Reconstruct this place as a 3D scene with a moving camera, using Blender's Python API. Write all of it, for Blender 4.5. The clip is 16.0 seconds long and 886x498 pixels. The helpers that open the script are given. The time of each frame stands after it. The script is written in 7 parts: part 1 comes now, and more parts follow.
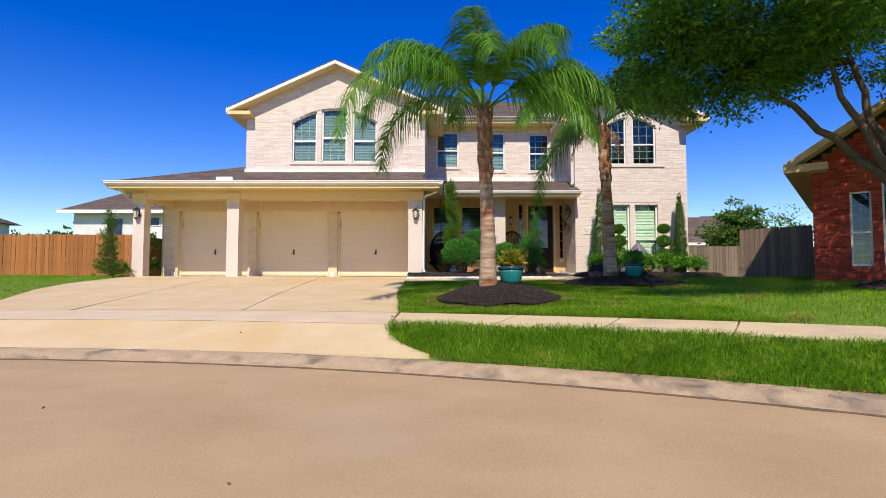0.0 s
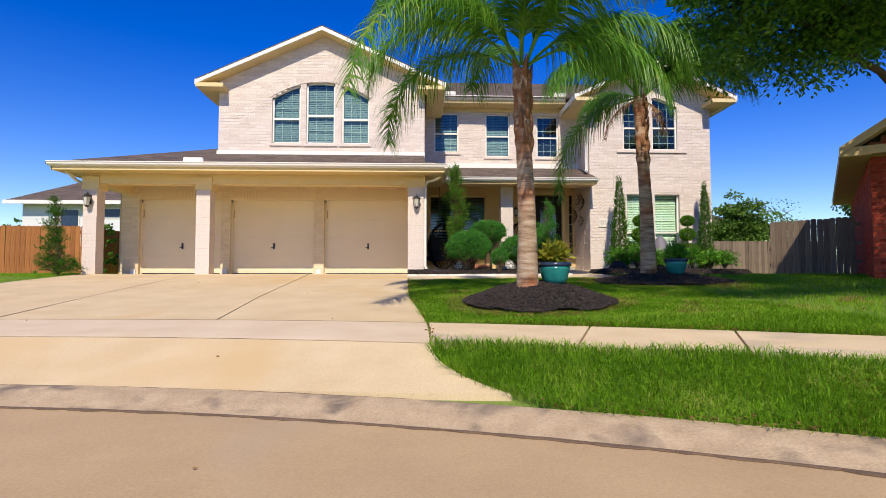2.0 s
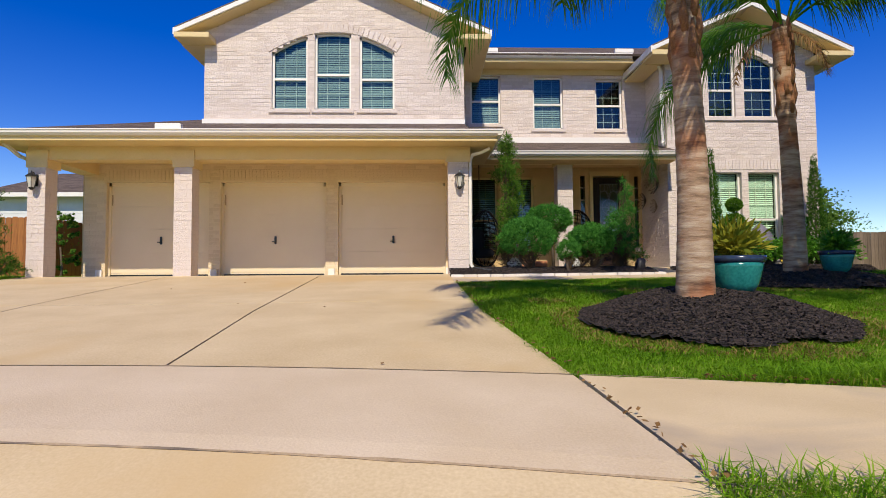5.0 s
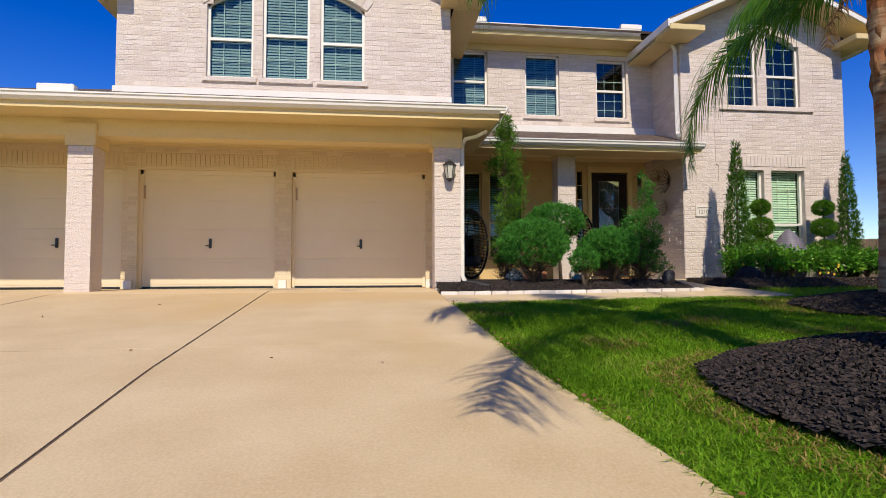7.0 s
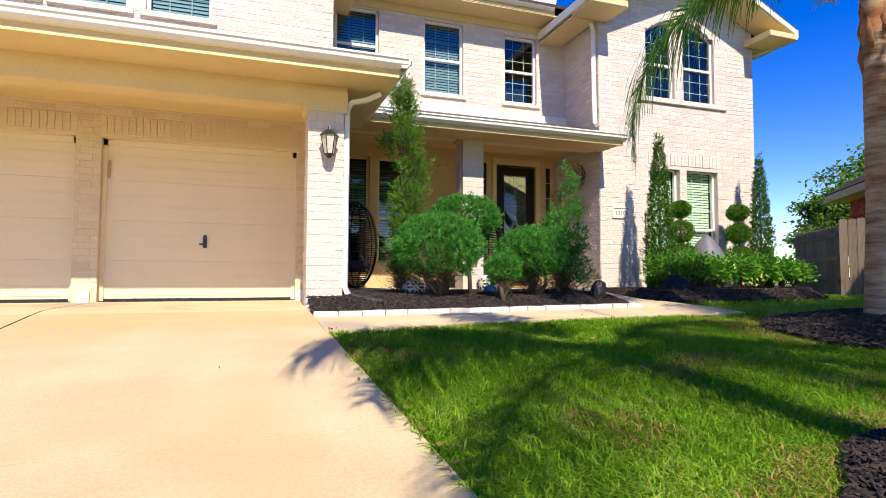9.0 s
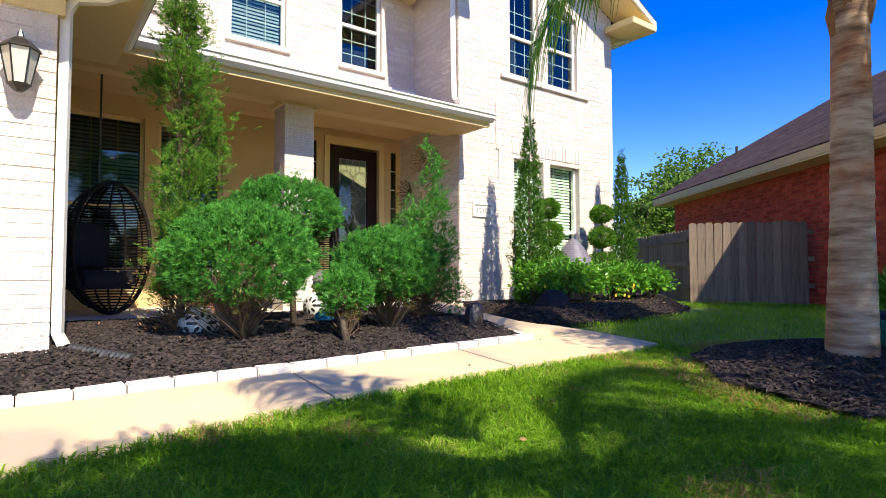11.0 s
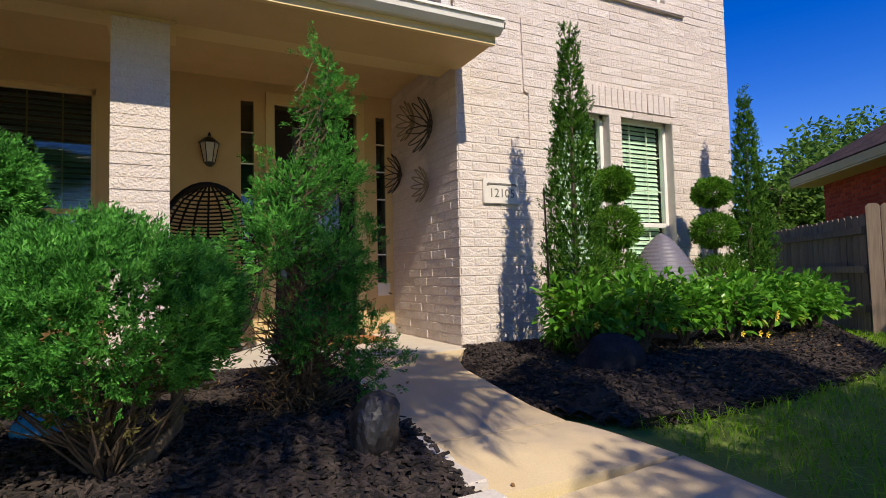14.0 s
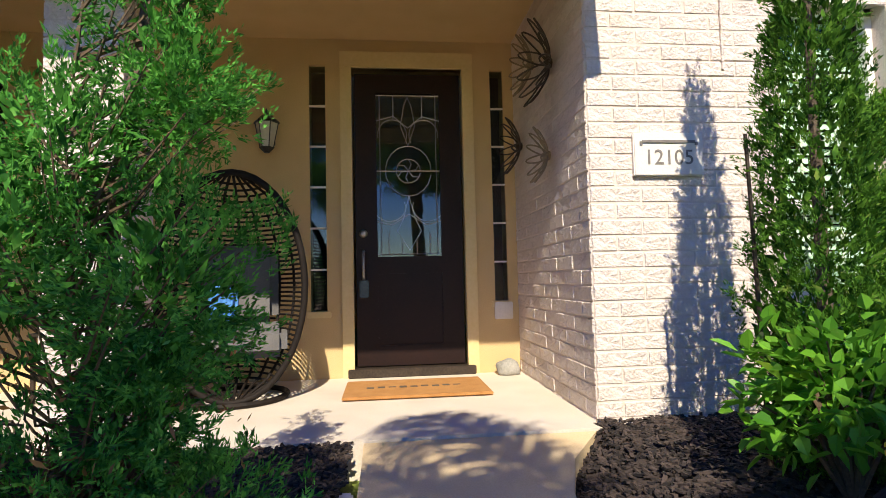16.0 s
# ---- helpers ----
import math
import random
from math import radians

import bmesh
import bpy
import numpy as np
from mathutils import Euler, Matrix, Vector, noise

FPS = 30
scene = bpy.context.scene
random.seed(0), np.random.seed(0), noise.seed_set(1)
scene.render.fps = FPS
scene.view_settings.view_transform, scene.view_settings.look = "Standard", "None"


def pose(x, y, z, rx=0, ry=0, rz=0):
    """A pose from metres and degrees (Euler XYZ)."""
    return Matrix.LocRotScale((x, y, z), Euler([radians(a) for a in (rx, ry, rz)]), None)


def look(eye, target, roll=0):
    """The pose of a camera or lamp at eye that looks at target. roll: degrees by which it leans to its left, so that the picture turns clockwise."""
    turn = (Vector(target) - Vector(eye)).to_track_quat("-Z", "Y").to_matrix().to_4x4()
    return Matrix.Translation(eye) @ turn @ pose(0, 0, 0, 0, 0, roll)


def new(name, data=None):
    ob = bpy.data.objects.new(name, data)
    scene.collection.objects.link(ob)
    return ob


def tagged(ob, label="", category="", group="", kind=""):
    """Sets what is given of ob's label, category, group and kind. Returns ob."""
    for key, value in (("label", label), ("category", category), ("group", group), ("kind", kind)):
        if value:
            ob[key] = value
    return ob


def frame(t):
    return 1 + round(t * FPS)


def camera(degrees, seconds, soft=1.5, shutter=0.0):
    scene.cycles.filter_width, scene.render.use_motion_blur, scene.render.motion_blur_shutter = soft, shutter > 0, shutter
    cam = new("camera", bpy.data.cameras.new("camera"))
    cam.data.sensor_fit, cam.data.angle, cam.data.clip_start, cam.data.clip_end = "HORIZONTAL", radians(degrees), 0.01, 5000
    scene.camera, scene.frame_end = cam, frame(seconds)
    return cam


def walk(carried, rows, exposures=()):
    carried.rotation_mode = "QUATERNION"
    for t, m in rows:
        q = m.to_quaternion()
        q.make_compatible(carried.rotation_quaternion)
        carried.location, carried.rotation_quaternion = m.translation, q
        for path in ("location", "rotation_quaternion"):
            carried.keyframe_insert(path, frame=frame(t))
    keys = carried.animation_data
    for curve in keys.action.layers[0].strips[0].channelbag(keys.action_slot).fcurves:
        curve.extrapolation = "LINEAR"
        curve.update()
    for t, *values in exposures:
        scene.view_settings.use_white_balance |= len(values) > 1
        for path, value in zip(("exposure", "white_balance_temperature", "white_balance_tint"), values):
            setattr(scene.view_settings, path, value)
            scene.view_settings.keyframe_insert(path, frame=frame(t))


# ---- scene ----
cam = camera(77.2, 16.0, soft=0.9)
PATH = [
    (0, (0.543, 0.486, 1.057), (0.526, 2.483, 1.175), 0.1),
    (0.5, (0.304, 0.948, 1.092), (0.302, 2.945, 1.201), 0.0),
    (1, (0.071, 1.456, 1.09), (0.09, 3.453, 1.196), 0.1),
    (1.5, (-0.102, 1.996, 1.104), (-0.072, 3.993, 1.208), -0.0),
    (2, (-0.294, 2.534, 1.104), (-0.214, 4.53, 1.209), -0.0),
    (2.5, (-0.479, 3.063, 1.109), (-0.387, 5.058, 1.21), -0.1),
    (3, (-0.655, 3.613, 1.137), (-0.561, 5.608, 1.239), -0.1),
    (3.5, (-0.785, 4.174, 1.142), (-0.703, 6.169, 1.245), -0.2),
    (4, (-0.905, 4.743, 1.164), (-0.837, 6.739, 1.268), -0.1),
    (4.5, (-1.001, 5.287, 1.167), (-0.933, 7.284, 1.267), -0.3),
    (4.7, (-1.043, 5.507, 1.166), (-0.979, 7.503, 1.264), -0.4),
    (6.8, (-1.526, 8.02, 1.403), (-1.313, 10.007, 1.494), -0.3),
    (7, (-1.532, 8.241, 1.409), (-1.295, 10.225, 1.509), -0.2),
    (7.5, (-1.494, 8.774, 1.406), (-1.165, 10.743, 1.517), -0.3),
    (8, (-1.413, 9.316, 1.402), (-0.957, 11.26, 1.521), -0.4),
    (8.2, (-1.367, 9.543, 1.411), (-0.874, 11.477, 1.532), -0.4),
    (10.3, (-0.844, 11.871, 1.789), (0.17, 13.594, 1.851), 0.4),
    (10.5, (-0.732, 12.091, 1.8), (0.348, 13.772, 1.873), 0.0),
    (11, (-0.351, 12.622, 1.813), (0.851, 14.219, 1.894), -0.1),
    (11.5, (0.14, 12.97, 1.837), (1.377, 14.54, 1.916), -0.3),
    (12, (0.638, 13.299, 1.865), (1.861, 14.88, 1.944), -0.3),
    (12.5, (1.151, 13.582, 1.905), (2.359, 15.174, 1.987), -0.4),
    (13, (1.628, 13.904, 1.931), (2.794, 15.527, 2.015), -0.6),
    (13.5, (2.055, 14.241, 1.936), (3.153, 15.91, 2.031), -0.8),
    (14, (2.466, 14.685, 1.967), (3.356, 16.474, 2.071), -1.3),
    (14.5, (2.832, 15.073, 2.034), (3.553, 16.936, 2.133), -1.2),
    (15, (3.185, 15.469, 2.051), (3.741, 17.387, 2.157), -1.5),
    (15.5, (3.475, 15.862, 2.078), (3.828, 17.827, 2.188), -1.5),
    (16, (3.727, 16.237, 2.111), (3.942, 18.222, 2.222), -1.3),
]
walk(cam, [(t, look(eye, target, roll)) for t, eye, target, roll in PATH],
     exposures=[(0, 0.05), (2.5, 0.0), (3.5, -0.1), (4.7, -0.2), (7.5, -0.2), (8.1, 0.0), (9.6, 0.75), (10.5, 0.95), (11.2, 0.75), (12.0, 0.4), (12.6, 0.12), (13.3, 0.0), (14.8, 0.05), (15.4, 0.25), (16, 0.58)])


# ---- sky and sun: clear midday, sun behind the street at about 44 degrees ----
world = bpy.data.worlds.new("world")
scene.world = world
world.use_nodes = True
wn = world.node_tree.nodes
sky = wn.new("ShaderNodeTexSky")
sky.sky_type = "NISHITA"
sky.sun_disc = False
sky.sun_elevation = radians(44)
sky.sun_rotation = radians(183)
sky.air_density, sky.dust_density, sky.ozone_density = 1.0, 0.0, 3.0
wn["Background"].inputs["Strength"].default_value = 0.115
tone = wn.new("ShaderNodeHueSaturation")
tone.inputs["Hue"].default_value, tone.inputs["Saturation"].default_value, tone.inputs["Value"].default_value = 0.529, 1.48, 1.38
world.node_tree.links.new(sky.outputs["Color"], tone.inputs["Color"])
world.node_tree.links.new(tone.outputs["Color"], wn["Background"].inputs["Color"])
sun_data = bpy.data.lights.new("sun", "SUN")
sun_data.energy, sun_data.angle, sun_data.color = 5.0, radians(0.55), (1.0, 0.90, 0.74)
sun = new("sun", sun_data)
sun.matrix_world = look((0, 0, 40), (0.06 * 30, 30.0, 40 - 0.97 * 30))


# ---- materials ----
def nodes_of(name):
    m = bpy.data.materials.new(name)
    m.use_nodes = True
    return m, m.node_tree.nodes, m.node_tree.links, m.node_tree.nodes["Principled BSDF"]


def surface(name, low, high, rough=0.7, scale=6.0, fine=60.0, bump=0.15, metal=0.0, stain=None, stain_scale=0.6, per="", depth=0.01, spec=0.5):
    """Two-scale noise between two colours, with grain bump, stains, and variation by object or by island."""
    m, n, l, b = nodes_of(name)
    tc = n.new("ShaderNodeTexCoord")
    big = n.new("ShaderNodeTexNoise")
    big.inputs["Scale"].default_value, big.inputs["Detail"].default_value = scale, 6
    small = n.new("ShaderNodeTexNoise")
    small.inputs["Scale"].default_value, small.inputs["Detail"].default_value = fine, 4
    for t in (big, small):
        l.new(tc.outputs["Object"], t.inputs["Vector"])
    add = n.new("ShaderNodeMath")
    add.operation = "MULTIPLY_ADD"
    add.inputs[1].default_value, add.inputs[2].default_value = 0.5, 0.0
    l.new(small.outputs["Fac"], add.inputs[0])
    half = n.new("ShaderNodeMath")
    half.operation = "MULTIPLY_ADD"
    half.inputs[1].default_value = 0.5
    l.new(big.outputs["Fac"], half.inputs[0])
    l.new(add.outputs[0], half.inputs[2])
    fac = half.outputs[0]
    if per:
        rnd = n.new("ShaderNodeObjectInfo" if per == "object" else "ShaderNodeNewGeometry")
        mix = n.new("ShaderNodeMath")
        mix.operation = "MULTIPLY_ADD"
        mix.inputs[1].default_value = 0.5
        l.new(rnd.outputs["Random" if per == "object" else "Random Per Island"], mix.inputs[0])
        sub = n.new("ShaderNodeMath")
        sub.operation = "SUBTRACT"
        sub.inputs[1].default_value = 0.25
        l.new(fac, sub.inputs[0])
        l.new(sub.outputs[0], mix.inputs[2])
        fac = mix.outputs[0]
    ramp = n.new("ShaderNodeValToRGB")
    ramp.color_ramp.elements[0].position, ramp.color_ramp.elements[1].position = 0.3, 0.7
    ramp.color_ramp.elements[0].color, ramp.color_ramp.elements[1].color = (*low, 1), (*high, 1)
    l.new(fac, ramp.inputs["Fac"])
    col = ramp.outputs["Color"]
    if stain:
        st = n.new("ShaderNodeTexNoise")
        st.inputs["Scale"].default_value, st.inputs["Detail"].default_value, st.inputs["Distortion"].default_value = stain_scale, 8, 0.6
        l.new(tc.outputs["Object"], st.inputs["Vector"])
        sr = n.new("ShaderNodeValToRGB")
        sr.color_ramp.elements[0].position, sr.color_ramp.elements[1].position = 0.52, 0.68
        sr.color_ramp.elements[0].color, sr.color_ramp.elements[1].color = (0, 0, 0, 1), (1, 1, 1, 1)
        l.new(st.outputs["Fac"], sr.inputs["Fac"])
        mx = n.new("ShaderNodeMix")
        mx.data_type = "RGBA"
        l.new(sr.outputs["Color"], mx.inputs[0])
        l.new(col, mx.inputs[6])
        mx.inputs[7].default_value = (*stain, 1)
        col = mx.outputs[2]
    l.new(col, b.inputs["Base Color"])
    b.inputs["Roughness"].default_value, b.inputs["Metallic"].default_value = rough, metal
    b.inputs["Specular IOR Level"].default_value = spec
    if bump:
        bp = n.new("ShaderNodeBump")
        bp.inputs["Strength"].default_value, bp.inputs["Distance"].default_value = bump, depth
        l.new(half.outputs[0], bp.inputs["Height"])
        l.new(bp.outputs["Normal"], b.inputs["Normal"])
    return m


def leafy(name, low, high, tip=None, rough=0.55, glow=0.35, clump=0.0):
    """Foliage: colour varies leaf by leaf and in drifts; light passes through."""
    m, n, l, b = nodes_of(name)
    geo = n.new("ShaderNodeNewGeometry")
    tc = n.new("ShaderNodeTexCoord")
    no = n.new("ShaderNodeTexNoise")
    no.inputs["Scale"].default_value, no.inputs["Detail"].default_value = clump or 2.2, 3
    l.new(tc.outputs["Object"], no.inputs["Vector"])
    mix = n.new("ShaderNodeMath")
    mix.operation = "MULTIPLY_ADD"
    mix.inputs[1].default_value = 0.4 if clump else 0.55
    l.new(geo.outputs["Random Per Island"], mix.inputs[0])
    sub = n.new("ShaderNodeMath")
    sub.operation = "MULTIPLY_ADD"
    sub.inputs[1].default_value, sub.inputs[2].default_value = (2.2, -0.88) if clump else (1.0, -0.25)
    l.new(no.outputs["Fac"], sub.inputs[0])
    l.new(sub.outputs[0], mix.inputs[2])
    ramp = n.new("ShaderNodeValToRGB")
    ramp.color_ramp.elements[0].position, ramp.color_ramp.elements[1].position = 0.1, 0.75
    ramp.color_ramp.elements[0].color, ramp.color_ramp.elements[1].color = (*low, 1), (*high, 1)
    if tip:
        e = ramp.color_ramp.elements.new(0.95)
        e.color = (*tip, 1)
    l.new(mix.outputs[0], ramp.inputs["Fac"])
    l.new(ramp.outputs["Color"], b.inputs["Base Color"])
    b.inputs["Roughness"].default_value = rough
    b.inputs["Specular IOR Level"].default_value = 0.25 if rough < 0.5 else 0.08
    tr = n.new("ShaderNodeBsdfTranslucent")
    l.new(ramp.outputs["Color"], tr.inputs["Color"])
    sh = n.new("ShaderNodeMixShader")
    sh.inputs[0].default_value = glow
    l.new(b.outputs[0], sh.inputs[1])
    l.new(tr.outputs[0], sh.inputs[2])
    l.new(sh.outputs[0], n["Material Output"].inputs["Surface"])
    return m


def glassy(name, tint=(0.38, 0.58, 0.58), ior=1.8, rough=0.02):
    """A window pane: clear, with a sky-mirroring gloss that grows at grazing angles."""
    m, n, l, b = nodes_of(name)
    n.remove(b)
    gl = n.new("ShaderNodeBsdfGlossy")
    gl.inputs["Roughness"].default_value = rough
    fr = n.new("ShaderNodeFresnel")
    fr.inputs["IOR"].default_value = ior
    tr = n.new("ShaderNodeBsdfTransparent")
    tr.inputs["Color"].default_value = (*tint, 1)
    sh = n.new("ShaderNodeMixShader")
    l.new(fr.outputs[0], sh.inputs[0])
    l.new(tr.outputs[0], sh.inputs[1])
    l.new(gl.outputs[0], sh.inputs[2])
    l.new(sh.outputs[0], n["Material Output"].inputs["Surface"])
    return m


def clear_side(name):
    """The inner face and edges of a pane, which only let light through."""
    m, n, l, b = nodes_of(name)
    n.remove(b)
    l.new(n.new("ShaderNodeBsdfTransparent").outputs[0], n["Material Output"].inputs["Surface"])
    return m


def planked(name, low, high, rough=0.8):
    """Weathered wood whose grain runs up the board."""
    m, n, l, b = nodes_of(name)
    tc = n.new("ShaderNodeTexCoord")
    mp = n.new("ShaderNodeMapping")
    mp.inputs["Scale"].default_value = (30, 30, 1.6)
    l.new(tc.outputs["Object"], mp.inputs["Vector"])
    no = n.new("ShaderNodeTexNoise")
    no.inputs["Scale"].default_value, no.inputs["Detail"].default_value, no.inputs["Distortion"].default_value = 1.5, 6, 0.8
    l.new(mp.outputs[0], no.inputs["Vector"])
    oi = n.new("ShaderNodeObjectInfo")
    mix = n.new("ShaderNodeMath")
    mix.operation = "MULTIPLY_ADD"
    mix.inputs[1].default_value = 0.35
    l.new(oi.outputs["Random"], mix.inputs[0])
    sub = n.new("ShaderNodeMath")
    sub.operation = "SUBTRACT"
    sub.inputs[1].default_value = 0.17
    l.new(no.outputs["Fac"], sub.inputs[0])
    l.new(sub.outputs[0], mix.inputs[2])
    ramp = n.new("ShaderNodeValToRGB")
    ramp.color_ramp.elements[0].position, ramp.color_ramp.elements[1].position = 0.25, 0.75
    ramp.color_ramp.elements[0].color, ramp.color_ramp.elements[1].color = (*low, 1), (*high, 1)
    l.new(mix.outputs[0], ramp.inputs["Fac"])
    l.new(ramp.outputs["Color"], b.inputs["Base Color"])
    b.inputs["Roughness"].default_value = rough
    bp = n.new("ShaderNodeBump")
    bp.inputs["Strength"].default_value, bp.inputs["Distance"].default_value = 0.4, 0.006
    l.new(no.outputs["Fac"], bp.inputs["Height"])
    l.new(bp.outputs["Normal"], b.inputs["Normal"])
    return m


def shingled(name, low, high):
    """Asphalt shingles: courses up the slope, tabs of uneven tone, mineral grain."""
    m, n, l, b = nodes_of(name)
    uv = n.new("ShaderNodeUVMap")
    br = n.new("ShaderNodeTexBrick")
    br.inputs["Scale"].default_value = 1.0
    br.inputs["Brick Width"].default_value, br.inputs["Row Height"].default_value = 0.32, 0.14
    br.inputs["Mortar Size"].default_value, br.inputs["Bias"].default_value = 0.006, 0.0
    br.inputs["Color1"].default_value, br.inputs["Color2"].default_value = (*low, 1), (*high, 1)
    br.inputs["Mortar"].default_value = (low[0] * 0.5, low[1] * 0.5, low[2] * 0.5, 1)
    l.new(uv.outputs[0], br.inputs["Vector"])
    no = n.new("ShaderNodeTexNoise")
    no.inputs["Scale"].default_value, no.inputs["Detail"].default_value = 160, 3
    l.new(uv.outputs[0], no.inputs["Vector"])
    mx = n.new("ShaderNodeMix")
    mx.data_type, mx.blend_type = "RGBA", "OVERLAY"
    mx.inputs[0].default_value = 0.7
    l.new(br.outputs["Color"], mx.inputs[6])
    l.new(no.outputs["Fac"], mx.inputs[7])
    l.new(mx.outputs[2], b.inputs["Base Color"])
    b.inputs["Roughness"].default_value = 0.9
    b.inputs["Specular IOR Level"].default_value = 0.15
    bp = n.new("ShaderNodeBump")
    bp.inputs["Strength"].default_value, bp.inputs["Distance"].default_value = 0.6, 0.01
    bp.invert = True
    l.new(br.outputs["Fac"], bp.inputs["Height"])
    l.new(bp.outputs["Normal"], b.inputs["Normal"])
    return m


M_BRICK = surface("painted_brick", (0.645, 0.54, 0.46), (0.745, 0.645, 0.565), 0.8, 20, 60, 1.0, per="island", depth=0.03)
# Tan tint stands in for light bounced off the drive onto cream brick.
M_BOUNCEBRICK = surface("bounce_tinted_brick", (0.66, 0.53, 0.34), (0.74, 0.61, 0.41), 0.8, 20, 60, 1.0, per="island", depth=0.02)
M_MORTAR = surface("painted_mortar", (0.60, 0.505, 0.425), (0.72, 0.62, 0.54), 0.85, 12, 90, 0.5)
M_TRIM = surface("cream_trim", (0.66, 0.50, 0.22), (0.74, 0.58, 0.29), 0.55, 2, 40, 0.08)
M_WHITE = surface("white_trim", (0.76, 0.72, 0.64), (0.84, 0.80, 0.73), 0.5, 3, 50, 0.08)
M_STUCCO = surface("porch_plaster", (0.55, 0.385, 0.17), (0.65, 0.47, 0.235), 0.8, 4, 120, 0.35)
M_GARAGE = surface("garage_door_paint", (0.74, 0.615, 0.405), (0.81, 0.685, 0.475), 0.5, 1.5, 70, 0.1)
M_CONC = surface("driveway_concrete", (0.53, 0.385, 0.20), (0.71, 0.555, 0.33), 0.85, 1.6, 70, 0.25, stain=(0.60, 0.42, 0.20), stain_scale=0.4)
M_APRON = surface("crossing_concrete", (0.60, 0.455, 0.28), (0.75, 0.60, 0.41), 0.85, 1.8, 90, 0.45, stain=(0.64, 0.48, 0.28), stain_scale=0.5)
M_WALK = surface("walk_concrete", (0.60, 0.445, 0.245), (0.76, 0.595, 0.36), 0.85, 2.0, 150, 0.35, stain=(0.46, 0.36, 0.25), stain_scale=0.8)
M_PORCH = surface("porch_concrete", (0.56, 0.48, 0.38), (0.70, 0.62, 0.51), 0.85, 3.0, 120, 0.3)
M_ROAD = surface("road_concrete", (0.39, 0.255, 0.125), (0.56, 0.39, 0.20), 0.85, 1.1, 90, 0.2, stain=(0.47, 0.35, 0.215), stain_scale=0.3)
M_KERB = surface("kerb_concrete", (0.34, 0.235, 0.13), (0.55, 0.41, 0.25), 0.9, 5, 60, 1.0, stain=(0.17, 0.13, 0.09), stain_scale=2.6)
M_JOINT = surface("joint_tar", (0.10, 0.065, 0.04), (0.20, 0.13, 0.08), 0.9, 8, 90, 0.5)
M_STRAW = leafy("dry_grass", (0.26, 0.16, 0.045), (0.46, 0.33, 0.11), glow=0.3)
M_SOIL = surface("lawn_soil", (0.12, 0.18, 0.025), (0.22, 0.28, 0.045), 0.95, 6, 60, 0.8)
M_GRASS = leafy("grass_blades", (0.11, 0.27, 0.012), (0.30, 0.52, 0.03), (0.56, 0.56, 0.13), glow=0.5)
M_MULCH = surface("dark_mulch", (0.011, 0.008, 0.007), (0.066, 0.046, 0.037), 0.9, 14, 80, 0.8, per="island")
M_SHINGLE = shingled("brown_shingles", (0.10, 0.075, 0.06), (0.17, 0.13, 0.105))
M_SHINGLE_DARK = shingled("dark_brown_shingles", (0.055, 0.034, 0.026), (0.10, 0.065, 0.05))
M_GLASS = glassy("window_glass")
M_BLIND = surface("blind_slats", (0.34, 0.38, 0.38), (0.44, 0.48, 0.47), 0.5, 4, 50, 0.05)
M_BLIND_GREEN = surface("pale_green_blind_slats", (0.62, 0.74, 0.62), (0.72, 0.82, 0.70), 0.5, 4, 50, 0.05)
M_GLASS_CLEAR = glassy("clear_window_glass", (0.68, 0.86, 0.76), 1.6)
M_CLEAR = clear_side("pane_edges")
# Dark colour standing in for the shade of rooms behind glass.
M_DARK = surface("unlit_room_dark", (0.02, 0.02, 0.022), (0.05, 0.05, 0.05), 0.9, 1, 20, 0.0)
M_REDBRICK = surface("red_brick", (0.27, 0.028, 0.013), (0.47, 0.066, 0.03), 0.85, 8, 60, 0.8, per="island", depth=0.006, spec=0.2)
M_REDMORTAR = surface("red_mortar", (0.20, 0.062, 0.038), (0.30, 0.11, 0.07), 0.9, 10, 80, 0.4, spec=0.2)
M_CEDAR = planked("cedar_fence", (0.22, 0.075, 0.015), (0.40, 0.155, 0.035))
M_GREYWOOD = planked("grey_fence", (0.10, 0.07, 0.046), (0.23, 0.168, 0.118))
M_BLACK = surface("black_metal", (0.02, 0.02, 0.02), (0.06, 0.06, 0.06), 0.35, 10, 80, 0.1, metal=0.5)


# ---- mesh helpers ----
def mesh(name, verts, faces, mat, smooth=False):
    me = bpy.data.meshes.new(name)
    me.from_pydata([tuple(v) for v in verts], [], faces)
    me.materials.append(mat)
    if smooth:
        me.polygons.foreach_set("use_smooth", [True] * len(me.polygons))
    me.update()
    return me


def part(name, me, parent=None, label="", at=None):
    """Links a mesh as one object, under a thing if given."""
    ob = new(name, me)
    if parent is not None:
        ob.parent = parent
    if at is not None:
        ob.matrix_basis = at
    if label:
        tagged(ob, label)
    return ob


def thing(name, label, category, at=(0, 0, 0), group="", kind="", data=None):
    ob = new(name, data)
    ob.location = at
    return tagged(ob, label, category, group, kind)


def quads_box(x0, y0, z0, x1, y1, z1):
    v = [(x0, y0, z0), (x1, y0, z0), (x1, y1, z0), (x0, y1, z0), (x0, y0, z1), (x1, y0, z1), (x1, y1, z1), (x0, y1, z1)]
    f = [(0, 3, 2, 1), (4, 5, 6, 7), (0, 1, 5, 4), (1, 2, 6, 5), (2, 3, 7, 6), (3, 0, 4, 7)]
    return v, f


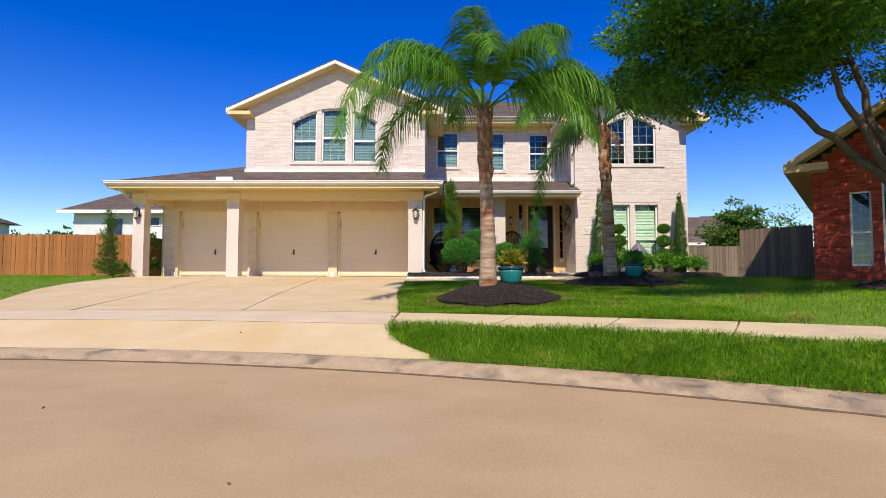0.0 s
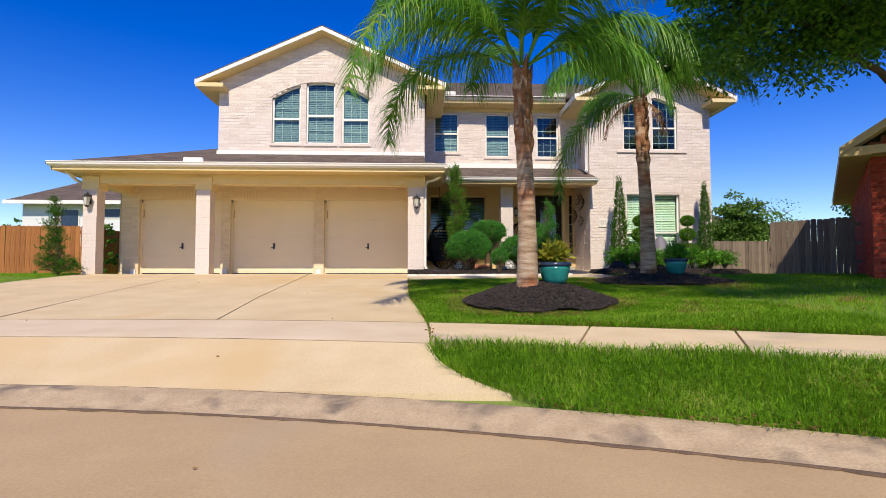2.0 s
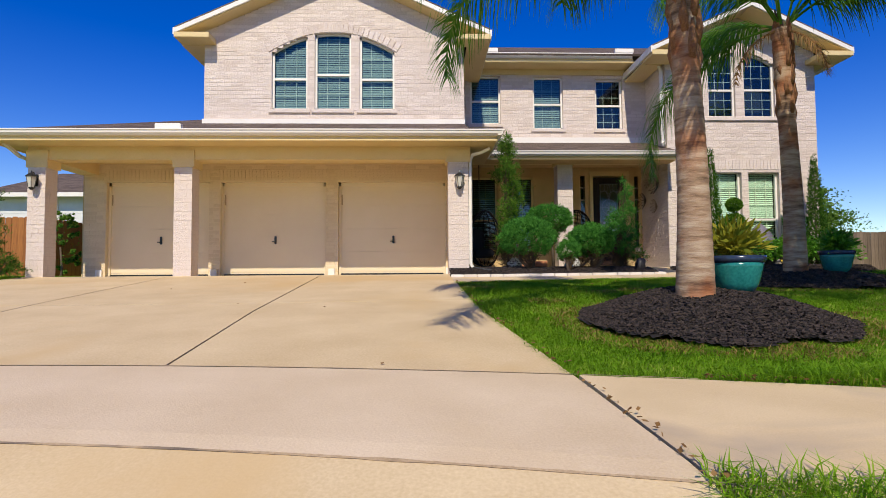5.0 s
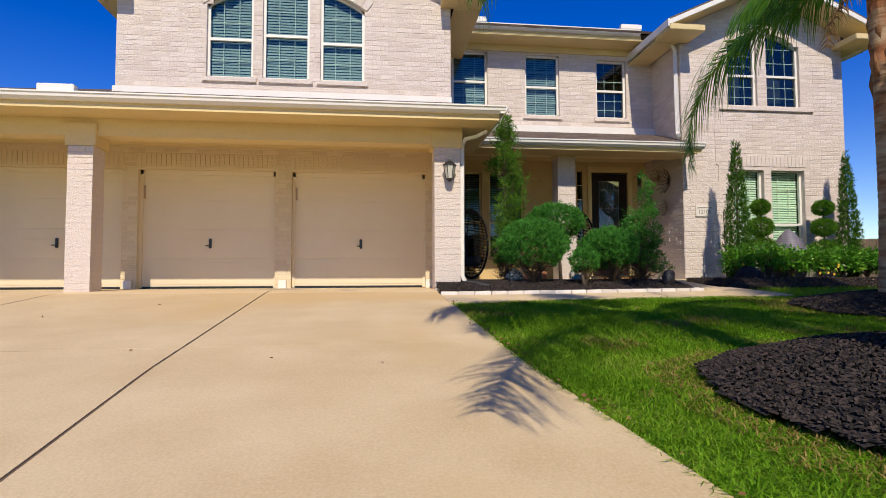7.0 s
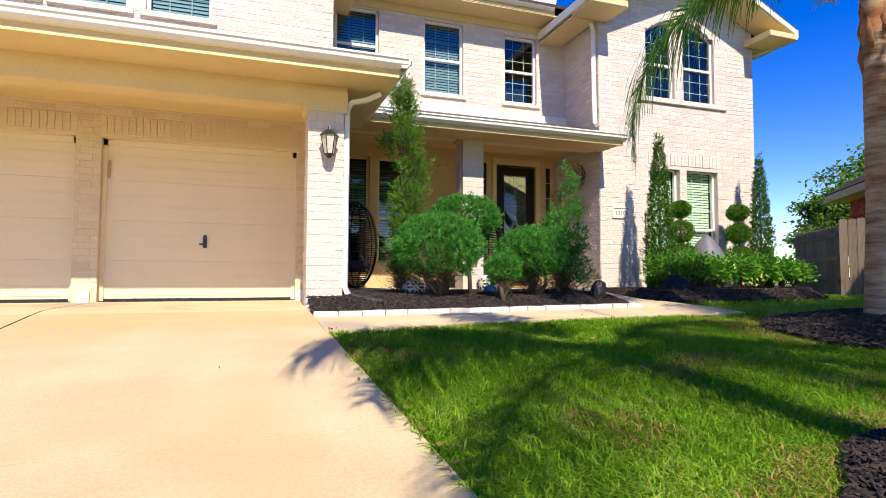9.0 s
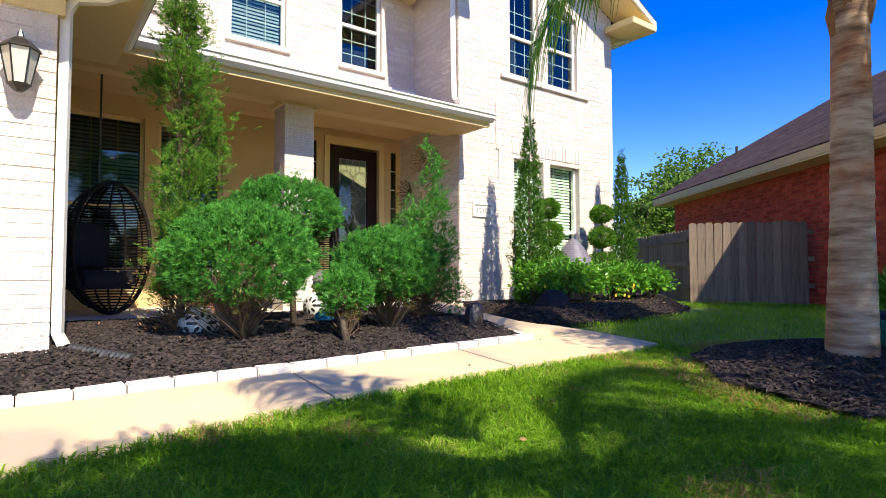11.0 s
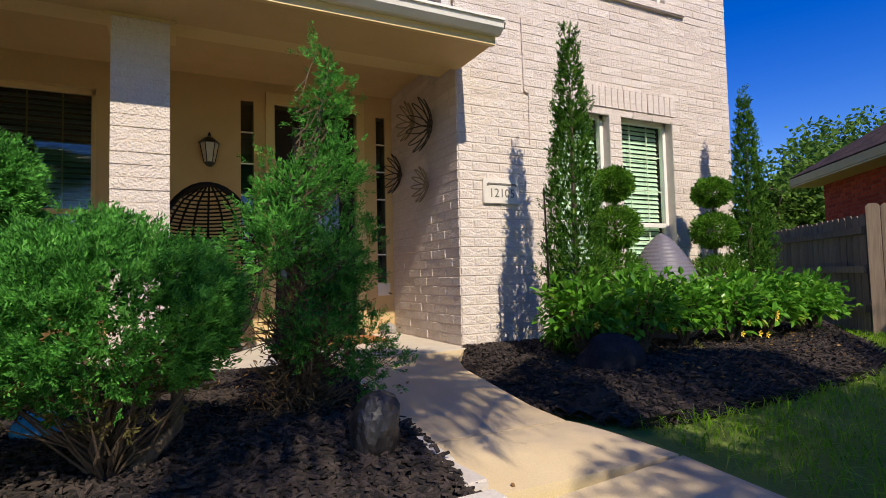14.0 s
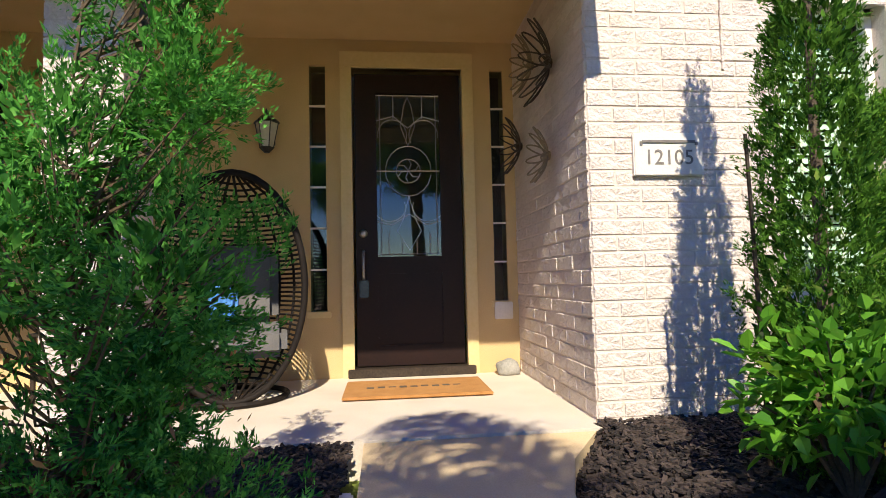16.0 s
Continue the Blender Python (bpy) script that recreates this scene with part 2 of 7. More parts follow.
class Bag:
    """Collects vertices and faces for one mesh."""

    def __init__(self):
        self.v, self.f = [], []

    def add(self, v, f):
        o = len(self.v)
        self.v += [tuple(p) for p in v]
        self.f += [tuple(i + o for i in q) for q in f]
        return self

    def box(self, x0, y0, z0, x1, y1, z1):
        return self.add(*quads_box(min(x0, x1), min(y0, y1), min(z0, z1), max(x0, x1), max(y0, y1), max(z0, z1)))

    def tube(self, path, radii, sides=8, closed=False):
        pts = [Vector(p) for p in path]
        if not hasattr(radii, "__len__"):
            radii = [radii] * len(pts)
        o, n = len(self.v), len(pts)
        side = None
        for i, p in enumerate(pts):
            d = (pts[(i + 1) % n] - pts[i - 1]) if closed else (pts[min(i + 1, n - 1)] - pts[max(i - 1, 0)])
            d = d.normalized() if d.length > 1e-9 else Vector((0, 0, 1))
            if side is None:
                side = d.orthogonal().normalized()
            else:
                side = side - d * side.dot(d)
                side = side.normalized() if side.length > 1e-6 else d.orthogonal().normalized()
            up = d.cross(side)
            for k in range(sides):
                a = 2 * math.pi * k / sides
                self.v.append(tuple(p + (side * math.cos(a) + up * math.sin(a)) * radii[i]))
        for i in range(n if closed else n - 1):
            j = (i + 1) % n
            for k in range(sides):
                m = (k + 1) % sides
                self.f.append((o + i * sides + k, o + i * sides + m, o + j * sides + m, o + j * sides + k))
        if not closed:
            self.f.append(tuple(o + k for k in reversed(range(sides))))
            self.f.append(tuple(o + (n - 1) * sides + k for k in range(sides)))
        return self

    def lathe(self, profile, at=(0, 0, 0), sides=20):
        o, n = len(self.v), len(profile)
        for r, z in profile:
            for k in range(sides):
                a = 2 * math.pi * k / sides
                self.v.append((at[0] + r * math.cos(a), at[1] + r * math.sin(a), at[2] + z))
        for i in range(n - 1):
            for k in range(sides):
                m = (k + 1) % sides
                self.f.append((o + i * sides + k, o + i * sides + m, o + (i + 1) * sides + m, o + (i + 1) * sides + k))
        self.f.append(tuple(o + k for k in reversed(range(sides))))
        self.f.append(tuple(o + (n - 1) * sides + k for k in range(sides)))
        return self

    def mesh(self, name, mat, smooth=False):
        return mesh(name, self.v, self.f, mat, smooth)


def box_mesh(name, x0, y0, z0, x1, y1, z1, mat, bevel=0.0):
    if not bevel:
        return Bag().box(x0, y0, z0, x1, y1, z1).mesh(name, mat)
    bm = bmesh.new()
    bmesh.ops.create_cube(bm, size=1.0)
    for v in bm.verts:
        v.co = Vector(((x0 + x1) / 2 + v.co.x * abs(x1 - x0), (y0 + y1) / 2 + v.co.y * abs(y1 - y0), (z0 + z1) / 2 + v.co.z * abs(z1 - z0)))
    bmesh.ops.bevel(bm, geom=bm.edges[:], offset=bevel, segments=2, affect="EDGES")
    me = bpy.data.meshes.new(name)
    bm.to_mesh(me)
    bm.free()
    me.materials.append(mat)
    return me


def pane_mesh(x0, y0, z0, x1, y1, z1, mat):
    """A thin pane whose outer face carries the tint and the gloss."""
    me = box_mesh("pane", x0, y0, z0, x1, y1, z1, mat)
    me.materials.append(M_CLEAR)
    for p in me.polygons:
        if abs(p.center.y - y0) > 1e-4:
            p.material_index = 1
    return me


# ---- the lie of the land: a round street end, a kerb, a pavement, a rising front yard ----
CX, CY = -5.3, -9.2
R_GUTTER, R_KERB, R_WALK0, R_WALK1 = 16.07, 16.48, 17.62, 19.10
STREET_Z = 0.16


def rise(r):
    return float(np.interp(r, (R_GUTTER, R_GUTTER + 0.10, R_KERB, R_WALK0, R_WALK1), (STREET_Z, STREET_Z + 0.03, 0.240, 0.525, 0.575)))


def land(x, y):
    r = math.hypot(x - CX, y - CY)
    if y < CY or r <= R_WALK1:
        return rise(r)
    dx = min(abs(x - CX), 17.0)
    y19 = CY + math.sqrt(R_WALK1 ** 2 - dx * dx)
    t = (y - y19) / (16.9 - y19)
    t = min(max(t, 0.0), 1.0)
    z = 0.575 + 0.635 * t
    return z


def arc_y(r, x):
    return CY + math.sqrt(max(r * r - (x - CX) ** 2, 0.0))


def strip(name, rows, mat, skirt=0.12):
    """A sheet through rows of points, with skirts down its outer edge."""
    n, m = len(rows), len(rows[0])
    v = [p for r in rows for p in r]
    f = [(i * m + j, i * m + j + 1, (i + 1) * m + j + 1, (i + 1) * m + j) for i in range(n - 1) for j in range(m - 1)]
    rim = [j for j in range(m)] + [i * m + m - 1 for i in range(1, n)] + [(n - 1) * m + j for j in range(m - 2, -1, -1)] + [i * m for i in range(n - 2, 0, -1)]
    o = len(v)
    v += [(v[i][0], v[i][1], v[i][2] - skirt) for i in rim]
    k = len(rim)
    f += [(rim[a], o + a, o + (a + 1) % k, rim[(a + 1) % k]) for a in range(k)]
    return mesh(name, v, f, mat)


def drive_right(y):
    """Right edge of the drive, with its flare at the kerb."""
    base = float(np.interp(y, (7.6, 9.3, 12.0, 16.9), (-0.20, -0.22, -0.48, -0.62)))
    return base + (0.86 * ((7.6 - y) / 1.4) ** 2 if y < 7.6 else 0.0)


def drive_left(y):
    return float(np.interp(y, (4.0, 7.5, 9.0, 11.0, 13.0, 14.5, 16.0, 18.7), (-8.2, -7.6, -7.6, -8.0, -8.8, -9.1, -8.95, -8.9)))


# road: one sheet out to the horizon behind, round end before the house
rows = []
for r in (0.0, 3.0, 10.0, 13.0, 15.0, R_GUTTER):
    rows.append([(CX + r * math.cos(a), CY + r * math.sin(a), STREET_Z + 0.02 * (1 - r / R_GUTTER)) for a in np.linspace(0, 2 * math.pi, 97)])
tagged(part("road", strip("road", rows, M_ROAD, 0.02)), "tan concrete road ending in a round turning place", "road", kind="structure")

kerb_rows = []
for r, z in ((R_GUTTER + 0.006, 0.0), (R_GUTTER + 0.10, 0.024), (R_GUTTER + 0.2, 0.052), (R_GUTTER + 0.3, 0.075), (R_KERB - 0.02, 0.086), (R_KERB, 0.086)):
    kerb_rows.append([(CX + r * math.cos(a), CY + r * math.sin(a), STREET_Z + z + 0.006 * noise.noise((a * 40, r * 3, 0))) for a in np.linspace(0, 2 * math.pi, 241)])
tagged(part("kerb", strip("kerb", kerb_rows, M_KERB, 0.1)), "worn rolled concrete kerb along the round street", "kerb", kind="structure")

dirt = [[(CX + (R_GUTTER + q * (0.12 + 1.5 * w)) * math.cos(t), CY + (R_GUTTER + q * (0.12 + 1.5 * w)) * math.sin(t), STREET_Z + 0.012) for t in np.linspace(0, 2 * math.pi, 1601) for w in [abs(noise.noise((t * 90, q * 50, 2))) + 0.6 * abs(noise.noise((t * 400, 7, q)))]] for q in (-0.03, 0.012)]
tagged(part("gutter_seam", strip("gutter_seam", dirt, M_JOINT, 0.01)), "dark dirty seam between road and kerb", "kerb", kind="structure")

# lawn and far land as one sheet
xs = np.concatenate([np.linspace(-900, -60, 6), np.linspace(-50, -16, 12), np.linspace(-15, 16, 125), np.linspace(17, 50, 12), np.linspace(60, 900, 6)])
ys = np.concatenate([np.linspace(-900, -60, 6), np.linspace(-50, -2, 14), np.linspace(0, 22, 89), np.linspace(24, 50, 8), np.linspace(60, 900, 6)])
gv = [(float(x), float(y), land(float(x), float(y)) - (0.05 if math.hypot(x - CX, y - CY) > R_GUTTER + 0.2 else 0.12)) for y in ys for x in xs]
nx = len(xs)
gf = [(j * nx + i, j * nx + i + 1, (j + 1) * nx + i + 1, (j + 1) * nx + i) for j in range(len(ys) - 1) for i in range(nx - 1)]
tagged(part("ground", mesh("ground", gv, gf, M_SOIL, True)), "dark soil under a mown front lawn", "ground", kind="structure")


# drive: slabs between joints, each a piece
def slab(name, y0, y1, xa, xb, mat, parent, front=None, gap=0.009, ny=10, nxs=10):
    """One concrete slab; xa, xb, y0, y1 may be functions."""
    rows_ = []
    for j in range(ny + 1):
        row = []
        for i in range(nxs + 1):
            u, w = i / nxs, j / ny
            ym = (y0 if not callable(y0) else 8.0) * (1 - w) + (y1 if not callable(y1) else 8.0) * w
            x = (xa(ym) if callable(xa) else xa) * (1 - u) + (xb(ym) if callable(xb) else xb) * u
            a = y0(x) if callable(y0) else y0
            b = y1(x) if callable(y1) else y1
            y = a * (1 - w) + b * w
            x = (xa(y) if callable(xa) else xa) * (1 - u) + (xb(y) if callable(xb) else xb) * u
            x += gap * (1 - 2 * u)
            y += gap * (1 - 2 * w)
            row.append((x, y, land(x, y)))
        rows_.append(row)
    return part(name, strip(name, rows_, mat, 0.1), parent)


drive = thing("driveway", "broad sand-coloured concrete driveway with dark slab joints", "driveway", kind="structure")
JX = (lambda y: float(np.interp(y, (9.0, 13.0, 16.6), (-5.75, -6.0, -6.05))), lambda y: float(np.interp(y, (9.0, 12.2, 16.6), (-2.84, -3.05, -3.14))))
slab("slab", lambda x: arc_y(R_KERB, x), lambda x: arc_y(R_WALK0 - 0.05, x), drive_left, drive_right, M_CONC, drive, gap=0.004, nxs=40)
slab("slab", lambda x: arc_y(R_WALK0 - 0.05, x), lambda x: arc_y(R_WALK1, x), drive_left, drive_right, M_APRON, drive, gap=0.004, nxs=40)
for xa, xb in ((drive_left, JX[0]), (JX[0], JX[1]), (JX[1], drive_right)):
    slab("slab", lambda x: arc_y(R_WALK1, x), 12.9, xa, xb, M_CONC, drive, gap=0.011)
    slab("slab", 12.9, 16.62, xa, xb, M_CONC, drive, gap=0.011)
    slab("slab", 16.62, 18.7, xa, xb if xb is not drive_right else -0.4, M_WALK, drive)
jt = Bag()
for yl in (12.9, 16.62):
    jt.box(-9, yl - 0.012, land(-3, yl) - 0.05, -0.5, yl + 0.012, land(-3, yl) - 0.008)
for xj in JX:
    for k in range(24):
        ya, yb = 9.4 + k * 0.3, 9.7 + k * 0.3
        o = len(jt.v)
        jt.v += [(xj(q) + w, q, land(-3, q) - 0.008) for q, w in ((ya, -0.016), (ya, 0.016), (yb, 0.016), (yb, -0.016))]
        jt.f.append((o, o + 1, o + 2, o + 3))
thin = Bag()
for rj, wj, jb in ((R_KERB + 0.004, 0.010, jt), (R_WALK0 - 0.05, 0.0075, thin), (R_WALK1, 0.008, thin)):
    a0, a1 = math.atan2(17.0, -2.3), math.atan2(16.0, 5.05)
    for k in range(160):
        o = len(jb.v)
        for q in (k, k + 1):
            a = a0 + (a1 - a0) * q / 160
            w = wj * (0.75 + 0.9 * abs(noise.noise((q * 0.37, rj, 0))))
            for r in (rj - w, rj + w):
                x, y = CX + r * math.cos(a), CY + r * math.sin(a)
                jb.v.append((x, y, max(land(x, y), land(x, y - 0.02)) + 0.003))
        jb.f.append((o, o + 1, o + 3, o + 2))
part("crossing_joint", thin.mesh("crossing_joint", M_KERB), drive, "thin dusty joint")
part("joint_filler", jt.mesh("joint_filler", M_JOINT), drive, "dark dirty joint filler")

pave = thing("pavement", "narrow concrete pavement between lawn and verge", "pavement", kind="structure")
a_near = math.atan2(arc_y(R_WALK0, -0.2) - CY, -0.2 - CX)
for k in range(11):
    aa, ab = a_near - k * 0.0745, a_near - (k + 1) * 0.0745
    rows_ = []
    for j in range(5):
        r = R_WALK0 + 0.012 + (R_WALK1 - R_WALK0 - 0.024) * j / 4
        row = []
        for i in range(7):
            t = aa + (ab - aa) * i / 6
            t += 0.00065 * (2 * i / 6 - 1)
            x, y = CX + r * math.cos(t), CY + r * math.sin(t)
            if k == 0 and i == 0:
                x = -0.19
                y = arc_y(r, x)
            row.append((x, y, land(x, y)))
        rows_.append(row)
    part("slab", strip("slab", rows_, M_WALK, 0.1), pave)


# ---- the house ----
COURSE, BRICK, JOINT = 0.088, 0.29, 0.008
rng = random.Random(4)


def wall_columns(x0, x1, z0, top, holes, step=0.0):
    """Solid intervals of a wall, column by column. holes: (xa, xb, za, zb, arch rise)."""
    cuts = {x0, x1}
    for xa, xb, za, zb, arch in holes:
        cuts |= {xa, xb}
        if arch:
            cuts |= {xa + (xb - xa) * k / 10 for k in range(1, 10)}
    if step:
        cuts |= {x0 + (x1 - x0) * k / step for k in range(1, int(step))}
    cuts = sorted(c for c in cuts if x0 - 1e-6 <= c <= x1 + 1e-6)
    out = []
    for a, b in zip(cuts, cuts[1:]):
        if b - a < 1e-5:
            continue
        m = (a + b) / 2
        spans = [(z0, top(m))]
        for h in holes:
            if h[0] < m < h[1]:
                zt = hole_top(h, m)
                spans = [s for lo, hi in spans for s in ((lo, min(hi, h[2])), (max(lo, zt), hi)) if s[1] - s[0] > 1e-4]
        out += [(a, b, lo, hi) for lo, hi in spans]
    return out


def hole_top(h, x):
    xa, xb, za, zb, arch = h
    if not arch:
        return zb
    lo, hi, ra, rb = arch
    # height of a shared arch from ra to rb, lowest lo at the springing, highest hi at the crown
    u = (x - (ra + rb) / 2) / ((rb - ra) / 2)
    return lo + (hi - lo) * (1 - u * u)


def brick_wall(name, label, frame_m, length, z0, top, holes=(), mat=None, mortar=None, thick=0.2, singles=None, course=COURSE, brick=BRICK, proud=0.0035, steps=0, soldiers=()):
    """A wall of real bricks on a mortar body. frame_m maps (along, out, up) to the world; out is towards the viewer."""
    mat, mortar = mat or M_BRICK, mortar or M_MORTAR
    w = thing(name, label, "wall", kind="structure")
    body = Bag()
    for a, b, lo, hi in wall_columns(0.0, length, z0, top, holes, steps):
        body.box(a, -thick, lo, b, 0, hi)
    bm_ = body.mesh(name + "_body", mortar)
    bm_.transform(frame_m)
    part("wall_body", bm_, w)
    rest = Bag()
    rnd = random.Random(len(name) * 7 + int(length * 10))
    shared = {}
    zmax = max(top(length * k / 40) for k in range(41))
    for row in range(int((zmax - z0) / course) + 1):
        za = z0 + row * course
        zb = za + course - JOINT
        zm = (za + zb) / 2
        xs_ = []
        x = -brick / 2 if row % 2 else 0.0
        while x < length:
            xs_.append((max(x, 0.0), min(x + brick - JOINT, length)))
            x += brick
        for a, b in xs_:
            pieces = [(a, b)]
            for h in holes:
                if h[2] - 0.01 < zm < hole_top(h, min(max((a + b) / 2, h[0]), h[1])) + 0.005:
                    pieces = [s for p, q in pieces for s in ((p, min(q, h[0])), (max(p, h[1]), q)) if s[1] - s[0] > 0.02]
            for p, q in pieces:
                # clip against the sloping top
                if zb > top(p) or zb > top(q):
                    if zb > top((p + q) / 2):
                        continue
                out = proud + rnd.uniform(-0.0015, 0.002)
                if singles and singles[0] <= p and q <= singles[1] and singles[2] <= za and zb <= singles[3]:
                    key = round(q - p, 3)
                    if key not in shared:
                        hw, hh, c = key / 2, (course - JOINT) / 2, 0.005
                        v = [(-hw, -0.02, -hh), (hw, -0.02, -hh), (hw, -0.02, hh), (-hw, -0.02, hh), (-hw, 0.0, -hh), (hw, 0.0, -hh), (hw, 0.0, hh), (-hw, 0.0, hh),
                             (-hw + c, c, -hh + c), (hw - c, c, -hh + c), (hw - c, c, hh - c), (-hw + c, c, hh - c)]
                        f = [(8, 11, 10, 9)] + [q4 for i in range(4) for j in ((i + 1) % 4,) for q4 in ((i, 4 + i, 4 + j, j), (4 + i, 8 + i, 8 + j, 4 + j))]
                        sm = mesh("brick", v, f, mat)
                        shared[key] = sm
                    part("brick", shared[key], w, at=frame_m @ Matrix.Translation(((p + q) / 2, out - 0.006 + rnd.uniform(0.0, 0.0035), zm)) @ Euler((rnd.uniform(-0.022, 0.022), rnd.uniform(-0.006, 0.006), rnd.uniform(-0.014, 0.014))).to_matrix().to_4x4())
                else:
                    j = [rnd.uniform(-0.0025, 0.0025) for _ in range(8)]
                    o = len(rest.v)
                    c = 0.006
                    rest.v += [(p, -0.005, za), (q, -0.005, za), (q, -0.005, zb), (p, -0.005, zb),
                               (p + c, out + j[0], za + c + j[1]), (q - c, out + j[2], za + c + j[3]), (q - c, out + j[4], zb - c + j[5]), (p + c, out + j[6], zb - c + j[7])]
                    rest.f += [(o + 4, o + 7, o + 6, o + 5), (o, o + 4, o + 5, o + 1), (o + 1, o + 5, o + 6, o + 2), (o + 2, o + 6, o + 7, o + 3), (o + 3, o + 7, o + 4, o)]
    if rest.v:
        rm = rest.mesh(name + "_bricks", mat)
        rm.transform(frame_m)
        tagged(part("brickwork", rm, w), kind="stuff")
    return w


def facing(x0, y0):
    """A wall that looks to the street: along x from x0."""
    return Matrix(((1, 0, 0, x0), (0, -1, 0, y0), (0, 0, 1, 0), (0, 0, 0, 1)))


def facing_left(x0, y0):
    """A wall that looks to -x: along y from y0."""
    return Matrix(((0, -1, 0, x0), (1, 0, 0, y0), (0, 0, 1, 0), (0, 0, 0, 1)))


def facing_right(x0, y0):
    return Matrix(((0, 1, 0, x0), (1, 0, 0, y0), (0, 0, 1, 0), (0, 0, 0, 1)))


def window(name, label, x0, x1, z0, z1, y, panes=(3, 2), arch=None, blind=True, sash=0.5, sill=True, sill_ext=0.06, depth=0.07, blind_open=0.0, lift=0.0, frame_mat=None, slat_mat=None, glass=None):
    """A white sash window set into a wall that faces the street; y is the wall's face."""
    w = thing(name, label, "window", kind="structure")
    fm = frame_mat or M_WHITE
    h = (x0, x1, z0, z1, arch)
    f = 0.045
    yy = y + depth
    fr = Bag()
    fr.box(x0, yy, z0, x0 + f, yy + 0.06, hole_top(h, x0 + f))
    fr.box(x1 - f, yy, z0, x1, yy + 0.06, hole_top(h, x1 - f))
    fr.box(x0, yy, z0, x1, yy + 0.06, z0 + f)
    n = 12 if arch else 1
    for k in range(n):
        a, b = x0 + (x1 - x0) * k / n, x0 + (x1 - x0) * (k + 1) / n
        ta, tb = hole_top(h, a + 1e-4), hole_top(h, b - 1e-4)
        o = len(fr.v)
        fr.v += [(a, yy, ta - f), (b, yy, tb - f), (b, yy + 0.06, tb - f), (a, yy + 0.06, ta - f), (a, yy, ta), (b, yy, tb), (b, yy + 0.06, tb), (a, yy + 0.06, ta)]
        fr.f += [(o + a_, o + b_, o + c_, o + d_) for a_, b_, c_, d_ in ((0, 3, 2, 1), (4, 5, 6, 7), (0, 1, 5, 4), (1, 2, 6, 5), (2, 3, 7, 6), (3, 0, 4, 7))]
    part("window_frame", fr.mesh("window_frame", fm), w, "white painted frame")
    zm = z0 + (hole_top(h, (x0 + x1) / 2) - z0) * sash
    part("meeting_rail", box_mesh("meeting_rail", x0 + f, yy - 0.006, zm - 0.024, x1 - f, yy + 0.05, zm + 0.024, fm), w)
    for lo, hi, nz in ((z0, zm, panes[1]), (zm, None, panes[1])):
        for k in range(1, panes[0]):
            x = x0 + (x1 - x0) * k / panes[0]
            zt = (hole_top(h, x) if hi is None else hi) - 0.02
            part("muntin", box_mesh("muntin", x - 0.0065, yy + 0.044, lo + 0.02, x + 0.0065, yy + 0.052, zt, fm), w)
        top = hole_top(h, x0 + f) if hi is None else hi
        for k in range(1, nz):
            z = lo + (top - lo) * k / nz
            part("muntin", box_mesh("muntin", x0 + f, yy + 0.0445, z - 0.0065, x1 - f, yy + 0.0515, z + 0.0065, fm), w)
    ztop = max(hole_top(h, x0 + (x1 - x0) * k / 8) for k in range(9))
    g = part("pane", pane_mesh(x0 + f * 0.5, yy + 0.036, z0 + 0.02, x1 - f * 0.5, yy + 0.042, ztop - 0.01, glass or M_GLASS), w, "reflecting window glass")
    g.visible_shadow = False
    # Dark box behind the pane stands in for the room's shade.
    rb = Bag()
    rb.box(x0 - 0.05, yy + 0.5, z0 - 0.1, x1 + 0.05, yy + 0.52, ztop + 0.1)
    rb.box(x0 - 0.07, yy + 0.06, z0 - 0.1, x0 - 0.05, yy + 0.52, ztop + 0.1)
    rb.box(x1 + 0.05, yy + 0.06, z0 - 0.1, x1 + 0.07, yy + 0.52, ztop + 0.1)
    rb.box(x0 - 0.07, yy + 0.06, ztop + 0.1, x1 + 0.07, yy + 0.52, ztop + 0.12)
    part("room_shade", rb.mesh("room_shade", M_DARK), w, "dark-coloured box standing in for the unlit room")
    if blind:
        sl = box_mesh("slat", -(x1 - x0) / 2 + 0.05, -0.024, -0.0015, (x1 - x0) / 2 - 0.05, 0.024, 0.0015, slat_mat or M_BLIND)
        z = z0 + 0.05 + lift
        while z < ztop - 0.05:
            part("slat", sl, w, at=pose((x0 + x1) / 2, yy + 0.10, z, 62 - blind_open, 0, 0))
            z += 0.052
    if sill:
        part("window_sill", box_mesh("window_sill", x0 - sill_ext, y - 0.045, z0 - 0.085, x1 + sill_ext, y + depth + 0.02, z0 - 0.002, M_BRICK, 0.008), w)
    return w


def roof(name, label, polys, mat=None, thick=0.05):
    """Roof planes with uv along the eave and up the slope."""
    r = thing(name, label, "roof", kind="structure")
    for p in polys:
        pts = [Vector(q) for q in p]
        n = (pts[1] - pts[0]).cross(pts[2] - pts[0]).normalized()
        if n.z < 0:
            pts.reverse()
            n = -n
        across = Vector((0, 0, 1)).cross(n).normalized()
        up = n.cross(across).normalized()
        v = pts + [q - n * thick for q in pts]
        k = len(pts)
        f = [tuple(range(k)), tuple(reversed(range(k, 2 * k)))] + [(i, k + i, k + (i + 1) % k, (i + 1) % k) for i in range(k)]
        me = mesh("roof_plane", v, f, mat or M_SHINGLE)
        uvl = me.uv_layers.new(name="UVMap")
        for li, lp in enumerate(me.loops):
            q = Vector(v[lp.vertex_index])
            uvl.data[li].uv = (q.dot(across), q.dot(up))
        part("roof_plane", me, r)
    return r


def flat(z):
    return lambda x: z


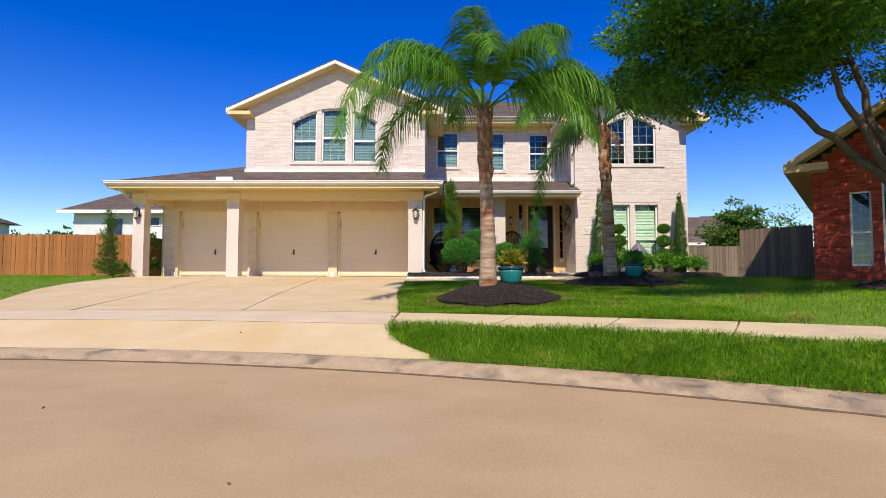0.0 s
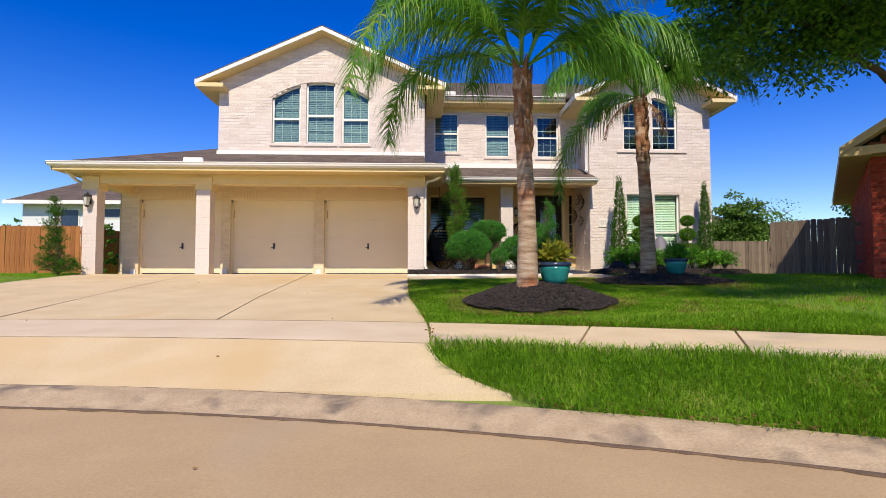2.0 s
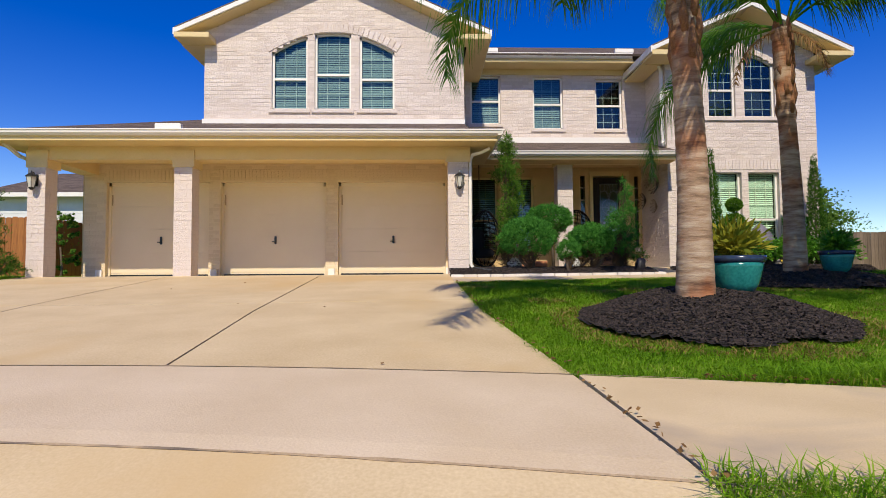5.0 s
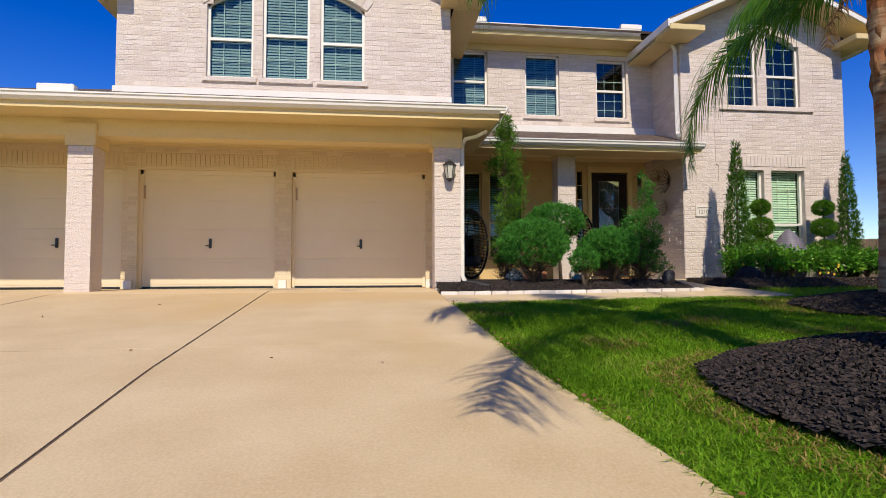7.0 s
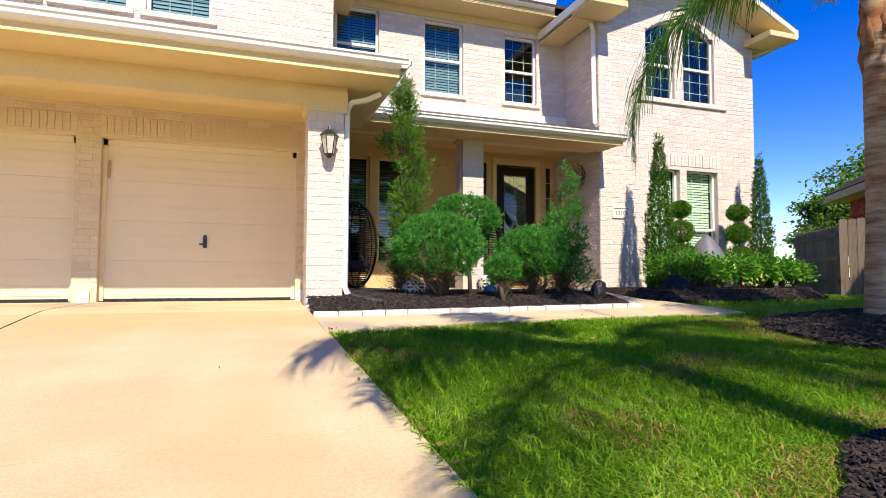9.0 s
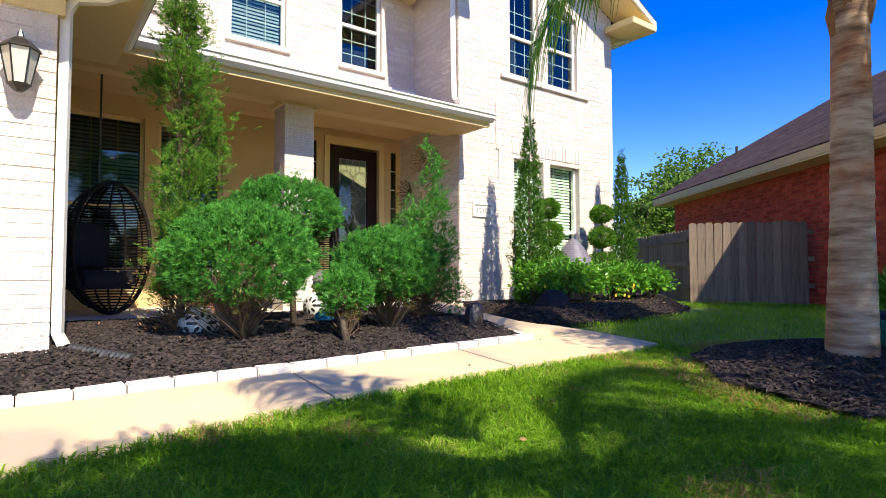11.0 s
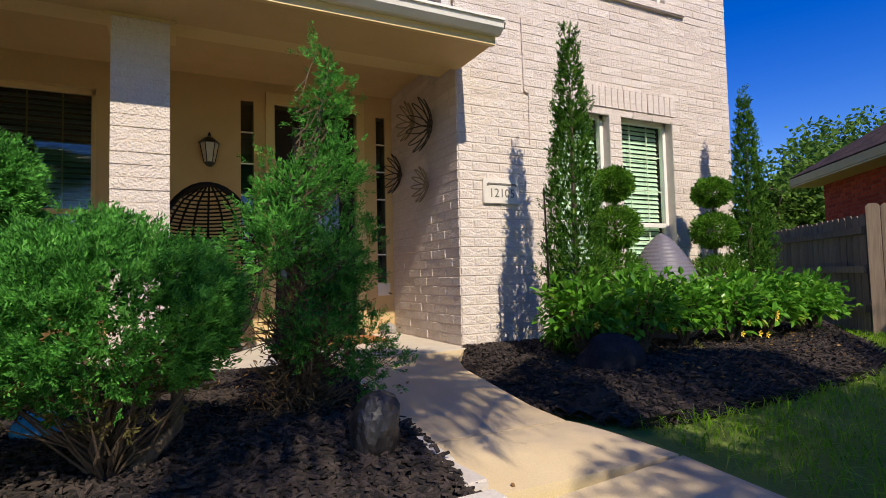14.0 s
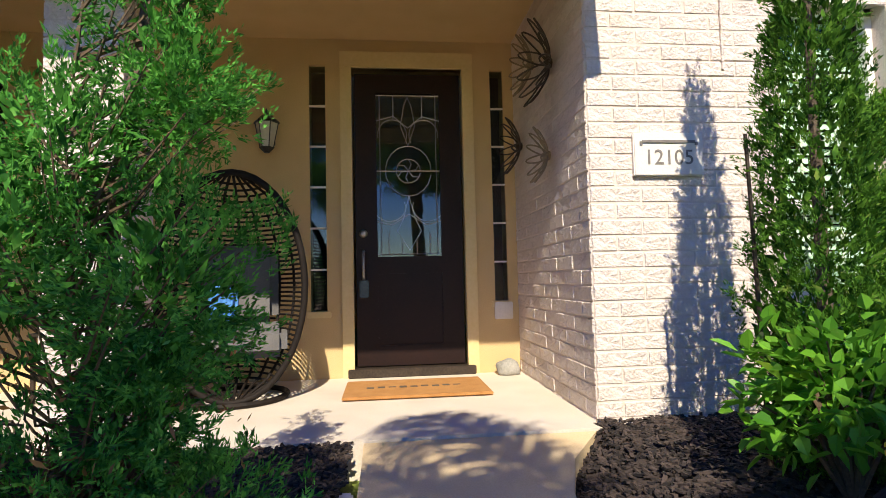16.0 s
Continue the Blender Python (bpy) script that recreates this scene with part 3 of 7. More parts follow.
G0, FLOOR1 = 1.20, 1.35
GX0, GX1 = -5.97, -0.20          # upper gable block
YG, YU, YW, YD = 18.15, 20.32, 19.10, 20.75
WX0, WX1 = 4.84, 8.60            # right wing

# garage back wall with three door openings
DOORS = ((-8.33, -6.03), (-5.77, -3.38), (-3.09, -0.62))
gholes = [(a + 8.83, b + 8.83, G0 - 0.1, 3.36, None) for a, b in DOORS]
brick_wall("wall_garage", "painted brick wall round three garage doors, tinted tan for bounced light", facing(-8.83, 18.66), 8.5, G0, flat(4.0), gholes, M_BOUNCEBRICK, M_BOUNCEBRICK)
brick_wall("wall_garage_side", "cream painted brick side wall beside the porch", facing_right(-0.22, 17.28), 3.47, G0, flat(4.1))


def soldier_course(wall, x0, x1, y, z0, z1, mat, width=0.085):
    """Upright bricks in a row over an opening in a wall that faces the street."""
    n = max(1, round((x1 - x0) / width))
    d = (x1 - x0) / n
    sm = box_mesh("brick", -d / 2 + 0.004, -0.014, 0.004, d / 2 - 0.004, 0.01, z1 - z0 - 0.004, mat, 0.004)
    for k in range(n):
        part("brick", sm, wall, at=Matrix.Translation((x0 + (k + 0.5) * d, y - rng.uniform(0.0, 0.005), z0)))


for a_, b_ in DOORS:
    soldier_course(bpy.data.objects["wall_garage"], a_ - 0.02, b_ + 0.02, 18.66, 3.40, 3.64, M_BOUNCEBRICK)


def garage_door(x0, x1):
    g = thing("garage_door", "closed cream sectional garage door with a small dark handle", "garage door", ((x0 + x1) / 2, 18.80, 1.22), group="garage doors")
    hw, z = (x1 - x0) / 2, 0.0
    for k in range(4):
        b = Bag()
        b.box(-hw, 0, z + 0.001, hw, 0.05, z + 0.533)
        for q in (0.13, 0.265, 0.40):
            b.box(-hw + 0.002, -0.006, z + q - 0.062, hw - 0.002, 0.0, z + q + 0.062)
        part("door_panel", b.mesh("door_panel", M_GARAGE), g)
        z += 0.534
    h = part("handle", box_mesh("handle", 0.0, -0.03, 0.72, 0.05, -0.004, 0.90, M_BLACK, 0.008), g, "small black handle plate")
    part("lever", box_mesh("lever", -0.05, -0.055, 0.76, 0.02, -0.035, 0.78, M_BLACK, 0.004), h)
    fr = Bag()
    fr.box(-hw - 0.03, -0.03, 0, -hw + 0.05, 0.0, 2.14).box(hw - 0.05, -0.03, 0, hw + 0.03, 0.0, 2.14).box(-hw - 0.03, -0.03, 2.06, hw + 0.03, 0.0, 2.14)
    part("weather_strip", fr.mesh("weather_strip", M_GARAGE), g)
    # Thin black strip put in for the shade of the gap under the door.
    part("base_gap_strip", box_mesh("base_gap_strip", -hw, -0.012, -0.015, hw, -0.006, 0.03, M_BLACK), g, "dark strip standing in for the shaded gap at the base")
    part("side_latch", box_mesh("side_latch", -hw + 0.06, -0.035, 1.62, -hw + 0.09, -0.03, 1.86, M_KERB), g)
    return g


for a, b in DOORS:
    garage_door(a, b)


def pillar(name, x0, x1, y0, y1, z0, z1, singles=False):
    c = thing(name, "square cream painted brick pillar holding up the roof", "pillar", kind="structure")
    part("core", box_mesh("core", x0 + 0.0045, y0 + 0.0045, z0, x1 - 0.0045, y1 - 0.0045, z1, M_MORTAR), c)
    n = int((z1 - z0) / COURSE)
    rnd = random.Random(int(x0 * 100))
    for k in range(n):
        za, zb = z0 + k * COURSE, z0 + k * COURSE + COURSE - JOINT
        s = 0.105 if k % 2 else (x1 - x0) - 0.105
        for a, b in ((x0, x0 + s - JOINT / 2), (x0 + s + JOINT / 2, x1)):
            d = rnd.uniform(-0.003, 0.002)
            part("brick", box_mesh("brick", a, y0 + d, za, b, y0 + 0.12, zb, M_BRICK), c)
        part("brick", box_mesh("brick", x1 - 0.1, y0 + 0.13, za, x1 + rnd.uniform(-0.004, 0.003), y1, zb, M_BRICK), c)
        part("brick", box_mesh("brick", x0 + rnd.uniform(-0.0015, 0.002), y0 + 0.13, za, x0 + 0.1, y1, zb, M_BRICK), c)
    return c


pillar("pillar_1", -8.86, -8.52, 16.90, 17.26, 1.18, 3.52)
pillar("pillar_2", -6.04, -5.69, 16.90, 17.26, 1.16, 3.52)
pillar("pillar_3", -0.63, -0.22, 16.90, 17.28, 1.15, 3.62)
pillar("pillar_4", 2.11, 2.48, 19.05, 19.42, 1.22, 3.92)

# beams, eaves and ceilings of the two porticos
trim = thing("trim", "cream boxed beams, fascia boards and gutters of the house", "trim", kind="structure")
for q in ((-8.9, 16.93, 3.52, -0.18, 17.24, 3.80), (-8.9, 17.24, 3.52, -8.5, 18.66, 3.80), (-0.24, 19.07, 3.90, 4.82, 19.40, 4.1)):
    part("beam", box_mesh("beam", *q, M_TRIM, 0.006), trim)
for xa, xb, y, za, zb in ((-8.9, -8.48, 16.885, 3.36, 3.70), (-6.08, -5.65, 16.885, 3.36, 3.70), (-0.68, -0.18, 16.885, 3.46, 3.72), (2.07, 2.52, 19.03, 3.84, 3.96)):
    part("pillar_cap", box_mesh("pillar_cap", xa, y, za, xb, y + 0.42, zb, M_TRIM, 0.006), trim)
tagged(part("ceiling_garage", box_mesh("ceiling_garage", -9.3, 16.383, 3.78, 0.30, 18.66, 3.81, M_TRIM)), "cream boarded soffit over the garage front", "ceiling", kind="structure")
# Plaster tan replaces cream trim here; the darker colour stands in for porch shade.
tagged(part("ceiling_porch", Bag().box(0.304, 18.463, 3.86, 4.84, 19.07, 3.89).box(-0.2, 19.07, 4.10, 4.84, 20.75, 4.13).box(-0.2, 17.28, 3.86, 0.30, 19.07, 3.89).mesh("ceiling_porch", M_STUCCO)), "front porch ceiling in a darker tan standing in for shade", "ceiling", kind="structure")


def gutter(pa, pb, out):
    """A white box gutter along an eave from pa to pb; out is the way it faces."""
    a, b, o = Vector(pa), Vector(pb), Vector(out)
    prof = [(0.0, -0.075), (0.055, -0.075), (0.10, -0.035), (0.11, 0.015), (0.125, 0.015), (0.125, 0.035), (0.0, 0.035)]
    v = [tuple(p + o * u + Vector((0, 0, w))) for p in (a, b) for u, w in prof]
    k = len(prof)
    f = [(i, (i + 1) % k, k + (i + 1) % k, k + i) for i in range(k)] + [tuple(range(k)), tuple(reversed(range(k, 2 * k)))]
    part("gutter", mesh("gutter", v, f, M_WHITE), trim, "white painted gutter")


gutter((-9.38, 16.34, 3.92), (0.38, 16.34, 3.92), (0, -1, 0))
gutter((0.30, 16.25, 3.92), (0.30, 18.42, 3.92), (1, 0, 0))
gutter((0.40, 18.42, 3.98), (4.86, 18.42, 3.98), (0, -1, 0))
gutter((0.0, 19.75, 6.80), (4.25, 19.75, 6.80), (0, -1, 0))
part("fascia", box_mesh("fascia", -9.32, 16.34, 3.76, 0.30, 16.38, 3.93, M_TRIM), trim)
part("fascia", box_mesh("fascia", -9.34, 16.34, 3.76, -9.30, 26, 3.93, M_TRIM), trim)
part("fascia", box_mesh("fascia", 0.30, 18.42, 3.84, 4.84, 18.46, 3.99, M_TRIM), trim)
part("fascia", box_mesh("fascia", 0.0, 19.75, 6.66, 4.3, 19.79, 6.81, M_TRIM), trim)
part("soffit", box_mesh("soffit", -0.2, 19.76, 6.64, 4.84, 20.32, 6.67, M_TRIM), trim)
part("frieze", box_mesh("frieze", -0.18, 20.27, 6.50, 4.84, 20.33, 6.64, M_TRIM), trim)
part("flashing", box_mesh("flashing", -5.98, 18.06, 4.50, -0.19, 18.14, 4.66, M_WHITE), trim, "white flashing board over the low roof")
part("flashing", box_mesh("flashing", -0.1, 20.22, 4.58, 4.84, 20.31, 4.80, M_WHITE), trim, "white flashing board over the low roof")

# low roofs
SL = 0.35
roof("roof_garage", "brown shingle skirt roof over the garage", [
    [(-9.42, 16.26, 3.93), (0.42, 16.26, 3.93), (-0.2, 16.88, 3.93 + 0.62 * SL), (-0.2, 18.15, 3.93 + 1.89 * SL), (-5.97, 18.15, 3.93 + 1.89 * SL), (-5.97, 19.71, 3.93 + 3.45 * SL)],
    [(-9.42, 16.26, 3.93), (-5.97, 19.71, 3.93 + 3.45 * SL), (-5.97, 26, 3.93 + 3.45 * SL), (-9.42, 26, 3.93)],
    [(0.42, 16.26, 3.93), (0.42, 18.9, 3.93), (-0.2, 18.9, 3.93 + 0.62 * SL), (-0.2, 16.88, 3.93 + 0.62 * SL)]])
roof("roof_porch", "brown shingle roof over the front porch", [[(0.36, 18.32, 3.99), (4.88, 18.32, 3.99), (4.88, 20.34, 3.99 + 2.02 * SL), (-0.2, 20.34, 3.99 + 2.02 * SL), (-0.2, 18.9, 3.99 + 0.58 * SL)]])

# upper gable block
APX, APZ, RK = -3.05, 8.02, 0.455


def gable_top(x):
    return APZ - 0.02 - abs(x + GX0 - APX) * RK


W1 = ((-4.49, -3.70), (-3.54, -2.73), (-2.54, -1.76))
ARCH1 = (6.20, 6.66, -4.52, -1.73)


def shifted(h, d):
    xa, xb, za, zb, arch = h
    return (xa - d, xb - d, za, zb, (arch[0], arch[1], arch[2] - d, arch[3] - d) if arch else None)


holes1 = [shifted((a, b, 4.90, 6.66, ARCH1), GX0) for a, b in W1]
brick_wall("wall_gable", "cream painted brick gable wall with a wide arched window", facing(GX0, YG), GX1 - GX0, 4.35, gable_top, holes1, steps=40)
for a, b in W1:
    window("window_1", "white arched sash window with lowered pale blinds", a, b, 4.90, 6.66, YG, (3, 2), ARCH1, sash=0.46, blind_open=-8)
brick_wall("wall_gable_side", "cream painted brick side wall of the gable block", facing_right(GX1 + 0.004, YG + 0.006), YU - YG + 0.1, 4.0, flat(6.6))
brick_wall("wall_gable_left", "cream painted brick side wall of the gable block", facing_left(GX0 - 0.004, YG + 0.006), 8.0, 4.35, flat(6.6))

arc1 = Bag()
for k in range(26):
    u0, u1 = -1 + 2 * k / 26, -1 + 2 * (k + 1) / 26 - 0.008
    q = []
    for u in (u0, u1):
        x = -3.125 + u * 1.42
        z = 6.20 + 0.46 * (1 - u * u)
        t = Vector((1.42, 0, -0.92 * u)).normalized()
        nrm = Vector((-t.z, 0, t.x))
        q += [(x, z), (x + nrm.x * 0.2, z + nrm.z * 0.2)]
    o = len(arc1.v)
    for y in (YG - 0.022, YG + 0.05):
        arc1.v += [(q[0][0], y, q[0][1] + 0.005), (q[2][0], y, q[2][1] + 0.005), (q[3][0], y, q[3][1]), (q[1][0], y, q[1][1])]
    arc1.f += [(o, o + 1, o + 2, o + 3), (o, o + 4, o + 5, o + 1), (o + 1, o + 5, o + 6, o + 2), (o + 2, o + 6, o + 7, o + 3), (o + 3, o + 7, o + 4, o)]
tagged(part("brick_arch", arc1.mesh("brick_arch", M_BRICK), bpy.data.objects["wall_gable"]), "arch of upright bricks", kind="stuff")


def gable_roof(name, label, apx, apz, half, yf, yb, rk, over):
    """Two slopes with a rake board, eave returns and soffits."""
    el, er, ez = apx - half, apx + half, apz - half * rk
    roof(name, label, [[(el, yf, ez), (apx, yf, apz), (apx, yb, apz), (el, yb, ez)], [(apx, yf, apz), (er, yf, ez), (er, yb, ez), (apx, yb, apz)]])
    for s, x in ((-1, el), (1, er)):
        a, b = Vector((x, yf - 0.01, ez - 0.04)), Vector((apx, yf - 0.01, apz - 0.04))
        v = [a, b, b - Vector((0, 0, 0.10)), a - Vector((0, 0, 0.10))]
        v = v + [p + Vector((0, 0.04, 0)) for p in v]
        f = [(0, 1, 2, 3), (4, 7, 6, 5), (0, 4, 5, 1), (3, 2, 6, 7), (1, 5, 6, 2), (0, 3, 7, 4)]
        part("rake_board", mesh("rake_board", v, f, M_WHITE), trim, "white rake board")
        v2 = [(x, yf + 0.03, ez - 0.155), (apx, yf + 0.03, apz - 0.155), (apx, yf + over, apz - 0.155), (x, yf + over, ez - 0.155)]
        v2 = v2 + [(p[0], p[1], p[2] + 0.03) for p in v2]
        part("rake_soffit", mesh("rake_soffit", v2, [(0, 1, 2, 3), (4, 7, 6, 5), (0, 4, 5, 1), (2, 6, 7, 3), (1, 5, 6, 2), (0, 3, 7, 4)], M_TRIM), trim)
        # boxed eave return at the corner
        xa, xb = (x, x + 0.75) if s < 0 else (x - 0.75, x)
        part("eave_return", box_mesh("eave_return", xa, yf - 0.02, ez - 0.24, xb, yf + over, ez - 0.12, M_TRIM, 0.01), trim)
        part("eave_soffit", box_mesh("eave_soffit", min(x, x - s * 0.5), yf + over - 0.02, ez - 0.25, max(x, x - s * 0.5), yb - 0.3, ez - 0.22, M_TRIM), trim)
        part("eave_fascia", box_mesh("eave_fascia", x - 0.03, yf, ez - 0.17, x + 0.03, yb - 0.3, ez - 0.02, M_WHITE), trim)


gable_roof("roof_gable", "brown shingle gable roof with white rake boards", APX, APZ + 0.12, 3.42, 17.74, 25.0, RK, 0.42)

# central upper wall
W2 = ((0.13, 0.93, 5.18, 6.48), (1.80, 2.60, 5.05, 6.46), (3.48, 4.20, 5.04, 6.40))
brick_wall("wall_upper", "cream painted brick upper wall with three windows", facing(GX1, YU), WX0 - GX1, 4.4, flat(6.66), [(a - GX1, b - GX1, c, d, None) for a, b, c, d in W2])
for i, (a, b, c, d) in enumerate(W2):
    window("window_2", "white sash window with half lowered blinds" if i < 2 else "white divided window without blinds", a, b, c, d, YU, (3, 2) if i < 2 else (3, 3), None, blind=i < 2, sash=0.48, blind_open=-6)
roof("roof_main", "brown shingle main roof", [[(-1.5, 19.63, 6.81), (6.5, 19.63, 6.81), (6.5, 24, 6.81 + 4.37 * 0.455), (-1.5, 24, 6.81 + 4.37 * 0.455)], [(-6, 28.4, 6.81), (9, 28.4, 6.81), (9, 24, 8.8), (-6, 24, 8.8)]])

# right wing
WAP, WAZ = 6.68, 7.68


def wing_top(x):
    return WAZ - 0.135 - abs(x + WX0 - WAP) * 0.46


W3 = ((5.90, 6.58), (6.80, 7.58))
ARCH3 = (6.32, 6.66, 5.86, 7.62)
W4 = ((5.97, 6.67), (6.84, 7.61))
wholes = [shifted((a, b, 5.03, 6.66, ARCH3), WX0) for a, b in W3] + [(a - WX0, b - WX0, 1.95, 3.68, None) for a, b in W4]
brick_wall("wall_wing", "cream painted brick front wall of the right wing", facing(WX0, YW), WX1 - WX0, 1.10, wing_top, wholes, singles=(0.0, 2.6, 1.1, 3.6), steps=30)
for a, b in W3:
    window("window_3", "white arched sash window with dark glass", a, b, 5.03, 6.66, YW, (3, 3), ARCH3, blind=False, sash=0.45)
for a, b in W4:
    window("window_4", "white sash window with open pale green blinds", a, b, 1.95, 3.68, YW, (3, 3), None, blind_open=0, sash=0.32, depth=0.1, slat_mat=M_BLIND_GREEN, glass=M_GLASS_CLEAR)
soldier_course(bpy.data.objects["wall_wing"], 5.92, 7.66, YW, 3.73, 3.96, M_BRICK)
brick_wall("wall_wing_side", "cream painted brick side wall of the porch", facing_left(WX0 - 0.004, YW + 0.006), 1.64, 1.10, flat(6.6), singles=(0.0, 1.65, 1.1, 3.4))
brick_wall("wall_wing_right", "cream painted brick side wall of the house", facing_right(WX1 + 0.004, YW + 0.006), 8.0, 1.0, flat(6.5), course=0.18, brick=0.6)
gable_roof("roof_wing", "brown shingle gable roof of the right wing", WAP, WAZ, 2.42, 18.46, 25.0, 0.46, 0.62)
part("window_sill", box_mesh("window_sill", 5.68, YW - 0.05, 4.93, 7.86, YW + 0.02, 5.0, M_BRICK, 0.01), bpy.data.objects["wall_wing"])

# porch back wall with door, sidelights and a wide window
PW = ((-0.02, 0.87, 1.82, 3.83), (1.03, 1.86, 1.82, 3.83))
pw = thing("wall_porch", "tan plastered back wall of the front porch", "wall", kind="structure")
bag = Bag()
for a, b, lo, hi in wall_columns(-0.25, WX0, 1.2, flat(4.12), [(a, b, c, d, None) for a, b, c, d in PW] + [(3.47, 4.42, 1.2, 3.86, None), (3.15, 3.28, 1.88, 3.88, None), (4.64, 4.75, 1.93, 3.86, None)]):
    bag.box(a, YD, lo, b, YD + 0.2, hi)
part("wall_body", bag.mesh("wall_body", M_STUCCO), pw)
for a, b, c, d in PW:
    window("window_5", "porch window with closed dark blinds behind glass", a, b, c, d, YD, (3, 2), None, blind=True, sash=0.42, blind_open=15, sill=False, frame_mat=M_TRIM)
tagged(part("wall_back", Bag().box(-9, 27.8, 0.8, 8.6, 28, 6.8).box(-9, 18.9, 0.8, -8.8, 28, 4.2).mesh("wall_back", M_STUCCO)), "plain back walls of the house", "wall", kind="structure")
slab_rows = [[(x, y, FLOOR1) for x in np.linspace(-0.2, 4.83, 12)] for y in (18.98, 19.6, 20.2, 20.74)]
tagged(part("porch_floor", strip("porch_floor", slab_rows, M_PORCH, 0.25)), "pale concrete porch floor", "floor", kind="structure")


# ---- foliage helpers ----
nrng = np.random.default_rng(11)


def unit(a):
    return a / np.maximum(np.linalg.norm(a, axis=1, keepdims=True), 1e-9)


def leaves(name, pts, dirs, length, width, mat, jitter=0.35):
    """Many small pointed leaves: one four-cornered blade each."""
    n = len(pts)
    dirs = unit(dirs + nrng.normal(0, jitter, (n, 3)))
    side = unit(np.cross(dirs, nrng.normal(0, 1, (n, 3))))
    L = (length * nrng.uniform(0.6, 1.3, n))[:, None]
    W = (width * nrng.uniform(0.7, 1.3, n))[:, None]
    v = np.empty((n, 4, 3))
    v[:, 0] = pts
    v[:, 1] = pts + dirs * L * 0.45 + side * W * 0.5
    v[:, 2] = pts + dirs * L
    v[:, 3] = pts + dirs * L * 0.45 - side * W * 0.5
    return soup(name, v.reshape(-1, 3), 4, mat)


def soup(name, v, k, mat):
    """A mesh of separate k-sided faces."""
    me = bpy.data.meshes.new(name)
    n = len(v)
    me.vertices.add(n)
    me.vertices.foreach_set("co", np.ascontiguousarray(v, dtype=np.float32).ravel())
    me.loops.add(n)
    me.loops.foreach_set("vertex_index", np.arange(n, dtype=np.int32))
    me.polygons.add(n // k)
    me.polygons.foreach_set("loop_start", np.arange(0, n, k, dtype=np.int32))
    me.materials.append(mat)
    me.update(calc_edges=True)
    me.validate()
    return me


def lump(p, s, seed):
    """Smooth unevenness for a set of points."""
    return np.array([noise.noise((q[0] * s + seed, q[1] * s, q[2] * s)) for q in p])


def ball_points(n, c, r, seed=0, shell=0.72, rough=0.22):
    d = unit(nrng.normal(0, 1, (n, 3)))
    k = nrng.uniform(shell, 1.03, n) * (1 + rough * lump(d, 2.6, seed))
    return np.array(c) + d * np.array(r) * k[:, None], d


def plumes(name, centres, dirs, per, length, blade, width, mat, splay=0.75):
    """Feathery conifer sprays: blades set along a short bent axis, splayed to all sides."""
    n = len(centres)
    axis = unit(unit(dirs) + nrng.normal(0, 0.38, (n, 3)))
    reach = (length * nrng.uniform(0.55, 1.35, n))
    u = nrng.uniform(0.0, 1.0, n * per)
    ax = np.repeat(axis, per, axis=0)
    p = np.repeat(centres, per, axis=0) + ax * (u * np.repeat(reach, per))[:, None] + nrng.normal(0, 0.006, (n * per, 3))
    side = unit(np.cross(ax, nrng.normal(0, 1, (n * per, 3))))
    d = ax + side * splay * (1.1 - 0.5 * u)[:, None]
    return leaves(name, p, d, blade, width, mat, 0.18)


def broad_leaves(name, pts, dirs, length, width, mat, jitter=0.6):
    """Broad pointed leaves, each two faces folded along the midrib."""
    n = len(pts)
    d = unit(dirs + nrng.normal(0, jitter, (n, 3)))
    side = unit(np.cross(d, np.array((0.0, 0.0, 1.0)) + nrng.normal(0, 0.35, (n, 3))))
    up = np.cross(side, d)
    L = (length * nrng.uniform(0.55, 1.25, n))[:, None]
    W = (width * nrng.uniform(0.75, 1.2, n))[:, None]
    v = np.empty((n, 6, 3))
    v[:, 0] = pts
    v[:, 1] = pts + d * L * 0.35 + side * W * 0.5 + up * W * 0.18
    v[:, 2] = pts + d * L * 0.72 + side * W * 0.36 + up * W * 0.08
    v[:, 3] = pts + d * L - up * L * 0.10
    v[:, 4] = pts + d * L * 0.72 - side * W * 0.36 + up * W * 0.08
    v[:, 5] = pts + d * L * 0.35 - side * W * 0.5 + up * W * 0.18
    f = (np.arange(n)[:, None, None] * 6 + np.array([(0, 1, 2, 3), (0, 3, 4, 5)])[None]).reshape(-1, 4)
    me = bpy.data.meshes.new(name)
    me.from_pydata(v.reshape(-1, 3).tolist(), [], f.tolist())
    me.materials.append(mat)
    return me


def cone_points(n, base, height, radius, seed=0, rough=0.3, power=0.75, low=0.25):
    """Points through a narrow upright crown; widest low down."""
    t = nrng.beta(1.0, 1.5, n)
    a = nrng.uniform(0, 2 * math.pi, n)
    prof = np.interp(t, (0, low, 1), (0.75, 1.0, 0.06)) ** power
    r = radius * prof * nrng.uniform(0.55, 1.05, n)
    p = np.stack([r * np.cos(a), r * np.sin(a), t * height], 1)
    k = 1 + rough * lump(p, 3.2, seed)
    p[:, :2] *= k[:, None]
    d = np.stack([np.cos(a) * 0.6, np.sin(a) * 0.6, np.full(n, 0.9)], 1)
    return p + np.array(base), d


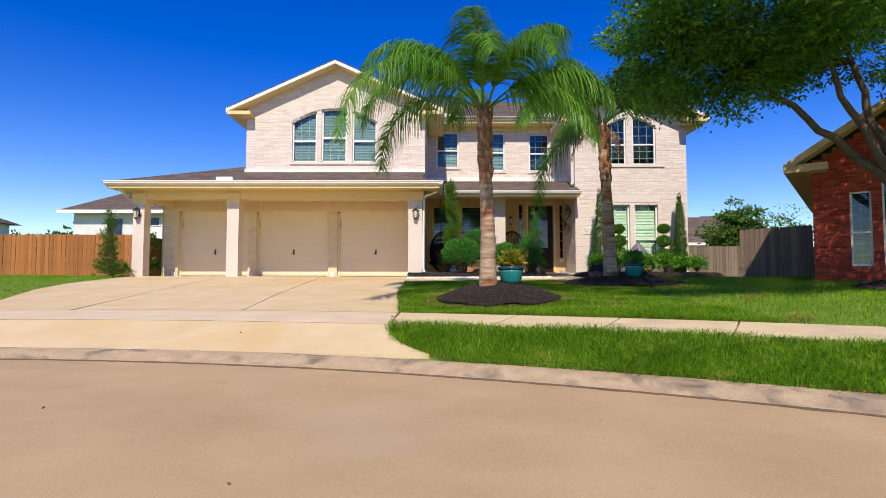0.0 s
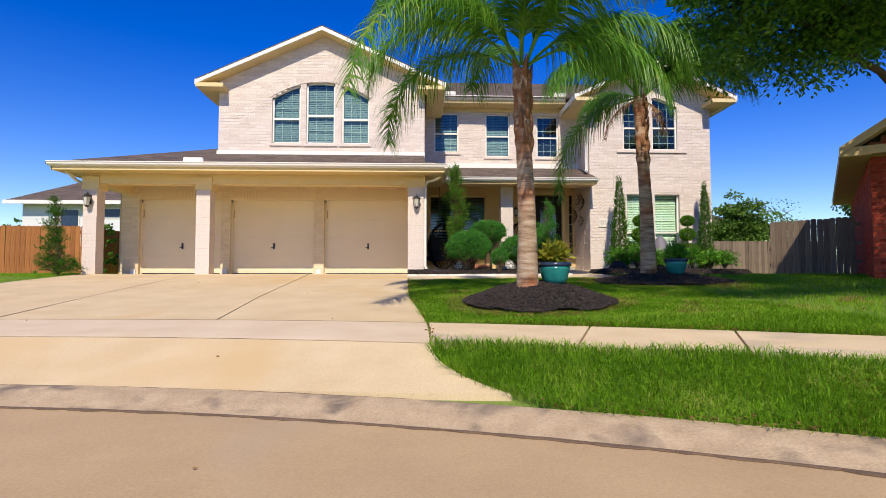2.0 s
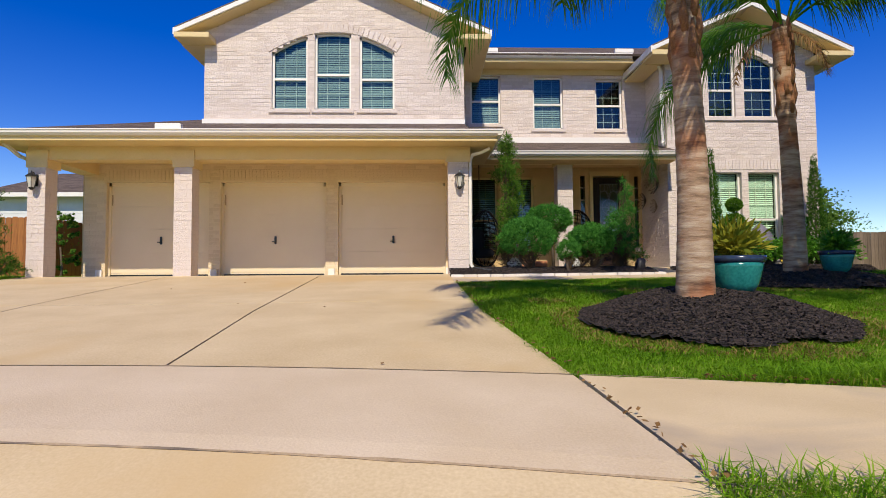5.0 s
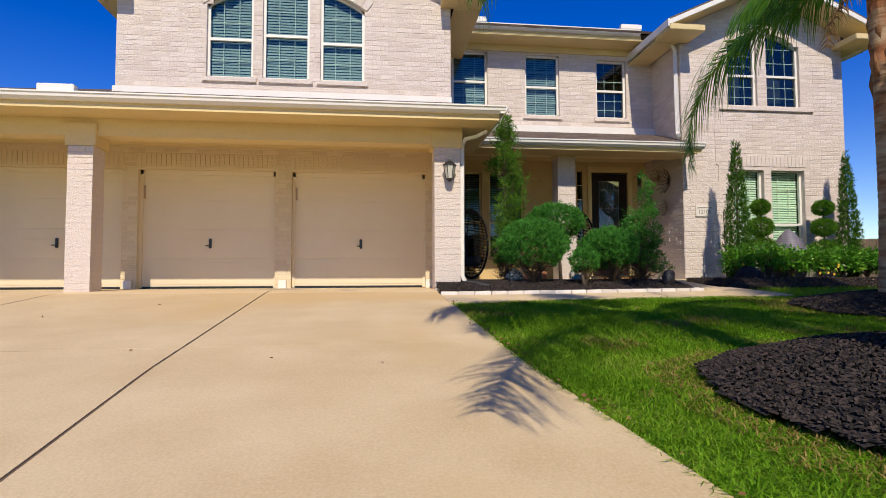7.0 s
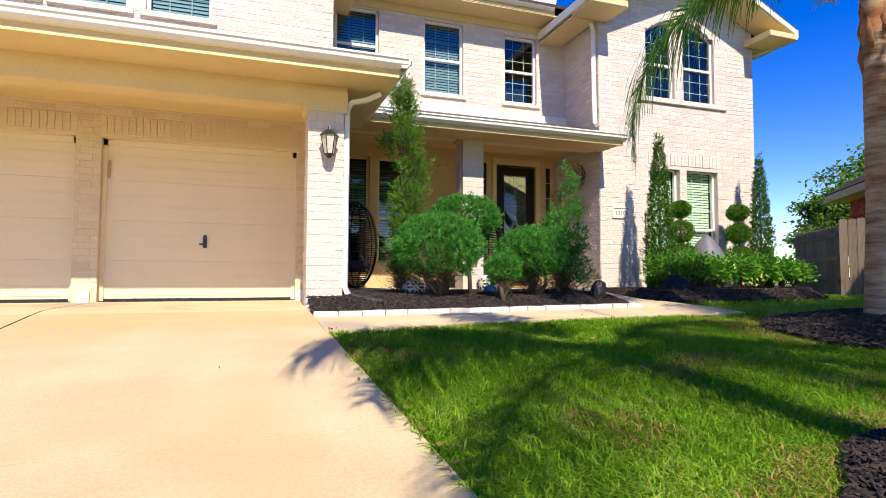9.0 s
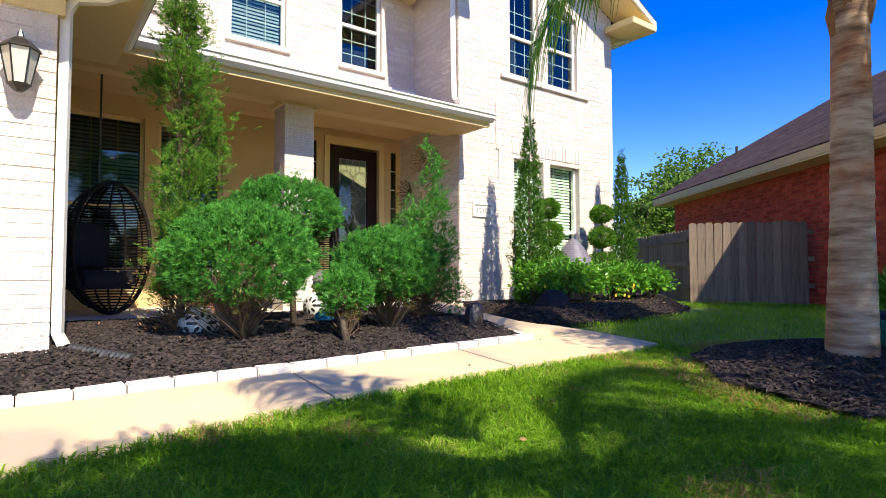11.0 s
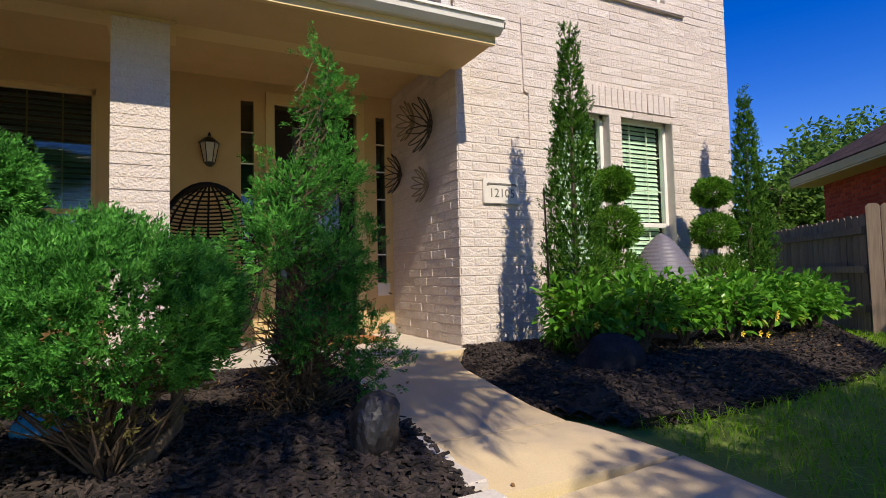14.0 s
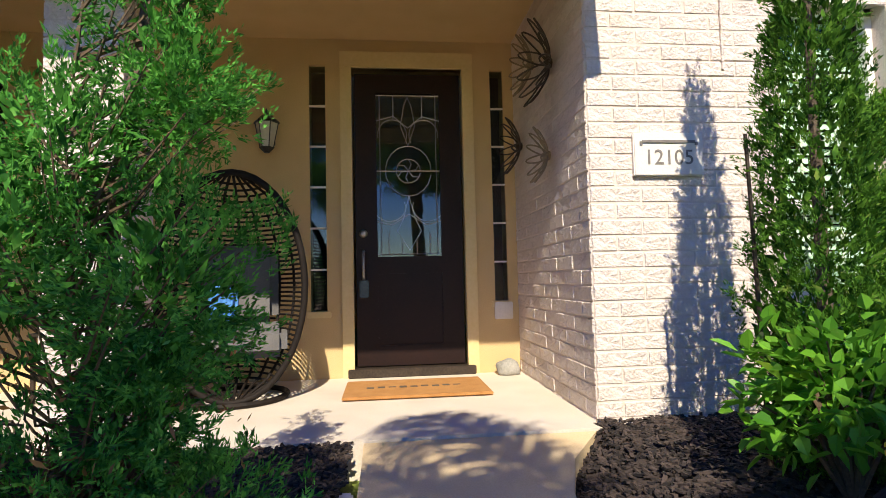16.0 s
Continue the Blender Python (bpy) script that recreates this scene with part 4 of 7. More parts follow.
M_JUN = leafy("juniper_green", (0.032, 0.13, 0.02), (0.15, 0.45, 0.07), (0.25, 0.57, 0.12), rough=0.7, glow=0.35, clump=16.0)
M_JUNY = leafy("juniper_yellow_green", (0.04, 0.12, 0.014), (0.19, 0.38, 0.045), (0.44, 0.50, 0.10), rough=0.7, glow=0.38, clump=16.0)
M_JUNDRY = leafy("dry_juniper_sprays", (0.06, 0.055, 0.018), (0.20, 0.17, 0.05), (0.16, 0.26, 0.06), rough=0.7, glow=0.3, clump=9.0)
M_CYP = leafy("cypress_green", (0.02, 0.075, 0.01), (0.12, 0.27, 0.03), (0.26, 0.36, 0.07), rough=0.7, glow=0.35, clump=16.0)
M_BOX = leafy("clipped_yew", (0.045, 0.13, 0.012), (0.16, 0.34, 0.03), rough=0.7, glow=0.35, clump=16.0)
M_BROAD = leafy("broad_leaves", (0.045, 0.18, 0.015), (0.19, 0.44, 0.04), (0.45, 0.55, 0.05), rough=0.3, glow=0.4)
M_OAK = leafy("oak_leaves", (0.035, 0.12, 0.014), (0.14, 0.32, 0.03), (0.30, 0.44, 0.06), rough=0.4, glow=0.42)
M_PALM = leafy("palm_leaflets", (0.045, 0.15, 0.012), (0.16, 0.36, 0.035), (0.36, 0.46, 0.08), rough=0.35, glow=0.45)
M_DRYLEAF = leafy("dry_leaves", (0.16, 0.08, 0.03), (0.34, 0.20, 0.08), glow=0.25)
M_FARLEAF = leafy("far_leaves", (0.04, 0.10, 0.015), (0.15, 0.26, 0.04), glow=0.3)
M_TWIG = surface("dry_twigs", (0.055, 0.034, 0.02), (0.15, 0.10, 0.055), 0.9, 10, 80, 0.5)
M_BARK = surface("brown_bark", (0.05, 0.035, 0.022), (0.15, 0.11, 0.075), 0.9, 8, 60, 0.9, depth=0.02)


def ringed_bark(name):
    """Palm trunk: pale grey-brown rings with reddish fibrous patches."""
    m, n, l, b = nodes_of(name)
    tc = n.new("ShaderNodeTexCoord")
    mp = n.new("ShaderNodeMapping")
    mp.inputs["Scale"].default_value = (2.2, 2.2, 13.0)
    rings = n.new("ShaderNodeTexNoise")
    rings.inputs["Scale"].default_value, rings.inputs["Detail"].default_value, rings.inputs["Roughness"].default_value = 1.0, 8, 0.65
    l.new(tc.outputs["Object"], mp.inputs["Vector"])
    l.new(mp.outputs[0], rings.inputs["Vector"])
    ramp = n.new("ShaderNodeValToRGB")
    ramp.color_ramp.elements[0].position, ramp.color_ramp.elements[1].position = 0.34, 0.62
    ramp.color_ramp.elements[0].color, ramp.color_ramp.elements[1].color = (0.12, 0.07, 0.04, 1), (0.47, 0.36, 0.25, 1)
    e = ramp.color_ramp.elements.new(0.47)
    e.color = (0.31, 0.20, 0.12, 1)
    l.new(rings.outputs["Fac"], ramp.inputs["Fac"])
    patch = n.new("ShaderNodeTexNoise")
    patch.inputs["Scale"].default_value, patch.inputs["Detail"].default_value = 1.7, 6
    l.new(tc.outputs["Object"], patch.inputs["Vector"])
    pr = n.new("ShaderNodeValToRGB")
    pr.color_ramp.elements[0].position, pr.color_ramp.elements[1].position = 0.50, 0.62
    l.new(patch.outputs["Fac"], pr.inputs["Fac"])
    mx = n.new("ShaderNodeMix")
    mx.data_type = "RGBA"
    l.new(pr.outputs["Color"], mx.inputs[0])
    l.new(ramp.outputs["Color"], mx.inputs[6])
    mul = n.new("ShaderNodeMix")
    mul.data_type, mul.blend_type = "RGBA", "MULTIPLY"
    mul.inputs[0].default_value = 1.0
    l.new(ramp.outputs["Color"], mul.inputs[6])
    mul.inputs[7].default_value = (0.85, 0.48, 0.30, 1)
    l.new(mul.outputs[2], mx.inputs[7])
    l.new(mx.outputs[2], b.inputs["Base Color"])
    b.inputs["Roughness"].default_value = 0.9
    bp = n.new("ShaderNodeBump")
    bp.inputs["Strength"].default_value, bp.inputs["Distance"].default_value = 0.8, 0.02
    l.new(rings.outputs["Fac"], bp.inputs["Height"])
    l.new(bp.outputs["Normal"], b.inputs["Normal"])
    return m


M_PALMBARK = ringed_bark("palm_bark")
M_PALMRED = surface("palm_boot_fibre", (0.13, 0.05, 0.02), (0.33, 0.16, 0.07), 0.9, 12, 70, 0.9, depth=0.015)
M_YELLOW = surface("yellow_petals", (0.75, 0.45, 0.02), (0.85, 0.58, 0.05), 0.6, 4, 40, 0.1)


def shrub(name, label, foot, balls, mat, n=9000, leaf=(0.036, 0.0095), stems=(), cat="shrub", twigs=True, group=""):
    """A clipped shrub: crooked stems under one or more leafy heads."""
    s = thing(name, label, cat, foot, group)
    fx, fy, fz = foot
    for i, (c, r) in enumerate(balls):
        c = (c[0] - fx, c[1] - fy, c[2] - fz)
        nc = n // 56
        cc, cd = ball_points(nc, c, (r[0] * 0.97, r[1] * 0.97, r[2] * 0.97), i * 7.3 + fx, 0.88, 0.10)
        ok = cd[:, 2] > -0.85 + 0.12 * nrng.normal(0, 1, nc)
        cc, cd = cc[ok], cd[ok]
        pts = np.repeat(cc, 9, axis=0) + nrng.normal(0, 0.023, (len(cc) * 9, 3))
        d = np.repeat(cd, 9, axis=0)
        part("crown", plumes("crown", pts, d * 0.8 + np.array((0, 0, 0.55)), 20, 0.030, leaf[0] * 0.56, leaf[1] * 0.62, mat), s)
        ip, idr = ball_points(n // 16, c, (r[0] * 0.86, r[1] * 0.86, r[2] * 0.84), i * 7.3 + fx, 0.72, 0.10)
        part("inner_foliage", leaves("inner_foliage", ip, idr + np.array((0, 0, 0.3)), 0.055, 0.022, mat, 0.5), s, "dense inner foliage")
        low_tips = []
        if twigs:
            b = Bag()
            for k in range(70):
                a = nrng.uniform(0, 2 * math.pi)
                e = Vector((c[0] + r[0] * 0.78 * math.cos(a) * nrng.uniform(0.2, 1), c[1] + r[1] * 0.78 * math.sin(a) * nrng.uniform(0.2, 1), c[2] - r[2] * nrng.uniform(0.45, 1.15)))
                e.z = max(e.z, 0.05)
                root = Vector((c[0] * 0.5, c[1] * 0.5, max(0.03, e.z - 0.28)))
                b.tube([root, root.lerp(e, 0.5) + Vector(nrng.normal(0, 0.03, 3)), e], [0.007, 0.005, 0.002], 4)
                low_tips.append(tuple(e))
            for k in range(45):
                a = nrng.uniform(0, 2 * math.pi)
                q = Vector((c[0] + r[0] * 0.92 * math.cos(a) * nrng.uniform(0.2, 1), c[1] + r[1] * 0.92 * math.sin(a) * nrng.uniform(0.2, 1), c[2] - r[2] * nrng.uniform(0.15, 0.95)))
                m = Vector((c[0], c[1], c[2] - r[2] * 0.9)).lerp(q, 0.5) + Vector(nrng.normal(0, 0.04, 3))
                b.tube([(c[0], c[1], c[2] - r[2] * 1.05), m, q], [0.008, 0.006, 0.003], 4)
            tagged(part("twig_tangle", b.mesh("twig_tangle", M_TWIG), s, "bare brown twigs under the leaves"), kind="stuff")
            lt = np.array(low_tips)
            part("dry_sprays", plumes("dry_sprays", np.repeat(lt, 2, axis=0), np.repeat(lt - np.array((c[0], c[1], c[2] - r[2])), 2, axis=0) + np.array((0, 0, 0.1)), 14, 0.06, 0.022, 0.008, M_JUNDRY), s, "thin olive-brown lower sprays")
    b = Bag()
    for path in stems:
        b.tube([(p[0] - fx, p[1] - fy, p[2] - fz) for p in path], np.linspace(0.036, 0.018, len(path)), 8)
    if stems:
        part("stem", b.mesh("stem", M_BARK, True), s)
    return s


# ---- front walk, beds, edging ----
def walk_z(x, y):
    return max(land(x, y), float(np.interp(y, (15.9, 16.6, 18.98), (0.0, 1.17, 1.335))))


def walk_front(x):
    return float(np.interp(x, (-0.6, 0.3, 1.35, 2.1, 4.0, 4.5), (15.30, 15.42, 15.55, 15.58, 15.57, 15.62)))


def walk_back(x):
    return float(np.interp(x, (-0.6, 0.0, 1.2, 3.4, 4.5), (16.10, 16.10, 16.16, 16.30, 16.42)))


def walk_slab(parent, x0, x1, ya, yb, n=8):
    rows_ = []
    for j in range(n + 1):
        row = []
        for i in range(n + 1):
            u, w = i / n, j / n
            x = x0 + (x1 - x0) * u + 0.008 * (1 - 2 * u)
            a, b = ya(x), yb(x)
            y = a + (b - a) * w + 0.008 * (1 - 2 * w)
            row.append((x, y, walk_z(x, y) + 0.006))
        rows_.append(row)
    part("slab", strip("slab", rows_, M_WALK, 0.1), parent)


path = thing("front_walk", "narrow pale concrete walk from the drive to the porch", "path", kind="structure")
for xa, xb in ((-0.62, 1.06), (1.06, 2.54), (2.54, 4.46)):
    walk_slab(path, xa, xb, walk_front, walk_back)


def path_left(y):
    return float(np.interp(y, (16.3, 17.3, 18.4, 19.0), (3.52, 3.50, 3.62, 3.62)))


def path_right(y):
    return float(np.interp(y, (16.3, 16.7, 17.1, 18.5, 19.0), (4.47, 4.40, 4.30, 4.45, 4.80)))


for ya, yb in ((16.42, 17.02), (17.02, 18.97)):
    rows_ = []
    for j in range(7):
        y = ya + (yb - ya) * j / 6 + 0.008 * (1 - j / 3)
        rows_.append([(path_left(y) + (path_right(y) - path_left(y)) * i / 6, y, walk_z(4, y) + 0.006) for i in range(7)])
    part("slab", strip("slab", rows_, M_WALK, 0.1), path)
walk_fill = Bag()
walk_fill.add([(-0.62, 15.32, 1.02), (4.46, 15.6, 1.05), (4.46, 16.4, 1.12), (-0.62, 16.12, 1.08)], [(0, 1, 2, 3)])
part("joint_filler", walk_fill.mesh("joint_filler", M_JOINT), path)

MOUNDS = ((1.48, 10.92, 1.14, 1.22, 0.28), (4.80, 14.1, 1.42, 1.1, 0.17), (9.4, 11.2, 0.9, 0.8, 0.15))


def mound(x, y):
    z = 0.0
    for cx, cy, rx, ry, h in MOUNDS:
        d = math.hypot((x - cx) / rx, (y - cy) / ry)
        if d < 1:
            z = max(z, h * (1 - d * d) ** 1.25)
    return z


def bed_left(x, y):
    return (-0.62 if y < 16.88 else -0.22) < x < path_left(y) - 0.06 and walk_back(x) + 0.12 < y < 18.98


def bed_right_front(x):
    return float(np.interp(x, (4.40, 4.6, 5.1, 6.0, 7.2, 8.2, 9.4), (17.3, 16.85, 16.80, 16.85, 17.0, 17.4, 18.2)))


def bed_right(x, y):
    return (4.3 < x < 9.4 and y < (19.08 if x < 8.6 else 19.6) and y > bed_right_front(x) and x > path_right(min(y, 18.4)) + 0.02)


def bed_z(x, y):
    z = land(x, y) + 0.02
    if bed_left(x, y):
        z += 0.10 * min(1.0, (y - walk_back(x) - 0.1) / 0.8)
    elif bed_right(x, y):
        z += 0.19 * min(1.0, max(0.0, min(y - bed_right_front(x), x - path_right(min(y, 18.4)))) / 0.4) - 0.07
    return z + mound(x, y)


def in_mound(x, y, k=1.0):
    return any(((x - m[0]) / (m[2] * k)) ** 2 + ((y - m[1]) / (m[3] * k)) ** 2 < 1 + 0.2 * noise.noise((x * 2, y * 2, 3)) for m in MOUNDS)


def mulch_sheet(name, label, test, x0, x1, y0, y1, step=0.06):
    """Earth under the chips, cell by cell where the bed is."""
    b = Bag()
    idx = {}
    nx_, ny_ = int((x1 - x0) / step), int((y1 - y0) / step)
    for j in range(ny_):
        for i in range(nx_):
            xc, yc = x0 + (i + 0.5) * step, y0 + (j + 0.5) * step
            if not test(xc, yc):
                continue
            q = []
            for di, dj in ((0, 0), (1, 0), (1, 1), (0, 1)):
                k = (i + di, j + dj)
                if k not in idx:
                    x, y = x0 + k[0] * step, y0 + k[1] * step
                    idx[k] = len(b.v)
                    b.v.append((x, y, bed_z(x, y) + 0.012 * noise.noise((x * 9, y * 9, 0))))
                q.append(idx[k])
            b.f.append(tuple(q))
    bed = thing(name, label, "mulch bed", kind="structure", data=b.mesh(name, M_MULCH, True))
    return bed


def chips(bed, test, x0, x1, y0, y1, per_m2, size=0.045):
    n = int((x1 - x0) * (y1 - y0) * per_m2)
    xs_, ys_ = nrng.uniform(x0, x1, n), nrng.uniform(y0, y1, n)
    keep = [(x, y) for x, y in zip(xs_, ys_) if test(x, y)]
    m = len(keep)
    c = np.array([(x, y, bed_z(x, y) + 0.012) for x, y in keep])
    a, tl, tw = nrng.uniform(0, 6.28, m), nrng.uniform(-0.45, 0.45, m), nrng.uniform(-0.5, 0.5, m)
    u = np.stack([np.cos(a) * np.cos(tl), np.sin(a) * np.cos(tl), np.sin(tl)], 1)
    w = unit(np.cross(np.stack([np.sin(tw) * np.cos(a), np.sin(tw) * np.sin(a), np.cos(tw)], 1), u))
    h = np.cross(u, w)
    L, W = (size * nrng.uniform(0.4, 1.2, m))[:, None] * u, (size * 0.30 * nrng.uniform(0.4, 1.1, m))[:, None] * w
    H = (0.004 * nrng.uniform(0.6, 1.6, m))[:, None] * h
    v = np.empty((m, 8, 3))
    for k, (p, q, s) in enumerate(((-1, -1, -1), (1, -1, -1), (1, 1, -1), (-1, 1, -1), (-1, -1, 1), (1, -1, 1), (1, 1, 1), (-1, 1, 1))):
        v[:, k] = c + L * p * (0.7 if q > 0 else 1.0) + W * q + H * s
    f = np.array([(4, 5, 6, 7), (0, 1, 5, 4), (2, 3, 7, 6), (1, 2, 6, 5)])
    faces = (np.arange(m)[:, None, None] * 8 + f[None]).reshape(-1, 4)
    me = bpy.data.meshes.new("mulch_chips")
    me.from_pydata(v.reshape(-1, 3).tolist(), [], faces.tolist())
    me.materials.append(M_MULCH)
    tagged(part("mulch_chips", me, bed, "dark shredded bark chips"), kind="stuff")


for nm, lb, ts, bx, dens, sz in (
        ("mulch_bed", "dark bark mulch bed before the porch", bed_left, (-0.66, 3.6, 16.0, 19.0), 2200, 0.027),
        ("mulch_bed", "dark bark mulch bed under the wing windows", bed_right, (4.3, 9.4, 16.7, 19.6), 1800, 0.028),
        ("mulch_ring", "mound of dark slate-like mulch round a palm", lambda x, y: in_mound(x, y) and x < 3.2, (0.1, 2.9, 9.5, 12.4), 3000, 0.023),
        ("mulch_ring", "mound of dark mulch round a palm in shade", lambda x, y: in_mound(x, y) and 3.2 <= x < 7.5, (2.6, 6.6, 12.6, 15.6), 1500, 0.026),
        ("mulch_ring", "ring of dark mulch round a shade tree", lambda x, y: in_mound(x, y) and x >= 7.5, (8.2, 10.6, 10.2, 12.2), 300, 0.05)):
    mb = mulch_sheet(nm, lb, ts, *bx)
    chips(mb, ts, *bx, dens, sz)

M_EDGE = surface("edging_block", (0.60, 0.53, 0.46), (0.78, 0.71, 0.64), 0.85, 10, 70, 0.7, per="object")
edging = thing("bed_edging", "row of pale concrete edging blocks along the bed", "edging", kind="structure")
em = box_mesh("edging_block", -0.118, -0.048, -0.06, 0.118, 0.048, 0.055, M_EDGE, 0.008)
eps = [(-0.50 + 0.243 * k, walk_back(-0.50 + 0.243 * k) + 0.055) for k in range(17)]
for k, (x, y) in enumerate(eps):
    part("edging_block", em, edging, at=pose(x, y, walk_z(x, y) - 0.005, rng.uniform(-3, 3), rng.uniform(-2, 2), 3 + rng.uniform(-4, 4)))
for k in range(8):
    y = 16.58 + 0.24 * k
    part("edging_block", em, edging, at=pose(path_left(y) - 0.05, y, walk_z(3.5, y) - 0.01, rng.uniform(-3, 3), 0, 90 + rng.uniform(-5, 5)))


# ---- grass ----
def on_hard(x, y):
    r = math.hypot(x - CX, y - CY)
    if r < R_KERB - 0.01:
        return True
    if y < 19 and drive_left(y) + 0.03 < x < drive_right(y) - 0.02:
        return True
    if R_WALK0 - 0.0 < r < R_WALK1 + 0.0 and -0.3 < x < 13:
        return True
    if -0.7 < x < 4.5 and walk_front(x) - 0.02 < y < 19:
        return True
    if x > 4.2 and bed_right(x, y + 0.03):
        return True
    if in_mound(x, y, 0.95):
        return True
    return -9 < x < 8.7 and y > 17.0


def grass(x0, x1, y0, y1, per_m2, height, name="grass", test=None, mat=None):
    n = int((x1 - x0) * (y1 - y0) * per_m2)
    xs_, ys_ = nrng.uniform(x0, x1, n), nrng.uniform(y0, y1, n)
    p = np.array([(x, y, land(x, y) - 0.05) for x, y in zip(xs_, ys_) if not on_hard(x, y) and (test is None or test(x, y))])
    m = len(p)
    a = nrng.uniform(0, 6.28, m)
    lean = np.stack([np.cos(a), np.sin(a), np.zeros(m)], 1)
    side = np.stack([-np.sin(a), np.cos(a), np.zeros(m)], 1)
    drift = np.array([noise.noise((q[0] * 1.1, q[1] * 1.1, 5)) for q in p])
    h = (height * nrng.uniform(0.65, 1.35, m) * (1 + 0.35 * drift))[:, None]
    w = (nrng.uniform(0.0016, 0.0032, m))[:, None]
    up = np.array((0, 0, 1.0))
    k1, k2 = nrng.uniform(0.15, 0.5, m)[:, None], nrng.uniform(0.55, 1.35, m)[:, None]
    mid, tip = p + up * h * 0.6 + lean * h * k1, p + up * h * (1.0 - 0.3 * k2) + lean * h * k2
    v = np.empty((m, 4, 3))
    v[:, 0], v[:, 1], v[:, 2], v[:, 3] = p, mid + side * w * 1.25, tip, mid - side * w * 1.25
    return soup(name, v.reshape(-1, 3), 4, mat or M_GRASS)


lawn = thing("lawn_grass", "bright green mown lawn grass with pale dry tips", "grass", kind="stuff", data=grass(-0.6, 4.6, 9.0, 15.8, 7200, 0.072))
tagged(new("lawn_grass", grass(4.6, 12.5, 4.0, 19.5, 1050, 0.09)), "green mown lawn grass under tree shade", "grass", kind="stuff")
tagged(new("verge_grass", grass(-0.3, 4.6, 4.5, 9.0, 5000, 0.13)), "bright green verge grass along the kerb", "grass", kind="stuff")
tagged(new("verge_grass", grass(-16.0, -7.3, 5.0, 20.0, 600, 0.10)), "green lawn grass beside the drive", "grass", kind="stuff")


def dry_spot(x, y):
    return noise.noise((x * 1.3, y * 1.3, 9)) + 0.5 * noise.noise((x * 5, y * 5, 4)) + (0.72 if in_mound(x, y, 1.25) else 0) > 0.50


tagged(new("dry_grass", grass(-0.6, 6.5, 4.6, 16.5, 2400, 0.084, "dry_grass", dry_spot, M_STRAW)), "patches of dry straw-coloured grass in the lawn", "grass", kind="stuff")


# ---- palms ----
def frond_mesh(name, length, e0, bend, seed, stations=124, leaflet=0.55, mat=None):
    """One feather leaf along +x: an arching rib with hanging leaflets."""
    r = random.Random(seed)
    pts, ang, p = [], radians(e0), Vector((0, 0, 0))
    n = 24
    for i in range(n + 1):
        s = i / n
        pts.append(p.copy())
        a = ang - radians(bend) * s ** 1.35
        p = p + Vector((math.cos(a), 0.0, math.sin(a))) * (length / n)
        p.y += 0.0
    sway = r.uniform(-0.15, 0.15) * length
    for i, q in enumerate(pts):
        q.y = sway * (i / n) ** 2
    b = Bag()
    b.tube(pts, list(np.linspace(0.022, 0.004, n + 1)), 5)
    for k in range(stations):
        s = 0.16 + 0.84 * (k + r.random() * 0.8) / stations
        f = s * n
        i = min(int(f), n - 1)
        q = pts[i].lerp(pts[i + 1], f - i)
        t = (pts[i + 1] - pts[i]).normalized()
        flatness = math.hypot(t.x, t.y)
        ll = leaflet * (0.45 + 0.75 * math.sin(math.pi * min(1.0, s * 0.95 + 0.08)) ** 0.7) * r.uniform(0.8, 1.15)
        for sd in (-1, 1):
            d = (Vector((0, sd, 0)) * r.uniform(0.35, 0.8) + t * r.uniform(0.45, 0.8) + Vector((0, 0, r.uniform(-0.25, 0.3)))).normalized()
            w = 0.0155
            cur, prev = q.copy(), None
            o = len(b.v)
            segs = 4
            for g in range(segs + 1):
                u = g / segs
                side = t * w * (1 - u * 0.9)
                b.v += [tuple(cur - side), tuple(cur + side)]
                if g:
                    b.f.append((o + 2 * g - 2, o + 2 * g - 1, o + 2 * g + 1, o + 2 * g))
                d = (d + Vector((0, 0, -(0.16 + 0.50 * flatness) - 0.45 * u * flatness))).normalized() if g else d
                cur = cur + d * (ll / segs)
    return b.mesh(name, mat or M_PALM)


